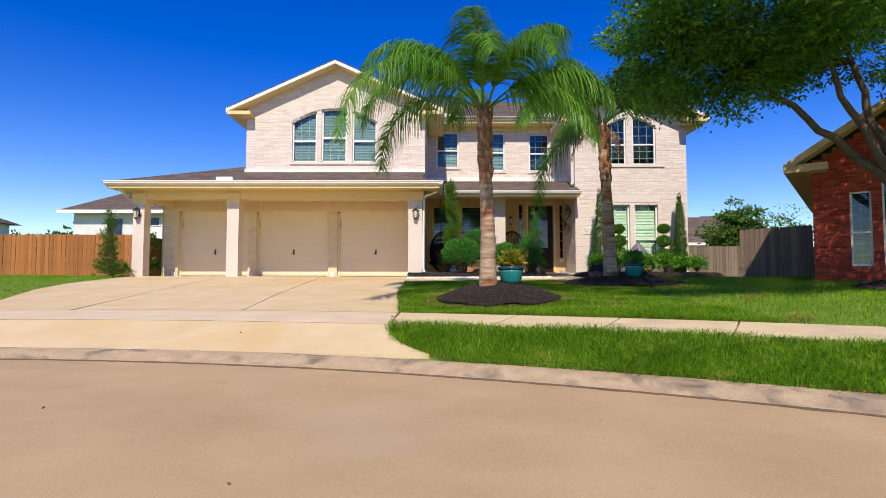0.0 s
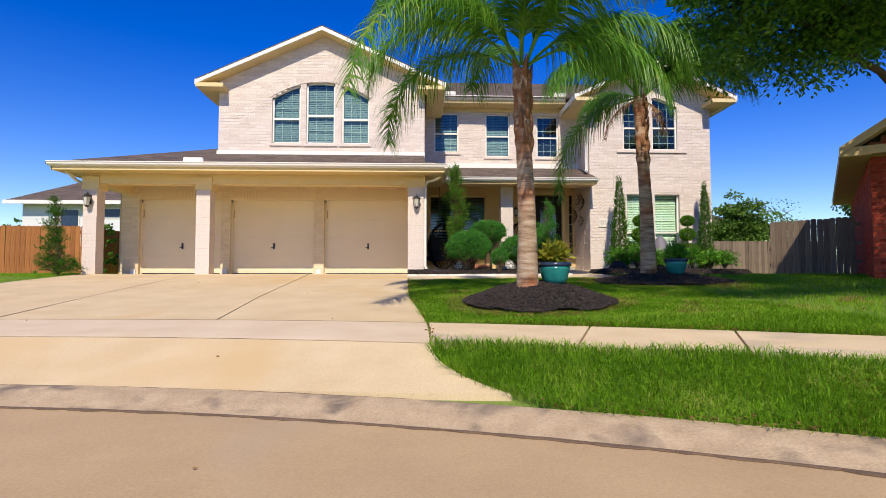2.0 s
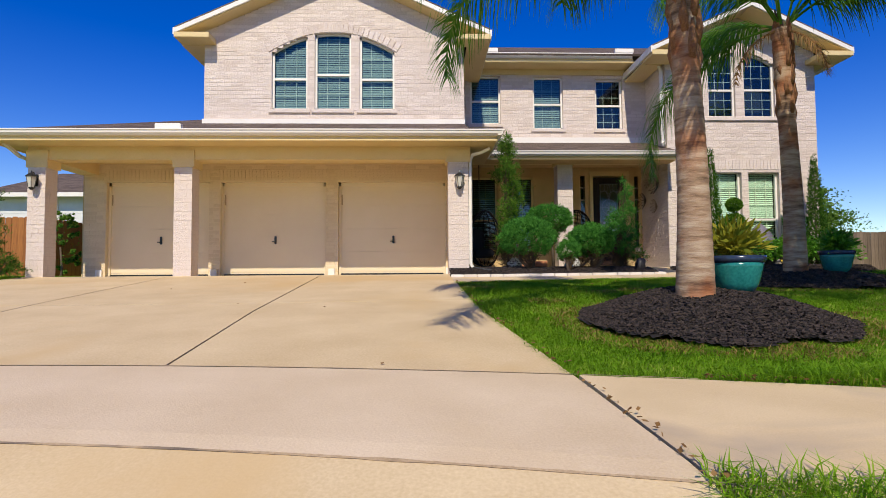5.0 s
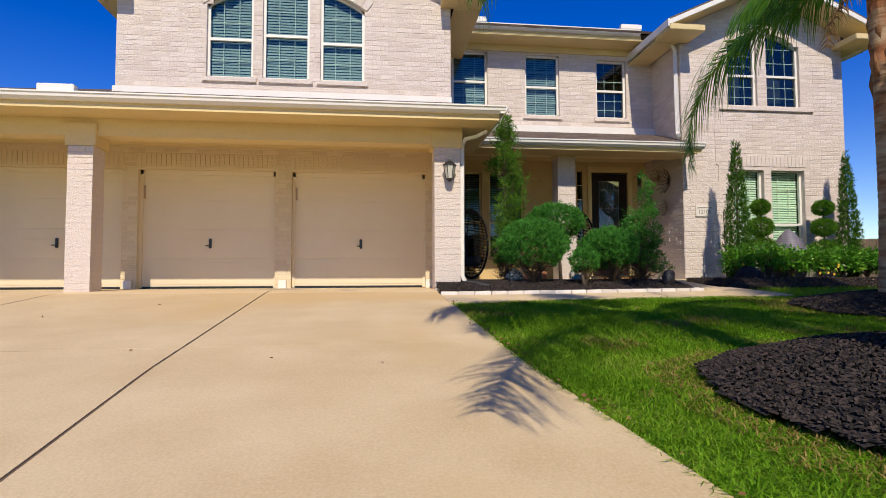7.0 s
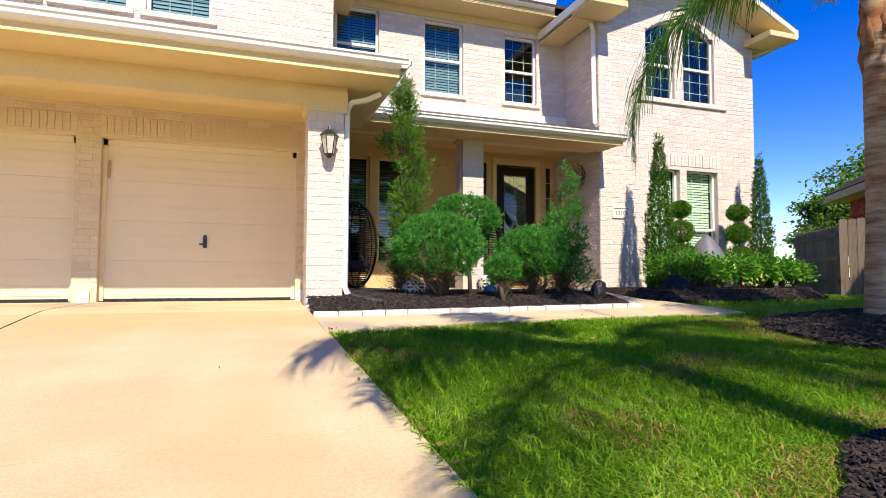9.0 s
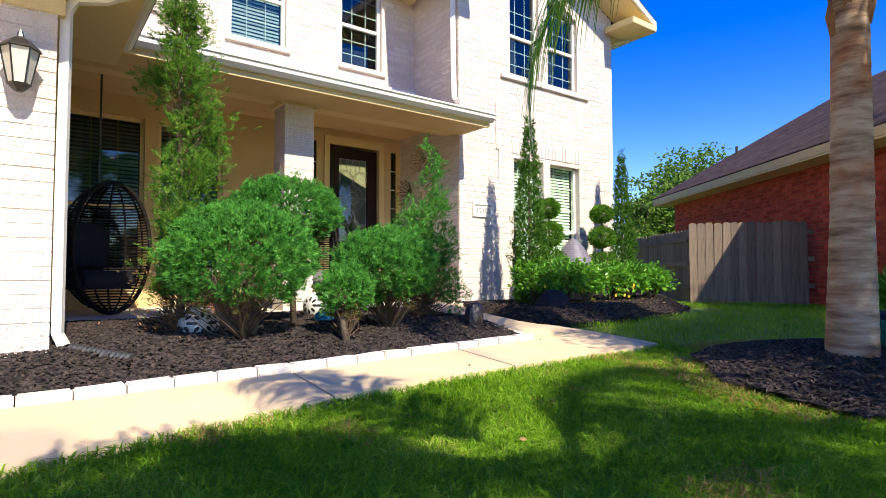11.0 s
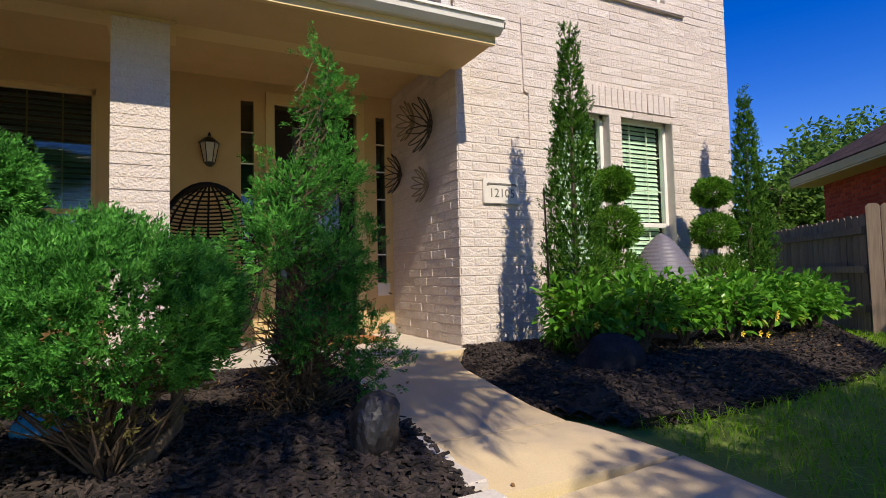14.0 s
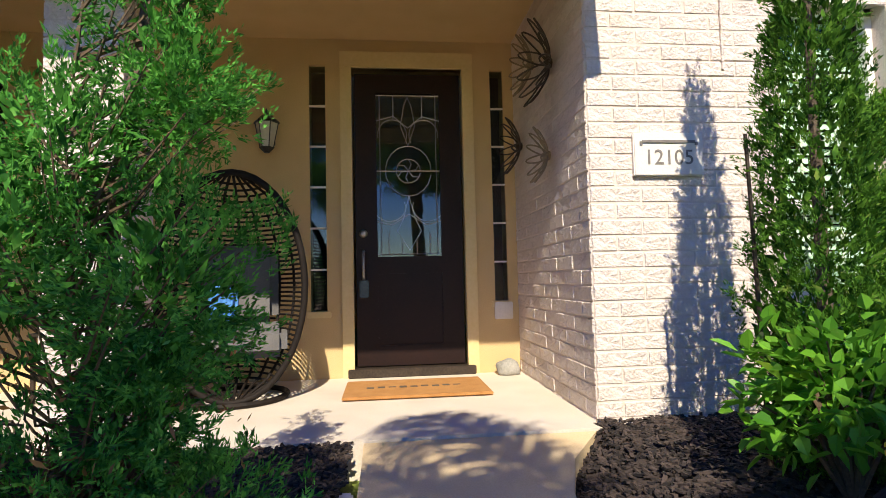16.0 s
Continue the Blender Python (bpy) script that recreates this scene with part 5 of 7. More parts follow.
def palm(label, foot, top, radius, fronds, seed, dry=()):
    """A feather palm: ringed trunk, fibrous neck, arching fronds."""
    p = thing("palm_tree", label, "palm tree", foot, group="front yard palms")
    h = Vector(top) - Vector(foot)
    b = Bag()
    path_, rad = [], []
    n = 72
    for i in range(n + 1):
        s = i / n
        path_.append((h.x * s + 0.02 * math.sin(s * 5), h.y * s, h.z * s - 0.1 * (1 - s)))
        ring = 0.0035 if i % 2 == 0 else 0.0
        rad.append(radius * (1.18 - 0.28 * min(1.0, s * 3) if s < 0.33 else (0.93 + 0.05 * math.sin(s * 7) - 0.1 * s)) + ring)
    b.tube(path_, rad, 22)
    part("trunk", b.mesh("trunk", M_PALMBARK, True), p, "ringed grey-brown trunk")
    rb = Bag()
    r = random.Random(seed)
    for i in range(26):
        s = 0.62 + 0.38 * i / 26
        a = i * 2.4
        c = Vector((h.x * s, h.y * s, h.z * s))
        o = Vector((math.cos(a), math.sin(a), 0))
        rb.tube([c + o * radius * 0.55, c + o * (radius * 0.80) + Vector((0, 0, 0.14)), c + o * (radius * (0.72 + 0.42 * s * r.random())) + Vector((0, 0, 0.34))], [0.05, 0.045, 0.010], 6)
    part("boot_fibre", rb.mesh("boot_fibre", M_PALMRED, True), p, "reddish brown fibrous old leaf bases")
    for i, (az, e0, length, bend) in enumerate(fronds):
        part("frond", frond_mesh("frond", length, e0, bend, seed + i, leaflet=0.78), p, at=Matrix.Translation(h + Vector((0.08 * math.cos(radians(az)), 0.08 * math.sin(radians(az)), 0.05))) @ Matrix.Rotation(radians(az), 4, "Z"))
    for i, (az, e0, length, bend) in enumerate(dry):
        part("dry_frond", frond_mesh("dry_frond", length, e0, bend, seed + 50 + i, 30, 0.28, M_DRYLEAF), p, "dead brown hanging frond", at=Matrix.Translation(h) @ Matrix.Rotation(radians(az), 4, "Z"))
    return p


F1 = [(-130, 30, 4.0, 126), (146, 35, 3.3, 140), (178, 50, 3.0, 140), (-160, 60, 2.9, 130), (-100, 55, 2.6, 125), (100, 55, 2.3, 115), (15, 50, 2.7, 125), (-20, 42, 2.9, 132),
      (-58, 56, 2.7, 128), (-40, 74, 2.2, 105), (-110, 76, 2.2, 100), (-35, 20, 2.5, 108), (-175, 72, 2.3, 110)]
palm("tall feather palm with arching green fronds in a mulch mound", (1.28, 10.70, land(1.28, 10.7) + 0.26), (1.22, 10.66, 4.22), 0.142, F1, 100)
F2 = [(131, 0, 3.4, 102), (-150, 38, 2.6, 110), (-32, 50, 2.6, 112), (-50, 60, 2.3, 100), (-163, 48, 2.5, 116), (-132, 62, 2.3, 100), (-18, 56, 2.3, 112),
      (-142, 74, 2.1, 85), (-70, 74, 1.8, 80), (112, 30, 1.7, 60), (-38, 35, 2.4, 105)]
palm("feather palm with drooping fronds and one dead frond", (4.52, 14.10, land(4.52, 14.1) + 0.14), (4.36, 13.97, 4.90), 0.145, F2, 200, dry=((190, -20, 1.3, 70), (-70, -30, 1.2, 60)))


# ---- shade tree ----
def broad_tree(name, label, foot, trunk_h, limbs, blobs, mat, bark, leaf=(0.10, 0.04), n_per=2600, r0=0.17, seed=1):
    t = thing(name, label, "tree", foot)
    rr = random.Random(seed)
    b = Bag()
    b.tube([(0, 0, -0.1), (0.02, 0, trunk_h * 0.4), (-0.04, 0.02, trunk_h * 0.75), (-0.1, 0, trunk_h)], [r0 * 1.35, r0, r0 * 0.9, r0 * 0.8], 12)
    for q in limbs:
        pts = [Vector((-0.1, 0, trunk_h))] + [Vector(p) for p in q]
        fine = []
        for a, c in zip(pts, pts[1:]):
            for k in range(4):
                w = a.lerp(c, k / 4)
                fine.append(w + Vector((rr.uniform(-0.05, 0.05), rr.uniform(-0.05, 0.05), rr.uniform(-0.05, 0.05))))
        fine.append(pts[-1])
        b.tube(fine, list(np.linspace(r0 * 0.6, 0.02, len(fine))), 7)
    for (c, r) in blobs:
        cv = Vector(c)
        src = min((Vector(p) for q in limbs for p in q), key=lambda v: (v - cv).length)
        for k in range(7):
            e = cv + Vector((rr.uniform(-1, 1) * r[0], rr.uniform(-1, 1) * r[1], rr.uniform(-0.7, 0.7) * r[2])) * 0.8
            b.tube([src, src.lerp(e, 0.5) + Vector((0, 0, 0.1)), e], [0.03, 0.018, 0.006], 5)
    part("trunk", b.mesh("trunk", bark, True), t)
    P, D = [], []
    for i, (c, r) in enumerate(blobs):
        k = int(n_per)
        # twig clusters inside the blob give gaps and an uneven outline
        cc = np.array(c) + unit(nrng.normal(0, 1, (44, 3))) * np.array(r) * nrng.uniform(0.2, 1.12, (44, 1))
        w = nrng.integers(0, 44, k)
        off = nrng.normal(0, 1, (k, 3)) * np.array((0.17, 0.17, 0.08)) * (max(r) / 1.1)
        P.append(cc[w] + off)
        D.append(unit(off) + np.array((0, 0, -0.25)))
    part("crown", leaves("crown", np.concatenate(P), np.concatenate(D), leaf[0], leaf[1], mat, 0.6), t)
    return t


ob_ = land(9.4, 11.1)
broad_tree("shade_tree", "spreading shade tree with small dark green leaves", (9.4, 11.1, ob_ + 0.1), 1.75,
           [[(-0.8, -0.1, 2.7), (-1.5, -0.2, 3.9), (-2.1, -0.3, 5.4)], [(-0.7, 0.2, 2.4), (-1.7, 0.3, 3.3), (-3.0, 0.3, 4.2), (-4.4, 0.2, 4.6)], [(0.3, -0.3, 3.0), (0.9, -0.6, 4.6)], [(-0.4, 0.3, 3.2), (-0.8, 0.3, 4.4), (-1.3, 0.3, 5.6)],
            [(0.6, 0.4, 2.8), (1.9, 0.6, 4.0)], [(-0.6, -0.9, 3.0), (-1.6, -2.0, 4.6), (-2.4, -2.6, 5.2)], [(0.4, -1.0, 3.0), (0.6, -2.2, 4.8), (0.4, -3.6, 5.4)], [(-0.5, -1.4, 3.4), (-1.8, -3.2, 4.3), (-3.4, -3.9, 4.5), (-4.6, -4.0, 4.6)]],
           [((-2.4, -0.9, 5.0), (1.4, 1.2, 0.9)), ((-3.8, -0.6, 5.0), (1.4, 1.1, 0.8)), ((-3.3, 0.5, 4.0), (1.3, 1.1, 0.6)), ((-4.6, 0.2, 4.2), (1.2, 1.0, 0.6)), ((-1.2, 0.1, 5.1), (1.5, 1.2, 0.7)), ((-3.2, 0.0, 4.7), (1.4, 1.1, 0.6)),
            ((0.6, -0.4, 5.2), (1.5, 1.3, 1.1)), ((1.4, 0.6, 4.4), (1.2, 1.2, 0.8)), ((-5.0, -0.5, 4.9), (1.1, 0.9, 0.6)), ((-1.6, 0.9, 4.6), (1.2, 0.9, 0.6)), ((-2.2, -0.1, 4.6), (1.4, 1.1, 0.6)), ((0.2, 0.2, 5.9), (1.5, 1.3, 0.8)),
            ((-1.4, -2.2, 5.0), (1.4, 1.2, 0.7)), ((-3.0, -2.4, 5.4), (1.4, 1.2, 0.6)), ((0.5, -2.3, 5.2), (1.4, 1.2, 0.8)), ((2.3, -0.6, 5.0), (1.2, 1.2, 0.8)), ((2.6, 0.7, 4.7), (1.1, 1.1, 0.7)), ((-4.3, -1.8, 5.4), (1.2, 1.0, 0.5)),
            # Street-side clumps above the view, added only to cast shade on the lawn.
            ((-4.9, -4.1, 4.4), (1.2, 1.1, 0.45)), ((-3.5, -4.2, 4.4), (1.2, 1.1, 0.5)), ((-2.0, -4.0, 4.5), (1.2, 1.1, 0.5)), ((-0.5, -3.8, 4.5), (1.2, 1.1, 0.6)), ((-5.2, -2.5, 4.9), (1.1, 1.0, 0.5)), ((1.2, -3.2, 4.9), (1.3, 1.2, 0.7)), ((-2.8, -3.0, 5.0), (1.3, 1.2, 0.5))],
           M_OAK, M_BARK, (0.105, 0.045), 4300, 0.19, 5)

# ---- bed planting before the porch ----
bz = 1.24
shrub("pompom_shrub", "clipped juniper ball on a crooked stem in mulch", (1.05, 16.95, bz), [((0.95, 16.88, 1.93), (0.55, 0.48, 0.38))], M_JUN, 34000, stems=[[(1.05, 16.95, bz), (1.10, 16.98, 1.45), (1.0, 16.9, 1.75)], [(1.05, 16.95, bz), (0.8, 16.9, 1.5), (0.75, 16.9, 1.8)]], group="clipped junipers")
shrub("pompom_shrub", "clipped juniper ball standing taller behind another", (1.62, 17.50, bz), [((1.52, 17.45, 2.36), (0.48, 0.42, 0.28))], M_JUN, 26000, stems=[[(1.62, 17.50, bz), (1.6, 17.5, 1.7), (1.54, 17.46, 2.2)]], group="clipped junipers")
shrub("pompom_shrub", "wide clipped juniper ball with bare twigs beneath", (2.30, 16.98, bz), [((2.26, 16.95, 1.87), (0.46, 0.42, 0.31))], M_JUN, 32000, stems=[[(2.30, 16.98, bz), (2.25, 16.95, 1.4), (2.3, 16.95, 1.6)], [(2.30, 16.98, bz), (2.5, 17.0, 1.45), (2.5, 17.0, 1.7)]], group="clipped junipers")
shrub("small_shrub", "small half-bare juniper with brown twigs", (1.72, 16.66, bz), [((1.74, 16.72, 1.66), (0.20, 0.19, 0.19))], M_JUN, 6500, stems=[[(1.70, 16.62, bz), (1.68, 16.64, 1.4), (1.74, 16.7, 1.6)]])


def tall_juniper(label, foot, lumps, mat, dry, seed, dens=36, rough=0.5):
    """A tall neglected spiral juniper: a stem with leafy lumps and dead twigs at its foot."""
    s = thing("tall_juniper", label, "juniper", foot)
    b = Bag()
    top = max(c[2] for c, r in lumps)
    tx, ty = max((c for c, r in lumps), key=lambda c: c[2])[:2]
    b.tube([(0, 0, -0.05), (0.03, 0, top * 0.3), (tx * 0.5 - 0.02, ty + 0.02, top * 0.6), (tx, ty, top)], [0.035, 0.026, 0.018, 0.008], 8)
    part("stem", b.mesh("stem", M_BARK, True), s)
    P, D = [], []
    br = Bag()
    for i, (c, r) in enumerate(lumps):
        nc = int(dens * (r[0] * r[2] / 0.06))
        cc, cd = ball_points(nc, c, (r[0] * 1.08, r[1] * 1.08, r[2]), seed + i * 3.7, 0.25, rough)
        cc = np.repeat(cc, 13, axis=0) + nrng.normal(0, 1, (nc * 13, 3)) * np.array((0.045, 0.045, 0.035))
        cd = np.repeat(cd, 13, axis=0)
        P.append(cc), D.append(cd * 0.9 + np.array((0, 0, 0.55)))
        for q in cc[::13]:
            z0_ = max(0.05, q[2] - 0.22)
            br.tube([(0, 0, z0_), (q[0] * 0.5, q[1] * 0.5, z0_ + 0.07), tuple(q)], [0.005, 0.0035, 0.0015], 4)
    part("crown", plumes("crown", np.concatenate(P), np.concatenate(D), 26, 0.056, 0.020, 0.0056, mat), s)
    inner = [ball_points(int(420 * (r[0] * r[2] / 0.06)), c, (r[0] * 0.75, r[1] * 0.75, r[2] * 0.8), seed + i, 0.3, 0.3) for i, (c, r) in enumerate(lumps) if c[2] > 0.6]
    part("inner_foliage", leaves("inner_foliage", np.concatenate([p for p, d in inner]), np.concatenate([d for p, d in inner]) + np.array((0, 0, 0.5)), 0.05, 0.016, mat, 0.5), s, "inner foliage")
    tagged(part("twig_tangle", br.mesh("twig_tangle", M_TWIG), s, "thin brown twigs"), kind="stuff")
    tw = Bag()
    rr = random.Random(seed)
    for k in range(dry):
        a = rr.uniform(0, 6.28)
        q0 = Vector((0.05 * math.cos(a), 0.05 * math.sin(a), rr.uniform(0.0, 0.5)))
        q2 = Vector((math.cos(a) * rr.uniform(0.10, 0.28), math.sin(a) * rr.uniform(0.10, 0.28), q0.z + rr.uniform(-0.05, 0.22)))
        pts_ = [q0.lerp(q2, u / 5) + Vector((rr.uniform(-1, 1), rr.uniform(-1, 1), rr.uniform(-1, 1))) * 0.022 * (u > 0) for u in range(6)]
        tw.tube(pts_, [0.006, 0.005, 0.005, 0.004, 0.003, 0.0015], 4)
    tagged(part("dead_twig_tangle", tw.mesh("dead_twig_tangle", M_TWIG), s, "dead brown twigs"), kind="stuff")
    dp = np.stack([nrng.normal(0, 0.17, 700), nrng.normal(0, 0.17, 700), nrng.uniform(0.1, 0.75, 700)], 1)
    part("dry_sprays", leaves("dry_sprays", dp, np.stack([dp[:, 0], dp[:, 1], np.full(700, 0.2)], 1), 0.03, 0.009, M_DRYLEAF), s, "dry brown sprays")
    return s


tall_juniper("tall spindly yellow-green juniper with dead lower twigs", (0.62, 17.35, bz), [((0.0, 0, 0.95), (0.24, 0.22, 0.32)), ((0.05, 0, 1.35), (0.26, 0.24, 0.26)), ((0.12, 0, 1.72), (0.24, 0.22, 0.22)), ((-0.02, 0, 2.1), (0.29, 0.26, 0.24)), ((0.0, 0, 2.45), (0.22, 0.2, 0.26)), ((0.0, 0, 2.75), (0.13, 0.12, 0.26)), ((-0.08, 0, 0.5), (0.2, 0.18, 0.2))], M_JUNY, 160, 3)
tall_juniper("tall ragged juniper with dead lower twigs by the walk", (3.05, 17.52, bz), [((-0.10, -0.06, 0.92), (0.20, 0.20, 0.24)), ((0.20, 0.0, 0.84), (0.20, 0.20, 0.28)), ((-0.02, 0.0, 1.16), (0.20, 0.20, 0.20)), ((0.20, 0.05, 1.32), (0.13, 0.14, 0.24)), ((0.16, 0.05, 1.62), (0.11, 0.11, 0.20)),
              ((0.18, 0.05, 1.86), (0.06, 0.06, 0.13)), ((0.30, -0.10, 0.36), (0.18, 0.18, 0.24)), ((0.14, -0.05, 0.62), (0.16, 0.16, 0.16)), ((0.04, -0.1, 0.46), (0.18, 0.16, 0.16))], M_JUN, 420, 9, 34, 0.25)

# ---- planting under the wing windows ----


def cypress(label, foot, height, radius, seed):
    c = thing("cypress", label, "cypress", foot, group="narrow cypresses")
    part("trunk", Bag().tube([(0, 0, -0.05), (0, 0, height * 0.8)], [0.035, 0.01], 8).mesh("trunk", M_BARK), c)
    p, d = cone_points(2100, (0, 0, 0.05), height - 0.05, radius, seed, 0.25)
    part("crown", plumes("crown", p, d + np.array((0, 0, 0.5)), 26, 0.050, 0.021, 0.0064, M_CYP, 0.65), c)
    ip, idr = cone_points(2600, (0, 0, 0.08), height - 0.2, radius * 0.80, seed, 0.2)
    part("inner_foliage", leaves("inner_foliage", ip, idr, 0.06, 0.024, M_CYP, 0.4), c, "dense inner foliage")


cypress("narrow dark green cypress against the brick wall", (5.42, 18.22, 1.28), 2.78, 0.27, 2)
cypress("narrow dark green cypress at the house corner", (8.10, 18.56, 1.28), 2.68, 0.24, 6)


def topiary(label, foot, balls):
    t = thing("ball_topiary", label, "topiary", foot, group="three-ball topiaries")
    part("stem", Bag().tube([(0, 0, -0.05), (0.01, 0, 0.8), (0, 0, balls[-1][0])], [0.022, 0.018, 0.012], 8).mesh("stem", M_BARK), t)
    for z, rx, rz in balls:
        p, d = ball_points(4200, (0, 0, z), (rx, rx, rz), z * 5, 0.75, 0.12)
        part("leaf_ball", leaves("leaf_ball", p, d, 0.035, 0.012, M_BOX, 0.4), t)
        p, d = ball_points(700, (0, 0, z), (rx * 0.82, rx * 0.82, rz * 0.82), z * 5, 0.6, 0.12)
        part("inner_foliage", leaves("inner_foliage", p, d, 0.05, 0.026, M_BOX, 0.6), t)


topiary("three-ball clipped topiary on a thin stem", (6.10, 18.48, 1.28), ((0.66, 0.29, 0.24), (1.10, 0.22, 0.20), (1.50, 0.17, 0.15)))
topiary("three-ball clipped topiary beside the corner cypress", (7.60, 18.62, 1.28), ((0.62, 0.30, 0.24), (1.12, 0.22, 0.18), (1.52, 0.19, 0.15)))


def hedge_bush(label, foot, r, seed):
    s = thing("broadleaf_bush", label, "bush", foot, group="low bushes")
    b = Bag()
    rr = random.Random(seed)
    for k in range(22):
        a = rr.uniform(0, 6.28)
        e = Vector((math.cos(a) * r[0] * rr.uniform(0.3, 0.9), math.sin(a) * r[1] * rr.uniform(0.3, 0.9), r[2] * rr.uniform(1.0, 1.8)))
        b.tube([(0, 0, -0.02), e * 0.5 + Vector((0, 0, 0.08)), e], [0.01, 0.007, 0.003], 5)
    tagged(part("twig_tangle", b.mesh("twig_tangle", M_TWIG), s), kind="stuff")
    p, d = ball_points(900, (0, 0, r[2] * 1.15), (r[0], r[1], r[2] * 0.86), seed, 0.35, 0.5)
    ok = d[:, 2] > -0.75
    p, d = p[ok], d[ok]
    part("crown", broad_leaves("crown", p, d * 0.8 + np.array((0, 0, 0.1)), 0.082, 0.045, M_BROAD, 0.6), s)


for k, (x, y, rx, rz) in enumerate(((5.25, 17.95, 0.34, 0.30), (5.75, 17.85, 0.36, 0.32), (6.30, 17.95, 0.34, 0.30), (6.85, 17.90, 0.36, 0.30), (7.40, 17.95, 0.34, 0.30), (7.95, 18.0, 0.36, 0.28), (8.45, 18.15, 0.34, 0.26))):
    hedge_bush("low bush with glossy bright green leaves", (x, y, bed_z(x, y)), (rx, 0.3, rz), k + 20)
fl = Bag()
for k in range(14):
    x, y, z = rng.uniform(5.1, 7.2), rng.uniform(17.55, 17.7), rng.uniform(1.40, 1.66)
    for j in range(5):
        a = j * 1.257
        fl.add([(x, y, z), (x + 0.022 * math.cos(a - 0.4), y - 0.008, z + 0.022 * math.sin(a - 0.4)), (x + 0.03 * math.cos(a), y - 0.012, z + 0.03 * math.sin(a)), (x + 0.022 * math.cos(a + 0.4), y - 0.008, z + 0.022 * math.sin(a + 0.4))], [(0, 1, 2, 3)])
tagged(new("yellow_flowers", fl.mesh("yellow_flowers", M_YELLOW)), "scattered small yellow flowers among the bushes", "flowers", kind="stuff")

M_EGG = surface("slate_purple_resin", (0.10, 0.09, 0.11), (0.19, 0.17, 0.20), 0.5, 5, 60, 0.2)
egg = thing("egg_sculpture", "ribbed grey-violet garden egg sculpture behind the bushes", "sculpture", (6.72, 18.52, 1.25))
prof = []
for k in range(121):
    s = k / 120
    r = 0.36 * (math.sin(math.pi * (0.10 + 0.90 * s)) ** 0.72 if s < 1 else 0) * (1.06 - 0.18 * s)
    prof.append((max(r + (0.0045 if k % 4 < 2 else 0.0), 0.004), 1.10 * s))
part("shell", Bag().lathe(prof, sides=40).mesh("shell", M_EGG, True), egg)


# ---- front door and porch things ----
M_DOOR = surface("dark_cherry_door", (0.010, 0.004, 0.003), (0.022, 0.008, 0.005), 0.5, 3, 60, 0.15, spec=0.25)
M_CAME = surface("lead_came", (0.35, 0.36, 0.34), (0.5, 0.5, 0.47), 0.35, 10, 60, 0.1, metal=0.7)
M_MAT = surface("coir_mat", (0.36, 0.16, 0.04), (0.52, 0.26, 0.08), 0.95, 12, 220, 1.0)
M_ROCK = surface("grey_rock", (0.22, 0.21, 0.18), (0.40, 0.38, 0.33), 0.9, 9, 60, 0.8)
M_PLAQUE = surface("cast_stone", (0.68, 0.62, 0.54), (0.78, 0.72, 0.64), 0.8, 8, 80, 0.3)
M_INK = surface("faded_numerals", (0.12, 0.105, 0.09), (0.24, 0.215, 0.185), 0.6, 10, 60, 0.1)
M_WICKER = surface("black_wicker", (0.008, 0.006, 0.005), (0.02, 0.014, 0.010), 0.7, 10, 90, 0.4, spec=0.2)
M_CUSHION = surface("grey_cushion", (0.10, 0.095, 0.09), (0.18, 0.17, 0.16), 0.95, 5, 120, 0.4)
M_DARKCLOTH = surface("charcoal_cushion", (0.012, 0.012, 0.014), (0.03, 0.03, 0.033), 0.95, 5, 120, 0.4)
M_BLUE = surface("blue_cloth", (0.03, 0.14, 0.45), (0.12, 0.36, 0.75), 0.8, 14, 60, 0.2)
M_BRONZE = surface("bronze_wire", (0.03, 0.022, 0.016), (0.09, 0.065, 0.045), 0.45, 10, 80, 0.2, metal=0.5)
M_LAMPGLASS = surface("frosted_lamp_glass", (0.45, 0.43, 0.36), (0.60, 0.57, 0.48), 0.25, 3, 30, 0.05)
M_TEAL = surface("teal_glaze", (0.01, 0.13, 0.12), (0.03, 0.26, 0.23), 0.15, 5, 40, 0.1, stain=(0.02, 0.09, 0.12), stain_scale=3.0)
M_RIM = surface("dark_glaze", (0.012, 0.02, 0.05), (0.03, 0.05, 0.09), 0.2, 5, 40, 0.05)
M_CERAMIC = surface("white_ceramic", (0.55, 0.54, 0.50), (0.68, 0.67, 0.62), 0.3, 6, 60, 0.1)
M_GLOBE = surface("blue_glass_globe", (0.02, 0.20, 0.40), (0.08, 0.42, 0.70), 0.1, 9, 40, 0.05)
M_FIG = surface("dark_bronze_figurine", (0.012, 0.010, 0.010), (0.04, 0.034, 0.032), 0.4, 12, 70, 0.4)
# Near-black colour stands in for the palm's shadow over the boulder.
M_BOULDER = surface("shade_darkened_stone", (0.012, 0.012, 0.016), (0.035, 0.034, 0.04), 0.9, 8, 50, 1.0, spec=0.1)
M_PIPE = surface("black_corrugated_pipe", (0.02, 0.022, 0.025), (0.05, 0.052, 0.055), 0.45, 8, 60, 0.1)

door = thing("door_1", "closed dark cherry front door with leaded glass", "door", (0, 0, 0), kind="structure")
DX0, DX1, DZ0, DZ1, DY = 3.51, 4.385, 1.43, 3.83, 20.79
leaf = Bag()
for q in ((DX0, DX0 + 0.175, DZ0, DZ1), (DX1 - 0.175, DX1, DZ0, DZ1), (DX0 + 0.175, DX1 - 0.175, DZ0, DZ0 + 0.16), (DX0 + 0.175, DX1 - 0.175, 2.17, 2.31), (DX0 + 0.175, DX1 - 0.175, 3.67, DZ1)):
    leaf.box(q[0], DY, q[2], q[1], DY + 0.045, q[3])
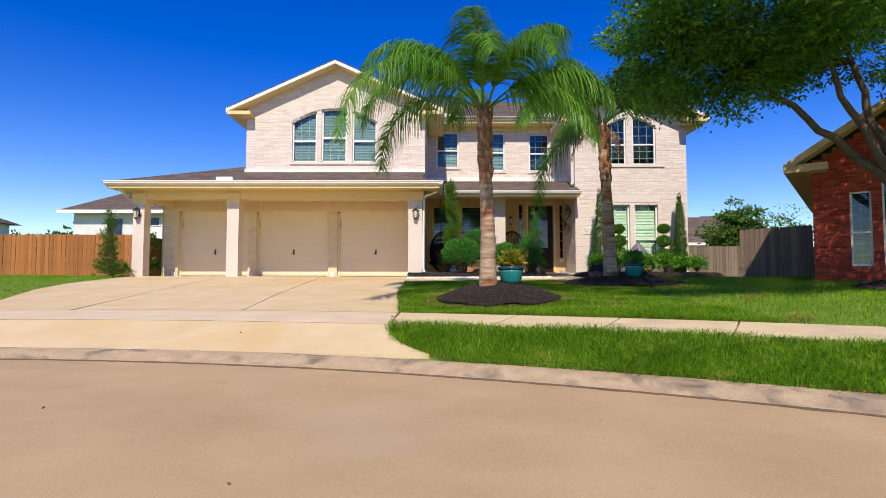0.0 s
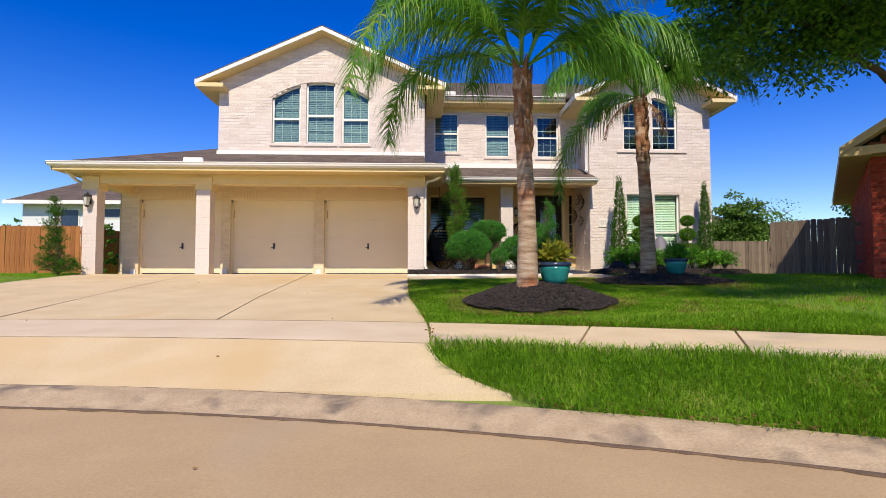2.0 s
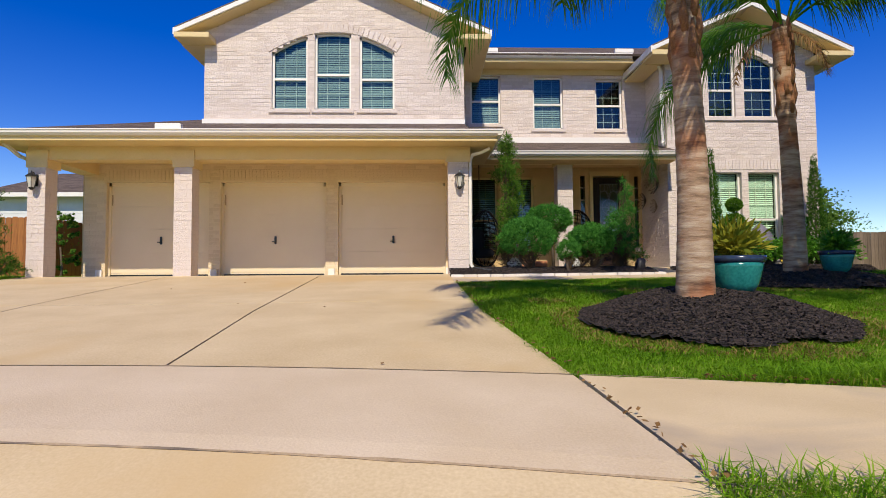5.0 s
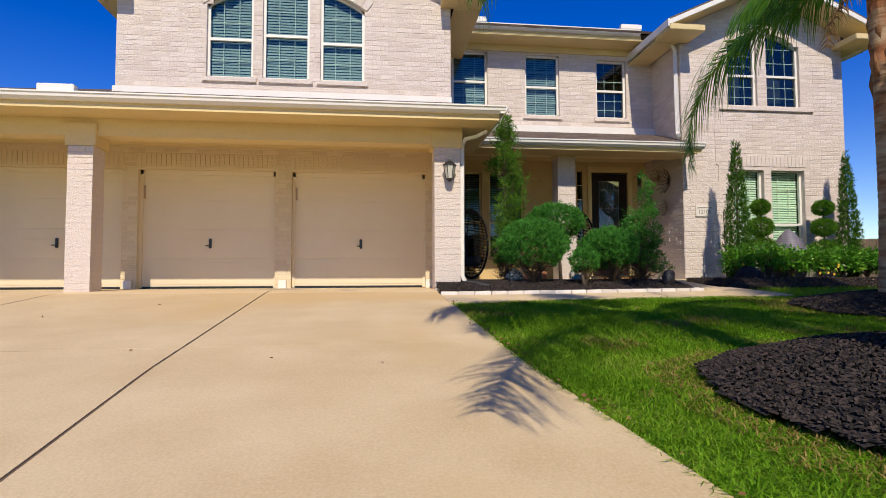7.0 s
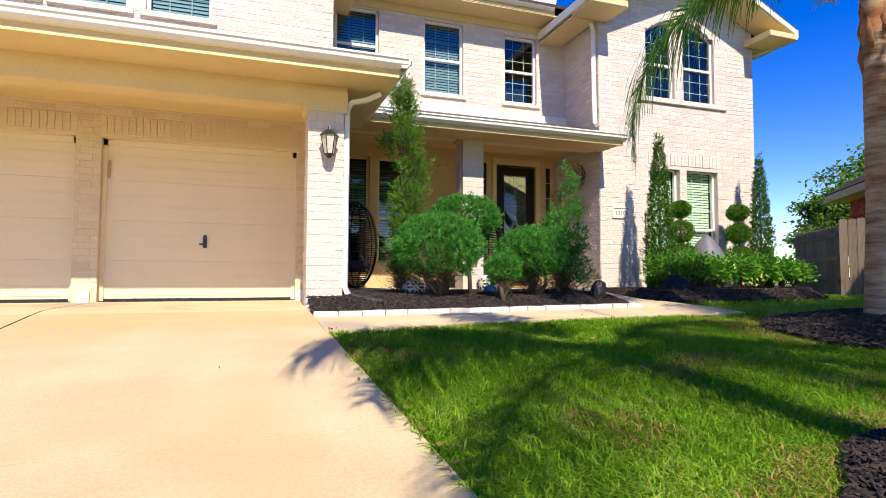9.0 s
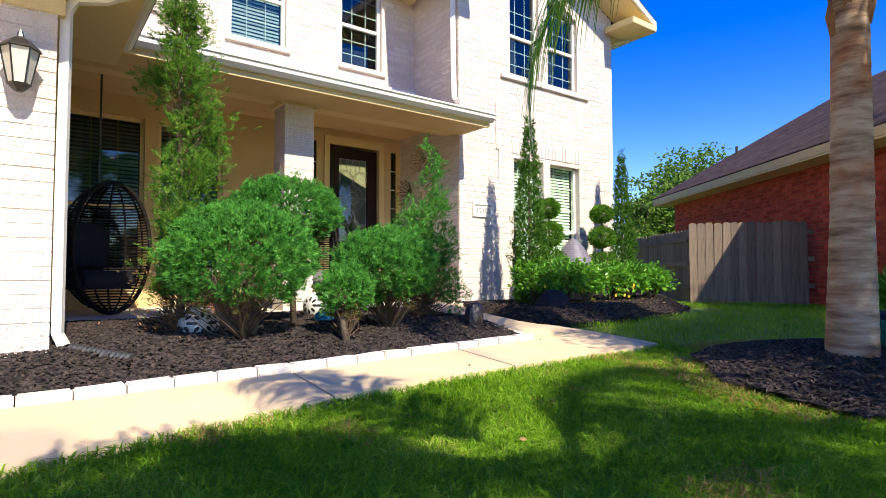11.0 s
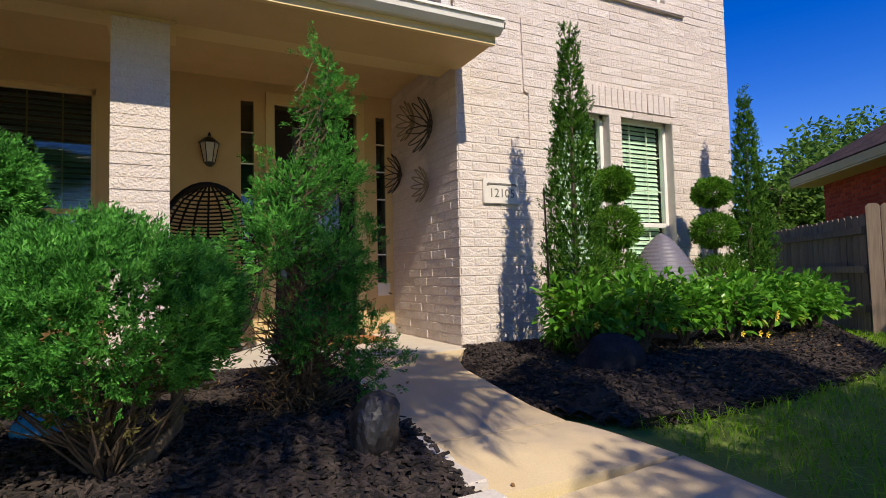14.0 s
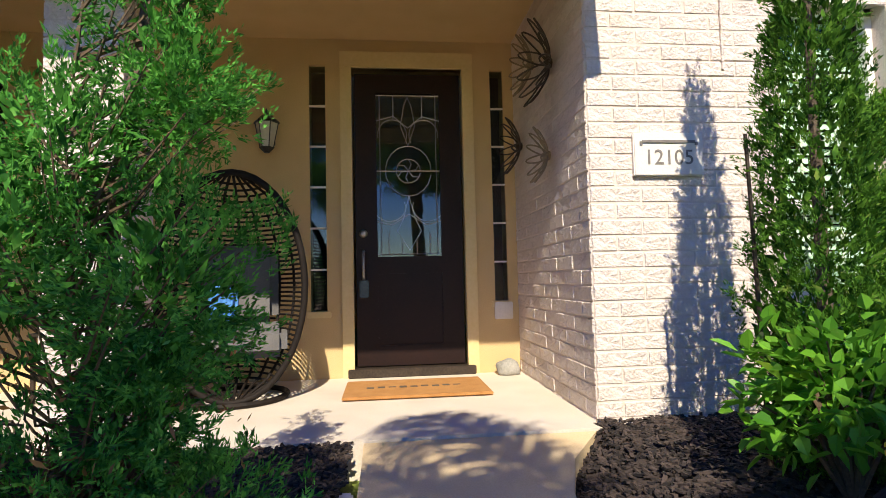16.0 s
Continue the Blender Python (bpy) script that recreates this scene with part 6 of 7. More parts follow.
leaf.box(DX0 + 0.17, DY + 0.012, DZ0 + 0.15, DX1 - 0.17, DY + 0.04, 2.18)
leaf.box(DX0 + 0.24, DY + 0.004, DZ0 + 0.23, DX1 - 0.24, DY + 0.02, 2.10)
part("door_leaf", leaf.mesh("door_leaf", M_DOOR), door, "dark cherry panelled leaf")
gp = part("pane", pane_mesh(DX0 + 0.17, DY + 0.018, 2.30, DX1 - 0.17, DY + 0.026, 3.68, M_GLASS), door, "bevelled leaded glass")
gp.visible_shadow = False
cx, cz = (DX0 + DX1) / 2, 3.02
gx0, gx1 = DX0 + 0.175, DX1 - 0.175


def came(points, closed=False, r=0.0045):
    return Bag().tube([(x, DY + 0.014, z) for x, z in points], r, 5, closed).mesh("came", M_CAME)


def arc_pts(x, z, rx, rz, a0, a1, n=18):
    return [(x + rx * math.cos(radians(a0 + (a1 - a0) * k / n)), z + rz * math.sin(radians(a0 + (a1 - a0) * k / n))) for k in range(n + 1)]


patterns = [arc_pts(cx, cz, 0.10, 0.10, 0, 350), arc_pts(cx, cz, 0.19, 0.21, 0, 350)]
patterns += [[(gx0 + d, 2.32), (gx0 + d, 3.66)] for d in (0.03,)] + [[(gx1 - d, 2.32), (gx1 - d, 3.66)] for d in (0.03,)]
patterns += [[(gx0, 2.33), (gx1, 2.33)], [(gx0, 3.655), (gx1, 3.655)], [(gx0, cz), (gx1, cz)]]
for sg in (-1, 1):
    patterns += [arc_pts(cx + sg * 0.13, cz + 0.30, 0.12, 0.13, 90 - sg * 100, 90 + sg * 120), arc_pts(cx + sg * 0.16, cz - 0.30, 0.13, 0.12, -90 + sg * 110, -90 - sg * 110),
                 [(cx, cz + 0.21), (cx + sg * 0.06, cz + 0.38), (cx + sg * 0.03, cz + 0.55), (cx, cz + 0.62)], [(cx, cz - 0.21), (cx + sg * 0.05, cz - 0.4), (cx + sg * 0.10, cz - 0.5), (cx, cz - 0.66)],
                 [(gx0 if sg < 0 else gx1, cz + 0.42), (cx + sg * 0.12, cz + 0.46), (cx, cz + 0.36)], [(gx0 if sg < 0 else gx1, cz - 0.42), (cx + sg * 0.14, cz - 0.45), (cx, cz - 0.36)],
                 [(cx + sg * 0.17, 2.33), (cx + sg * 0.17, 2.50)], [(cx + sg * 0.12, 3.655), (cx + sg * 0.12, 3.46)], [(cx + sg * 0.06, 2.33), (cx + sg * 0.06, 2.44)]]
for k in range(6):
    a = radians(60 * k + 30)
    patterns.append([(cx, cz), (cx + 0.06 * math.cos(a - 0.4), cz + 0.06 * math.sin(a - 0.4)), (cx + 0.1 * math.cos(a), cz + 0.1 * math.sin(a))])
for p in patterns:
    part("came", came(p), gp)
hb = part("handle_set", Bag().lathe([(0.03, 0), (0.034, 0.01), (0.02, 0.03), (0.006, 0.032)], sides=14).mesh("handle_set", M_CAME, True), door, "brushed metal deadbolt and grip", at=Matrix.Translation((DX0 + 0.06, DY - 0.001, 2.50)) @ Matrix.Rotation(radians(90), 4, "X"))
part("grip", Bag().tube([(DX0 + 0.06, DY - 0.01, 2.36), (DX0 + 0.06, DY - 0.06, 2.33), (DX0 + 0.06, DY - 0.06, 2.16), (DX0 + 0.06, DY - 0.01, 2.12)], 0.011, 8).mesh("grip", M_CAME, True), door)
part("lock_box", box_mesh("lock_box", DX0 + 0.025, DY - 0.06, 1.98, DX0 + 0.10, DY - 0.02, 2.12, M_RIM, 0.008), door, "small dark lock box on the handle")
cas = Bag()
cas.box(3.40, YD - 0.03, FLOOR1, 3.49, YD + 0.06, 3.99).box(4.40, YD - 0.03, FLOOR1, 4.49, YD + 0.06, 3.99).box(3.40, YD - 0.034, 3.86, 4.49, YD + 0.06, 3.99)
part("casing", cas.mesh("casing", M_TRIM), door, "cream door casing")
part("threshold", box_mesh("threshold", 3.44, YD - 0.06, FLOOR1, 4.46, YD + 0.1, DZ0 - 0.01, M_BRONZE, 0.006), door, "dark metal threshold")
for nm, xa, xb, za, zb in (("window_6", 3.15, 3.28, 1.88, 3.88), ("window_6", 4.64, 4.75, 1.93, 3.86)):
    sw = thing(nm, "narrow sidelight with six small dark panes", "window", kind="structure")
    # Dark backing stands in for the unlit hall behind the sidelight.
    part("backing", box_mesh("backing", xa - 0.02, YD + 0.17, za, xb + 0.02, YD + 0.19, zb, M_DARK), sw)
    g_ = part("pane", pane_mesh(xa, YD + 0.03, za, xb, YD + 0.036, zb, M_GLASS), sw)
    g_.visible_shadow = False
    for k in range(1, 6):
        z = za + (zb - za) * k / 6
        part("muntin", box_mesh("muntin", xa, YD + 0.012, z - 0.007, xb, YD + 0.029, z + 0.007, M_WHITE), sw)
    part("sill", box_mesh("sill", xa - 0.03, YD - 0.02, za - 0.05, xb + 0.03, YD + 0.02, za - 0.002, M_TRIM, 0.005), sw)
tagged(part("outlet_cover", box_mesh("outlet_cover", 4.63, YD - 0.03, 1.78, 4.78, YD - 0.001, 1.92, M_PLAQUE, 0.006)), "small cream cover under the sidelight", "wall plate")

mat_ = thing("door_mat", "worn brown coir door mat with faded lettering", "door mat", (3.94, 20.14, FLOOR1 + 0.006))
part("mat_top", box_mesh("mat_top", -0.49, -0.29, 0, 0.49, 0.29, 0.022, M_MAT, 0.006), mat_)
for k in range(9):
    part("worn_mark", box_mesh("worn_mark", -0.34 + 0.075 * k, -0.03 + 0.012 * (k % 3), 0.0215, -0.34 + 0.075 * k + 0.05, 0.02 + 0.012 * (k % 2), 0.024, M_BARK), mat_)


def stone(name, label, at, r, mat, seed):
    bm = bmesh.new()
    bmesh.ops.create_icosphere(bm, subdivisions=3, radius=1.0)
    for v in bm.verts:
        k = 1 + 0.22 * noise.noise((v.co.x * 1.4 + seed, v.co.y * 1.4, v.co.z * 1.4))
        v.co = Vector((v.co.x * r[0] * k, v.co.y * r[1] * k, max(v.co.z * r[2] * k, -r[2] * 0.55)))
    me = bpy.data.meshes.new(name)
    bm.to_mesh(me)
    bm.free()
    me.materials.append(mat)
    me.polygons.foreach_set("use_smooth", [True] * len(me.polygons))
    ob = thing(name, label, "stone", at, data=me)
    return ob


stone("rock", "smooth grey rock in the porch corner", (4.70, 20.62, FLOOR1 + 0.045), (0.10, 0.08, 0.08), M_ROCK, 3)
stone("boulder", "boulder half sunk in the mulch, shade darkened into its colour", (5.10, 17.52, bed_z(5.10, 17.52) + 0.05), (0.23, 0.18, 0.17), M_BOULDER, 8)

plq = thing("number_plaque", "cast stone house number plaque on the brick wall", "sign", (5.28, YW - 0.016, 2.765))
part("plate", box_mesh("plate", -0.20, -0.015, -0.118, 0.20, 0.02, 0.118, M_PLAQUE, 0.006), plq)
part("hood_line", Bag().box(-0.15, -0.022, 0.062, 0.15, -0.014, 0.076).box(-0.165, -0.022, 0.05, -0.15, -0.014, 0.068).box(0.15, -0.022, 0.05, 0.165, -0.014, 0.068).mesh("hood_line", M_INK), plq)
cur = bpy.data.curves.new("numerals", "FONT")
cur.body, cur.size, cur.align_x, cur.align_y, cur.extrude = "12105", 0.115, "CENTER", "CENTER", 0.002
tob = new("numerals_curve", cur)
bpy.context.view_layer.update()
nm_ = bpy.data.meshes.new_from_object(tob.evaluated_get(bpy.context.evaluated_depsgraph_get()))
bpy.data.objects.remove(tob)
nm_.materials.clear()
nm_.materials.append(M_INK)
part("numerals", nm_, plq, "dark house numerals", at=pose(0, -0.0165, -0.02, 90, 0, 0))


def wire_flower(label, y, z, r, seed, mat=None):
    mat = mat or M_BRONZE
    f = thing("wall_flower", label, "wall art", (WX0 - 0.03, y, z), group="wall flowers")
    part("centre", Bag().lathe([(0.03, 0), (0.035, 0.02), (0.012, 0.05)], sides=12).mesh("centre", mat, True), f, at=Matrix.Rotation(radians(-90), 4, "Y"))
    for k in range(11):
        a = 2 * math.pi * k / 11
        pts = []
        for j in range(16):
            u = j / 16 * 2 * math.pi
            rad = r * (0.55 - 0.45 * math.cos(u))
            sd = 0.13 * r * math.sin(u)
            out = 0.02 + 0.5 * rad * rad / r
            pts.append((-out, rad * math.cos(a) - sd * math.sin(a), rad * math.sin(a) + sd * math.cos(a)))
        part("petal", Bag().tube(pts, 0.006, 5, True).mesh("petal", mat), f)


wire_flower("large dark wire flower hung on the porch wall", 19.60, 3.47, 0.27, 1)
wire_flower("dark wire flower hung lower on the porch wall", 20.40, 3.13, 0.22, 2)
M_OLDWIRE = surface("weathered_wire", (0.20, 0.15, 0.09), (0.34, 0.26, 0.16), 0.8, 12, 80, 0.3)
wire_flower("small weathered wire flower on the porch wall", 19.70, 2.90, 0.18, 3, M_OLDWIRE)
wire_flower("weathered tan wire flower high on the porch wall", 20.02, 3.62, 0.21, 4, M_OLDWIRE)


def lantern(label, at, s=1.0):
    """A carriage lantern on a wall that faces the street."""
    l_ = thing("wall_lantern", label, "lantern", at, group="wall lanterns")
    part("back_plate", box_mesh("back_plate", -0.05 * s, 0.0, -0.10 * s, 0.05 * s, 0.02, 0.14 * s, M_BLACK, 0.006), l_)
    part("arm", Bag().tube([(0, 0.01, 0.10 * s), (0, -0.06 * s, 0.17 * s), (0, -0.11 * s, 0.14 * s)], 0.012 * s, 8).mesh("arm", M_BLACK, True), l_)
    part("roof_cap", Bag().lathe([(0.115 * s, 0.07 * s), (0.10 * s, 0.09 * s), (0.055 * s, 0.13 * s), (0.02 * s, 0.15 * s), (0.016 * s, 0.17 * s), (0.005 * s, 0.20 * s)], (0, -0.11 * s, 0), 6).mesh("roof_cap", M_BLACK), l_)
    part("glass_body", Bag().lathe([(0.055 * s, -0.14 * s), (0.095 * s, 0.069 * s)], (0, -0.11 * s, 0), 6).mesh("glass_body", M_LAMPGLASS), l_, "frosted glass body")
    for k in range(6):
        a = 2 * math.pi * k / 6
        part("glazing_bar", Bag().tube([(0.057 * s * math.cos(a), -0.11 * s + 0.057 * s * math.sin(a), -0.14 * s), (0.098 * s * math.cos(a), -0.11 * s + 0.098 * s * math.sin(a), 0.07 * s)], 0.005 * s, 5).mesh("glazing_bar", M_BLACK), l_)
    part("base", Bag().lathe([(0.02 * s, -0.19 * s), (0.045 * s, -0.165 * s), (0.066 * s, -0.142 * s), (0.03 * s, -0.138 * s)], (0, -0.11 * s, 0), 6).mesh("base", M_BLACK), l_)


lantern("black carriage lantern with frosted glass on a brick pillar", (-0.405, 16.88, 3.08), 0.98)
lantern("black carriage lantern with frosted glass on a brick pillar", (-8.70, 16.88, 3.08), 0.98)
lantern("small dark lantern beside the front door", (2.84, YD - 0.02, 3.30), 0.9)


def egg_chair(label, at, turn, w, h, hung, cloth):
    """A wicker egg chair: an oval hood of canes round a cushion."""
    c = thing("egg_chair", label, "chair", at, group="egg chairs")
    c.rotation_euler = (0, 0, radians(turn))
    rim = [(w * math.cos(a), -0.28, h * 0.52 + h * 0.5 * math.sin(a)) for a in np.linspace(0, 2 * math.pi, 40, endpoint=False)]
    part("rim", Bag().tube(rim, 0.022, 8, True).mesh("rim", M_WICKER, True), c)
    for k in range(44):
        s = -0.95 + 1.90 * k / 43
        z = h * 0.52 + h * 0.5 * s
        ww = w * math.sqrt(1 - s * s)
        dd = 0.55 * math.sqrt(1 - s * s)
        pts = [(ww * math.cos(a), -0.28 + dd * math.sin(a) * 1.3, z) for a in np.linspace(0, math.pi, 15)]
        part("cane", Bag().tube(pts, 0.008, 5).mesh("cane", M_WICKER), c)
    for k in range(9):
        a = math.pi * (k + 0.5) / 9
        pts = [(w * math.cos(a) * math.sqrt(max(0, 1 - s * s)), -0.28 + 0.715 * math.sin(a) * math.sqrt(max(0, 1 - s * s)), h * 0.52 + h * 0.5 * s) for s in np.linspace(-0.99, 0.99, 15)]
        part("upright", Bag().tube(pts, 0.010, 5).mesh("upright", M_WICKER), c)
    part("cushion", box_mesh("cushion", -w * 0.75, -0.25, h * 0.20, w * 0.75, 0.28, h * 0.34, cloth, 0.05), c, "seat cushion")
    part("back_cushion", box_mesh("back_cushion", -w * 0.62, 0.16, h * 0.33, w * 0.62, 0.32, h * 0.72, cloth, 0.06), c)
    if hung:
        part("chain", Bag().tube([(0, 0, h * 1.0), (0, 0, hung)], 0.012, 6).mesh("chain", M_BLACK), c, "black hanging chain")
    else:
        part("foot_ring", Bag().tube([(0.33 * math.cos(a), 0.33 * math.sin(a), 0.02) for a in np.linspace(0, 2 * math.pi, 24, endpoint=False)], 0.02, 6, True).mesh("foot_ring", M_WICKER), c)
    return c


egg_chair("black wicker egg chair with dark cushions hung from the porch ceiling", (0.28, 19.75, FLOOR1), 25, 0.42, 1.40, 2.75, M_DARKCLOTH)
egg_chair("black wicker egg chair with grey cushion beside the door", (2.74, 20.10, FLOOR1), 10, 0.44, 1.44, 0, M_CUSHION)
tagged(part("throw_cushion", box_mesh("throw_cushion", -0.09, -0.05, -0.13, 0.09, 0.05, 0.13, M_BLUE, 0.03), at=pose(2.70, 19.95, FLOOR1 + 0.62, 12, 6, 8)), "bright blue patterned cushion on the wicker chair", "cushion")
sidetab = thing("planter_box", "terracotta trough planter on the porch edge", "planter", (1.50, 19.0, FLOOR1))
part("trough", Bag().box(-0.30, -0.1, 0, 0.30, 0.1, 0.02).box(-0.30, -0.1, 0.02, 0.30, -0.08, 0.16).box(-0.30, 0.08, 0.02, 0.30, 0.1, 0.16).box(-0.30, -0.08, 0.02, -0.28, 0.08, 0.16).box(0.28, -0.08, 0.02, 0.30, 0.08, 0.16).mesh("trough", surface("terracotta", (0.40, 0.15, 0.07), (0.52, 0.22, 0.11), 0.8, 8, 60, 0.4)), sidetab)

# ---- garden ornaments ----


def flower_ball(label, at, r):
    """A pale ceramic ball; flowers of black petal patches stand in for its shaded holes."""
    b_ = thing("ceramic_ball", label, "garden ball", at, group="pierced balls")
    part("shell", Bag().lathe([(r * math.sin(math.pi * (0.06 + 0.88 * k / 18)), -r * math.cos(math.pi * (0.06 + 0.88 * k / 18))) for k in range(19)], sides=28).mesh("shell", M_CERAMIC, True), b_)
    for az in (-90, -30, -150, 30):
        m = Matrix.Rotation(radians(az), 4, "Z") @ Matrix.Rotation(radians(-10), 4, "Y")
        for k in range(8):
            a = 2 * math.pi * k / 8
            pts = []
            for j in range(8):
                u = 2 * math.pi * j / 8
                y_, z_ = r * (0.40 + 0.16 * math.cos(u)), r * 0.085 * math.sin(u)
                yy_, zz_ = y_ * math.cos(a) - z_ * math.sin(a), y_ * math.sin(a) + z_ * math.cos(a)
                pts.append((math.sqrt(max(r * r - yy_ * yy_ - zz_ * zz_, 0)) + 0.0025, yy_, zz_))
            part("dark_petal_patch", mesh("dark_petal_patch", pts, [tuple(range(8))], M_BLACK), b_, at=m)


flower_ball("pierced white ceramic ball in the mulch", (0.76, 17.35, bz + 0.15), 0.16)
flower_ball("pierced white ceramic ball beside the porch pillar", (2.27, 18.42, bz + 0.18), 0.17)
glb = thing("gazing_globe", "blue glass gazing globe on the mulch", "garden globe", (1.97, 17.62, bz + 0.11))
part("globe", Bag().lathe([(0.10 * math.sin(math.pi * (0.04 + 0.92 * k / 14)), -0.10 * math.cos(math.pi * (0.04 + 0.92 * k / 14))) for k in range(15)], sides=24).mesh("globe", M_GLOBE, True), glb)
fb = bmesh.new()
bmesh.ops.create_icosphere(fb, subdivisions=4, radius=1.0)
for v in fb.verts:
    x, y, z = v.co
    k = 1 + 0.08 * noise.noise((x * 3, y * 3, z * 3)) + 0.06 * noise.noise((x * 8, y * 8, z * 8))
    head = 0.35 * math.exp(-((x - 0.55) ** 2 + (z - 0.75) ** 2) * 6)
    v.co = Vector((x * 0.10 * k + head * 0.10, y * 0.085 * k, (z * (0.16 + 0.02 * head)) * k))
    if v.co.z < -0.11:
        v.co.z = -0.13
fme = bpy.data.meshes.new("figurine")
fb.to_mesh(fme)
fb.free()
fme.materials.append(M_FIG)
thing("figurine", "dark bronze squat animal figurine at the bed corner", "figurine", (3.22, 16.86, bz - 0.02 + 0.13), data=fme)


def pot(label, at, r, h, plant):
    p = thing("glazed_pot", label, "plant pot", at, group="glazed pots")
    part("vessel", Bag().lathe([(r * 0.62, 0), (r * 0.80, h * 0.25), (r * 0.96, h * 0.7), (r * 0.98, h * 0.82), (r * 0.88, h * 0.82), (r * 0.8, h * 0.75)], sides=32).mesh("vessel", M_TEAL, True), p)
    part("rim", Bag().lathe([(r * 0.97, h * 0.80), (r * 1.06, h * 0.86), (r * 1.06, h), (r * 0.92, h), (r * 0.90, h * 0.82)], sides=32).mesh("rim", M_RIM, True), p, "dark glazed rim")
    part("soil", Bag().lathe([(0.01, h * 0.8), (r * 0.92, h * 0.81), (r * 0.92, h * 0.88), (0.01, h * 0.9)], sides=20).mesh("soil", M_MULCH), p)
    if plant:
        pts, d = ball_points(700, (0, 0, h + 0.12), (r * 0.9, r * 0.9, 0.16), 4.0, 0.2, 0.4)
        part("plant", leaves("plant", pts, d + np.array((0, 0, 0.6)), 0.11, 0.035, plant, 0.5), p)


M_CROTON = leafy("yellow_green_leaves", (0.10, 0.16, 0.02), (0.38, 0.34, 0.03), (0.60, 0.40, 0.03), glow=0.3)
pot("teal glazed pot with yellow-green plants by the palm", (1.72, 10.82, bed_z(1.72, 10.82) - 0.02), 0.235, 0.33, M_CROTON)
pot("teal glazed pot with leafy plants in shade", (5.03, 13.92, bed_z(5.03, 13.92) - 0.02), 0.225, 0.33, M_BROAD)

# ---- pipes on the house ----


def downspout(label, pts, r=0.042):
    d = thing("downspout", label, "downspout", kind="structure")
    bag_ = Bag().tube(pts, r, 4)
    part("pipe", bag_.mesh("pipe", M_WHITE if r > 0.035 else M_TRIM), d)


downspout("white downspout from the garage eave down the pillar", [(0.22, 16.9, 3.74), (0.05, 16.95, 3.66), (-0.12, 16.97, 3.62), (-0.17, 16.97, 3.52), (-0.175, 16.97, 2.4), (-0.175, 16.97, 1.42), (-0.14, 16.95, 1.34)], 0.04)
downspout("white downspout from the upper eave to the porch roof", [(4.45, 19.70, 6.55), (4.70, 19.2, 6.40), (4.76, 19.16, 6.2), (4.76, 19.14, 5.0), (4.76, 19.12, 4.42), (4.70, 18.98, 4.33)], 0.05)
downspout("white downspout elbow at the house corner", [(9.0, 18.9, 6.42), (8.95, 19.05, 6.3), (8.70, 19.5, 6.2), (8.68, 19.5, 1.2)], 0.05)
downspout("white downspout at the far garage pillar", [(-9.2, 16.7, 3.8), (-9.1, 17.0, 3.6), (-8.95, 17.3, 3.5), (-8.92, 17.3, 1.3)], 0.04)
dp = thing("drain_pipe", "black corrugated drain pipe end in the mulch", "drain pipe", (-0.10, 16.93, bz + 0.06))
part("hose", Bag().tube([(0.012 * k, -0.012 * k, -0.0022 * k) for k in range(26)], [0.048 if k % 2 else 0.055 for k in range(26)], 14).mesh("hose", M_PIPE), dp)
for x, y, z in ((-5.9, 16.33, 3.96), (0.55, 19.72, 6.86), (4.05, 19.72, 6.86)):
    tagged(part("gutter_guard", box_mesh("gutter_guard", -0.24, -0.06, 0, 0.24, 0.05, 0.11, M_WHITE, 0.01), at=Matrix.Translation((x, y, z))), "small white splash guard on the gutter", "gutter guard", kind="structure")
for x in (-8.45, -6.62, -5.9, -3.235, -0.55):
    tagged(part("jamb_base", box_mesh("jamb_base", x - 0.07, 18.60, 1.16, x + 0.07, 18.655, 1.36, M_WHITE, 0.008)), "white base block at the garage door jamb", "base block", kind="structure")

# ---- fences ----


def fence(name, label, a, b, z0, z1, mat, board=0.14, gap=0.006, rails=True):
    """Dog-eared boards between two points; z0 and z1 may fall along the run."""
    f = thing(name, label, "fence", (a[0], a[1], 0))
    d = Vector((b[0] - a[0], b[1] - a[1], 0))
    n = max(1, int(d.length / (board + gap)))
    u = d.normalized()
    ang = math.degrees(math.atan2(u.y, u.x))
    rr = random.Random(int(a[0] * 10))
    h = z1 - z0
    c = 0.03
    prof = [(-board / 2, 0), (board / 2, 0), (board / 2, h - c), (board / 2 - c, h), (-board / 2 + c, h), (-board / 2, h - c)]
    v = [(x, y, z) for y in (-0.009, 0.009) for x, z in prof]
    fc = [tuple(range(6)), tuple(reversed(range(6, 12)))] + [(i, 6 + i, 6 + (i + 1) % 6, (i + 1) % 6) for i in range(6)]
    bmesh_ = mesh("board", v, fc, mat)
    for k in range(n):
        p = u * ((k + 0.5) * (board + gap))
        part("board", bmesh_, f, at=Matrix.Translation((p.x, p.y, z0 + rr.uniform(-0.012, 0.012))) @ Matrix.Rotation(radians(ang), 4, "Z") @ Matrix.Rotation(radians(rr.uniform(-0.5, 0.5)), 4, "Y"))
    for zr in (0.25, 0.55, 0.85):
        part("rail", box_mesh("rail", 0, 0.012, z0 + h * zr, d.length, 0.05, z0 + h * zr + 0.085, mat), f, at=Matrix.Rotation(radians(ang), 4, "Z"))
    return f


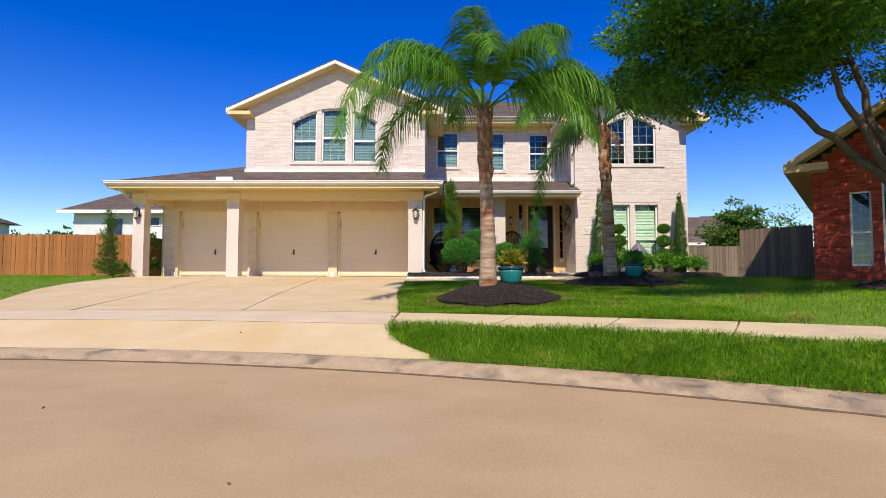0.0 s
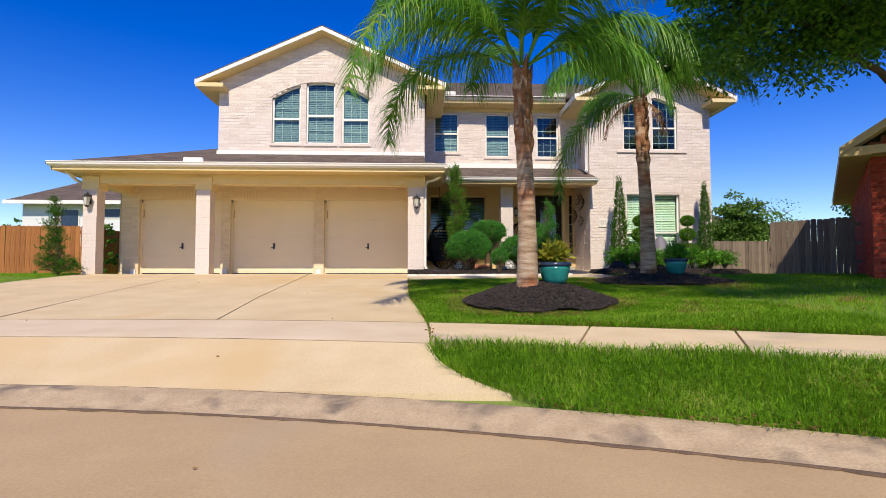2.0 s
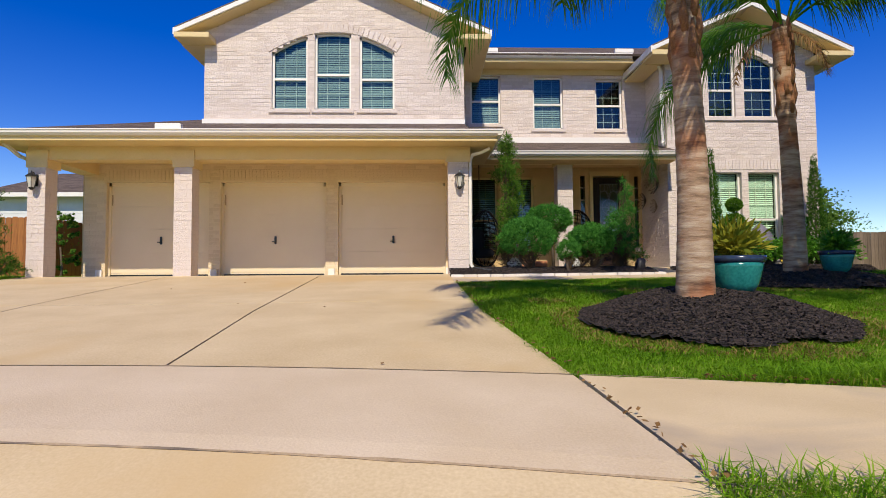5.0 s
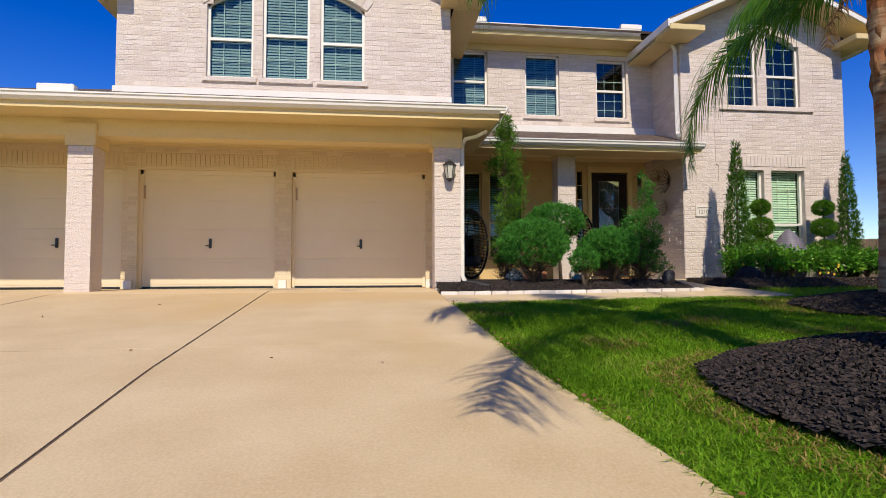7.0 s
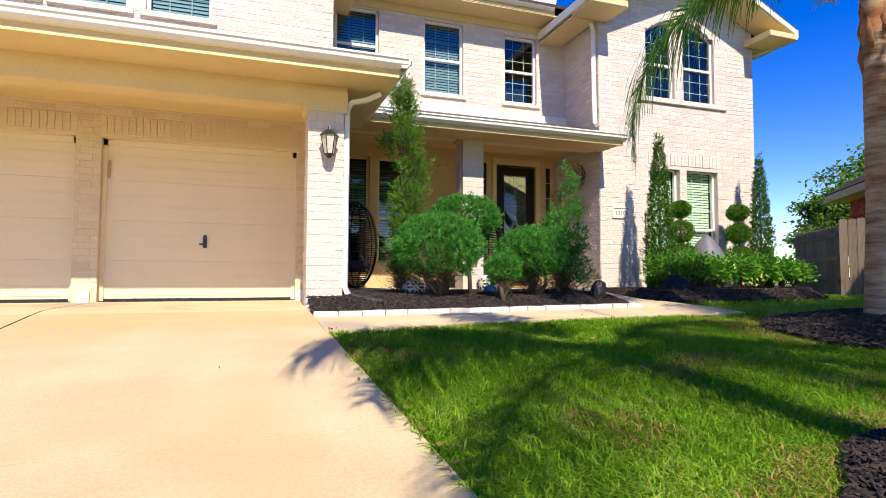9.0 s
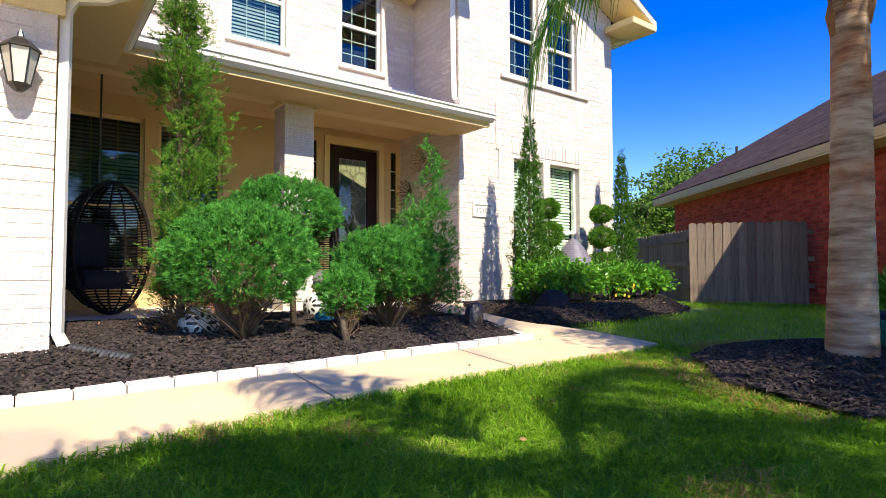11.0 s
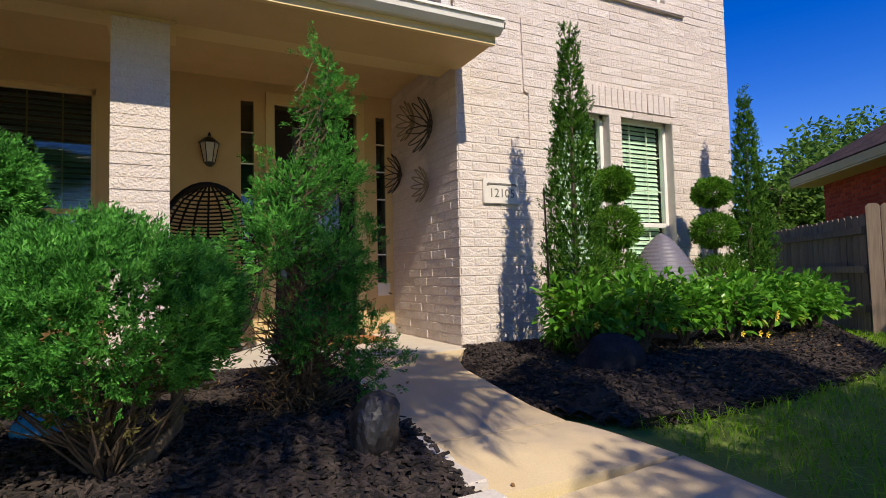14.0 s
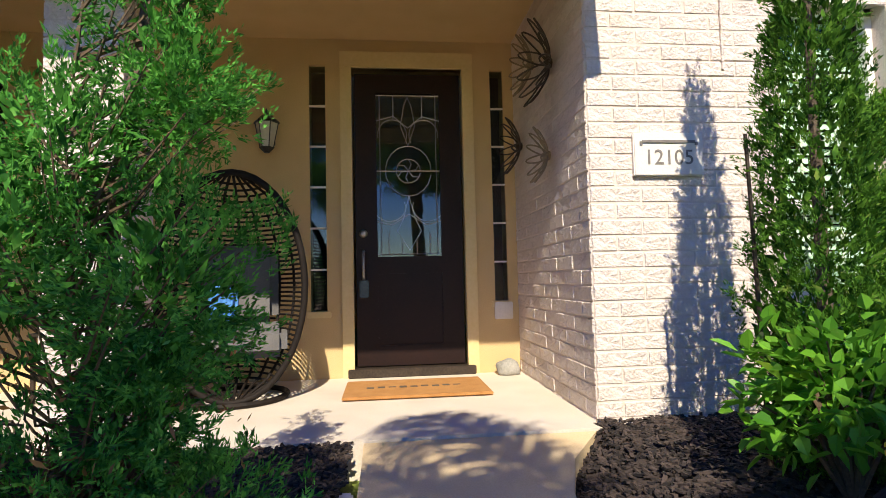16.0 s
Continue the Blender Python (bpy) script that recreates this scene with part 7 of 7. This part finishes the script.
fence("board_fence", "weathered grey wooden fence panel half in shade", (9.93, 18.34), (11.30, 16.68), 1.08, 2.74, M_GREYWOOD)
fence("board_fence", "weathered grey wooden side fence in shade", (9.97, 18.37), (11.74, 20.75), 1.05, 2.62, M_GREYWOOD)
fence("board_fence", "weathered grey wooden fence behind the house", (8.8, 27.0), (18.5, 27.0), 1.15, 2.78, M_GREYWOOD)
fence("cedar_fence", "orange stained cedar fence beside the drive", (-16.5, 19.6), (-10.35, 19.6), 1.10, 2.68, M_CEDAR)
fence("cedar_fence", "orange stained cedar side fence", (-10.32, 19.62), (-10.0, 24.0), 1.10, 2.66, M_CEDAR)

# ---- neighbouring red brick house, turned towards the round street ----
NB = Matrix.Translation((9.68, 14.36, 0)) @ Matrix.Rotation(radians(-36.5), 4, "Z")


def nb_front():
    return NB @ Matrix(((1, 0, 0, 0), (0, -1, 0, 0), (0, 0, 1, 0), (0, 0, 0, 1)))


def nb_side():
    return NB @ Matrix(((0, -1, 0, -0.004), (1, 0, 0, 0.006), (0, 0, 1, 0), (0, 0, 0, 1)))


RW = ((0.74, 1.16, 1.45, 3.25), (1.36, 2.78, 1.45, 3.45))
brick_wall("wall_neighbour", "red brick front wall of the neighbouring house", nb_front(), 6.5, 0.85, lambda x: min(4.05 + 0.62 * x, 6.4), [(a, b, c, d, None) for a, b, c, d in RW], M_REDBRICK, M_REDMORTAR, course=0.08, brick=0.215, proud=0.005, steps=30)
brick_wall("wall_neighbour_side", "long red brick side wall of the neighbouring house", nb_side(), 9.0, 0.85, flat(4.05), [], M_REDBRICK, M_REDMORTAR, course=0.08, brick=0.215, proud=0.005)
for a, b, c, d in RW:
    w_ = window("window_7", "white sash window in a red brick wall", 0, b - a, c, d, 0, (2, 3), None, blind=True, blind_open=10, sash=0.45, sill=False)
    w_.matrix_basis = NB @ Matrix.Translation((a, 0, 0))
nroof = roof("roof_neighbour", "brown shingle roof of the neighbouring house", [
    [NB @ Vector(p) for p in ((-0.55, -0.5, 3.98), (-0.55, 9.3, 3.98), (3.2, 5.7, 6.4), (3.2, -0.5, 6.4))],
    [NB @ Vector(p) for p in ((3.2, -0.5, 6.4), (3.2, 5.7, 6.4), (7.0, 9.3, 3.98), (7.0, -0.5, 3.98))],
    [NB @ Vector(p) for p in ((-0.55, 9.3, 3.98), (7.0, 9.3, 3.98), (3.2, 5.7, 6.4))]], M_SHINGLE_DARK)
ntrim = thing("trim_neighbour", "tan eaves and rake boards of the neighbouring house", "trim", kind="structure")
for q in ((-0.55, -0.5, 3.80, -0.50, 9.3, 3.95), (-0.55, -0.5, 3.76, 0.0, 9.3, 3.79), (-0.56, -0.52, 3.78, 0.35, 0.0, 3.96)):
    me_ = box_mesh("eave_board", *q, M_STUCCO)
    me_.transform(NB)
    part("eave_board", me_, ntrim)
rk_ = mesh("rake_board", [(-0.56, -0.53, 3.80), (3.2, -0.53, 6.22), (3.2, -0.53, 6.40), (-0.56, -0.53, 3.98), (-0.56, -0.49, 3.80), (3.2, -0.49, 6.22), (3.2, -0.49, 6.40), (-0.56, -0.49, 3.98)], [(0, 1, 2, 3), (4, 7, 6, 5), (0, 4, 5, 1), (3, 2, 6, 7)], M_STUCCO)
rk_.transform(NB)
part("rake_board", rk_, ntrim)
rs_ = mesh("rake_soffit", [(-0.5, -0.5, 3.84), (3.2, -0.5, 6.22), (3.2, 0, 6.22), (-0.5, 0, 3.84)], [(0, 1, 2, 3)], M_STUCCO)
rs_.transform(NB)
part("rake_soffit", rs_, ntrim)
for yv in (3.6, 7.2):
    me_ = Bag().tube([(0.9, yv, 4.7), (0.9, yv, 5.12)], 0.035, 8).mesh("roof_vent", M_MULCH)
    me_.transform(NB)
    part("roof_vent", me_, nroof)

# ---- far houses ----
M_SIDING = surface("white_siding", (0.66, 0.66, 0.64), (0.74, 0.74, 0.72), 0.7, 3, 40, 0.1)


def far_house(label, x0, x1, y0, y1, z0, ze, zr, mat, wins=(), hip=0.9):
    h = thing("far_house", label, "house", ((x0 + x1) / 2, y0, z0))
    ox, oy, oz = (x0 + x1) / 2, y0, z0
    part("wall", box_mesh("wall", x0 - ox, 0, 0, x1 - ox, y1 - oy, ze - oz, mat), h)
    for k in range(int((ze - z0) / 0.22)):
        part("siding_board", box_mesh("siding_board", x0 - ox - 0.01, -0.012, k * 0.22, x1 - ox + 0.01, -0.002, k * 0.22 + 0.20, mat), h)
    e, r = 0.6, min((y1 - y0) / 2, (x1 - x0) / 2.05)
    v = [(x0 - ox - e, -e, ze - oz), (x1 - ox + e, -e, ze - oz), (x1 - ox + e, y1 - oy + e, ze - oz), (x0 - ox - e, y1 - oy + e, ze - oz), (x0 - ox + r * hip, r, zr - oz), (x1 - ox - r * hip, r, zr - oz)]
    rm = mesh("roof", v, [(0, 1, 5, 4), (1, 2, 5), (2, 3, 4, 5), (3, 0, 4), (3, 2, 1, 0)], M_SHINGLE)
    rm.uv_layers.new(name="UVMap")
    for li, lp in enumerate(rm.loops):
        q = v[lp.vertex_index]
        rm.uv_layers[0].data[li].uv = (q[0], q[1] * 1.1)
    part("roof", rm, h)
    part("fascia", Bag().box(x0 - ox - e, -e - 0.02, ze - oz - 0.16, x1 - ox + e, -e + 0.02, ze - oz + 0.03).mesh("fascia", M_WHITE), h)
    for a, b, c, d in wins:
        w = part("window", box_mesh("window", a - ox, -0.05, c - oz, b - ox, -0.01, d - oz, M_WHITE), h)
        part("pane", box_mesh("pane", a - ox + 0.06, -0.06, c - oz + 0.06, b - ox - 0.06, -0.045, d - oz - 0.06, M_RIM), w)


far_house("two-storey white sided house behind the fence", -20.9, -11.0, 32, 38, 0.9, 5.05, 6.6, M_SIDING, ((-19.0, -18.0, 3.6, 4.7), (-16.8, -15.9, 4.2, 4.75), (-14.5, -13.5, 3.6, 4.7)), 0.35)
far_house("white sided house at the end of the fence", -43.2, -33.4, 36, 43, 0.9, 5.4, 7.2, M_SIDING)
far_house("tan far house with brown roof behind the fences", 19.5, 30, 47, 58, 1.0, 4.2, 7.2, M_STUCCO)
far_house("tan far house with brown roof beyond the yard", 16.3, 22, 40, 48, 1.0, 3.8, 6.0, M_STUCCO)

# ---- other plants ----
for lb, ft, th, r_, n_, m_, sz in (("rounded green yard tree behind the fence", (17.6, 33.0, 1.0), 2.2, 1.7, 2200, M_FARLEAF, 0.22), ("bright green tree beyond the red house", (20.2, 24.6, 1.0), 2.2, 1.9, 3000, M_FARLEAF, 0.2), ("small green tree behind the side fence", (17.9, 24.6, 1.0), 1.5, 1.1, 1600, M_FARLEAF, 0.16), ("tall bright green tree beyond the red house", (24.5, 26.0, 1.0), 3.6, 2.6, 3000, M_FARLEAF, 0.22), ("pale sparse tree in a far yard", (26.0, 42.0, 1.0), 3.0, 2.2, 500, M_JUNY, 0.2)):
    broad_tree("yard_tree", lb, ft, th, [[(-0.5, 0, th + 0.9)], [(0.5, 0.2, th + 1.0)], [(0.0, -0.3, th + 1.6)]], [((-r_ * 0.5, 0, th + 0.5), (r_ * 0.75, r_ * 0.7, r_ * 0.5)), ((r_ * 0.5, 0.1, th + 0.7), (r_ * 0.75, r_ * 0.7, r_ * 0.55)), ((0, 0, th + 1.5), (r_ * 0.7, r_ * 0.7, r_ * 0.6)), ((0, -0.2, th - 0.2), (r_ * 0.9, r_ * 0.6, r_ * 0.4))], m_, M_BARK, (sz, sz * 0.5), n_, 0.12, 12)
fw = []
for k in range(26):
    c = np.array((nrng.uniform(-40, -16), nrng.uniform(44, 50), nrng.uniform(1.8, 4.6)))
    p, d = ball_points(420, c, (1.6, 1.2, 1.2), k, 0.3, 0.5)
    fw.append((p, d))
tagged(new("far_woods", leaves("far_woods", np.concatenate([a for a, b in fw]), np.concatenate([b for a, b in fw]), 0.4, 0.2, M_FARLEAF, 0.6)), "line of far green trees behind the fence", "trees", kind="stuff")
tall_juniper("upright blue-green juniper with a broad foot at the drive's edge", (-9.2, 16.55, land(-9.2, 16.5)), [((-0.15, 0, 0.32), (0.36, 0.3, 0.34)), ((0.30, -0.1, 0.28), (0.30, 0.28, 0.28)), ((-0.12, 0, 0.80), (0.28, 0.25, 0.30)), ((-0.15, 0, 1.20), (0.20, 0.19, 0.28)),
              ((-0.15, 0, 1.58), (0.16, 0.15, 0.25)), ((-0.15, 0, 1.86), (0.08, 0.08, 0.14))], M_CYP, 40, 21, 32, 0.4)
shrub("corner_bush", "brown-green bush behind the garage pillar", (-9.55, 19.0, 1.15), [((-9.55, 19.0, 1.95), (0.45, 0.4, 0.75))], M_JUNY, 2600, (0.09, 0.04), stems=[[(-9.55, 19.0, 0.95), (-9.5, 19.0, 1.4), (-9.55, 19.0, 1.9)], [(-9.55, 19.0, 0.95), (-9.72, 18.95, 1.4), (-9.75, 18.95, 1.8)]], twigs=False)

# fallen leaves on the walk, drive and lawn
lp_ = []
for k in range(60):
    x, y = rng.choice(((rng.uniform(-7, 0.0), rng.uniform(6.5, 16)), (rng.uniform(-0.4, 4), rng.uniform(15.6, 18.4)), (rng.uniform(-6, 4), rng.uniform(1.5, 5.5)), (rng.uniform(0, 5), rng.uniform(11, 15))))
    lp_.append((x, y, max(land(x, y), walk_z(x, y) if -0.6 < x < 4.4 and y > 15.6 else 0) + 0.012))
for k in range(420):
    x = rng.uniform(0.5, 4.8)
    y = rng.choice((arc_y(R_KERB, x) + abs(rng.gauss(0, 0.05)), arc_y(R_WALK1, x) + abs(rng.gauss(0, 0.03))))
    lp_.append((x, y, land(x, y) + rng.uniform(0.004, 0.03)))
for k in range(120):
    y = rng.uniform(7.4, 15.5)
    lp_.append((drive_right(y) + abs(rng.gauss(0, 0.04)) - 0.02, y, land(0, y) + rng.uniform(0.006, 0.03)))
for k in range(220):
    x, y = rng.uniform(4.45, 8.5), rng.uniform(16.9, 18.0)
    if bed_right(x, y):
        lp_.append((x, y, bed_z(x, y) + 0.025))
tagged(new("fallen_leaves", leaves("fallen_leaves", np.array(lp_), nrng.normal(0, 1, (len(lp_), 3)) * np.array((1, 1, 0.05)), 0.036, 0.02, M_DRYLEAF, 0.05)), "dry brown leaves lying on concrete, bed and lawn edges", "leaves", kind="stuff")

# small things by the walls
conduit = thing("wall_conduit", "thin cream painted conduit on the brick wall", "conduit", (5.58, YW - 0.012, 3.25))
part("pipe", Bag().tube([(0.05, 0, 0), (0.055, 0, 0.46), (0.05, -0.004, 0.50), (0.0, -0.004, 0.52), (0.0, 0, 0.56), (-0.01, 0, 1.25)], 0.008, 6).mesh("pipe", M_BRICK), conduit)
stake = thing("garden_stake", "thin dark stake standing beside the cypress", "stake", (5.22, 18.30, 1.25))
part("rod", Bag().tube([(0.0, 0, 0), (-0.015, 0, 0.7), (-0.035, 0, 1.42)], [0.010, 0.009, 0.008], 6).mesh("rod", M_BRONZE), stake)
table = thing("porch_table", "slim dark metal side table under the porch window", "table", (1.60, 20.35, FLOOR1))
part("tabletop", box_mesh("tabletop", -0.22, -0.16, 0.44, 0.22, 0.16, 0.465, M_BRONZE, 0.006), table)
for sx in (-0.19, 0.19):
    for sy in (-0.13, 0.13):
        part("leg", box_mesh("leg", sx - 0.012, sy - 0.012, 0, sx + 0.012, sy + 0.012, 0.44, M_BRONZE), table)
part("tray", box_mesh("tray", -0.05, -0.12, 0.465, 0.16, 0.06, 0.48, M_WHITE, 0.005), table, "small white tray")
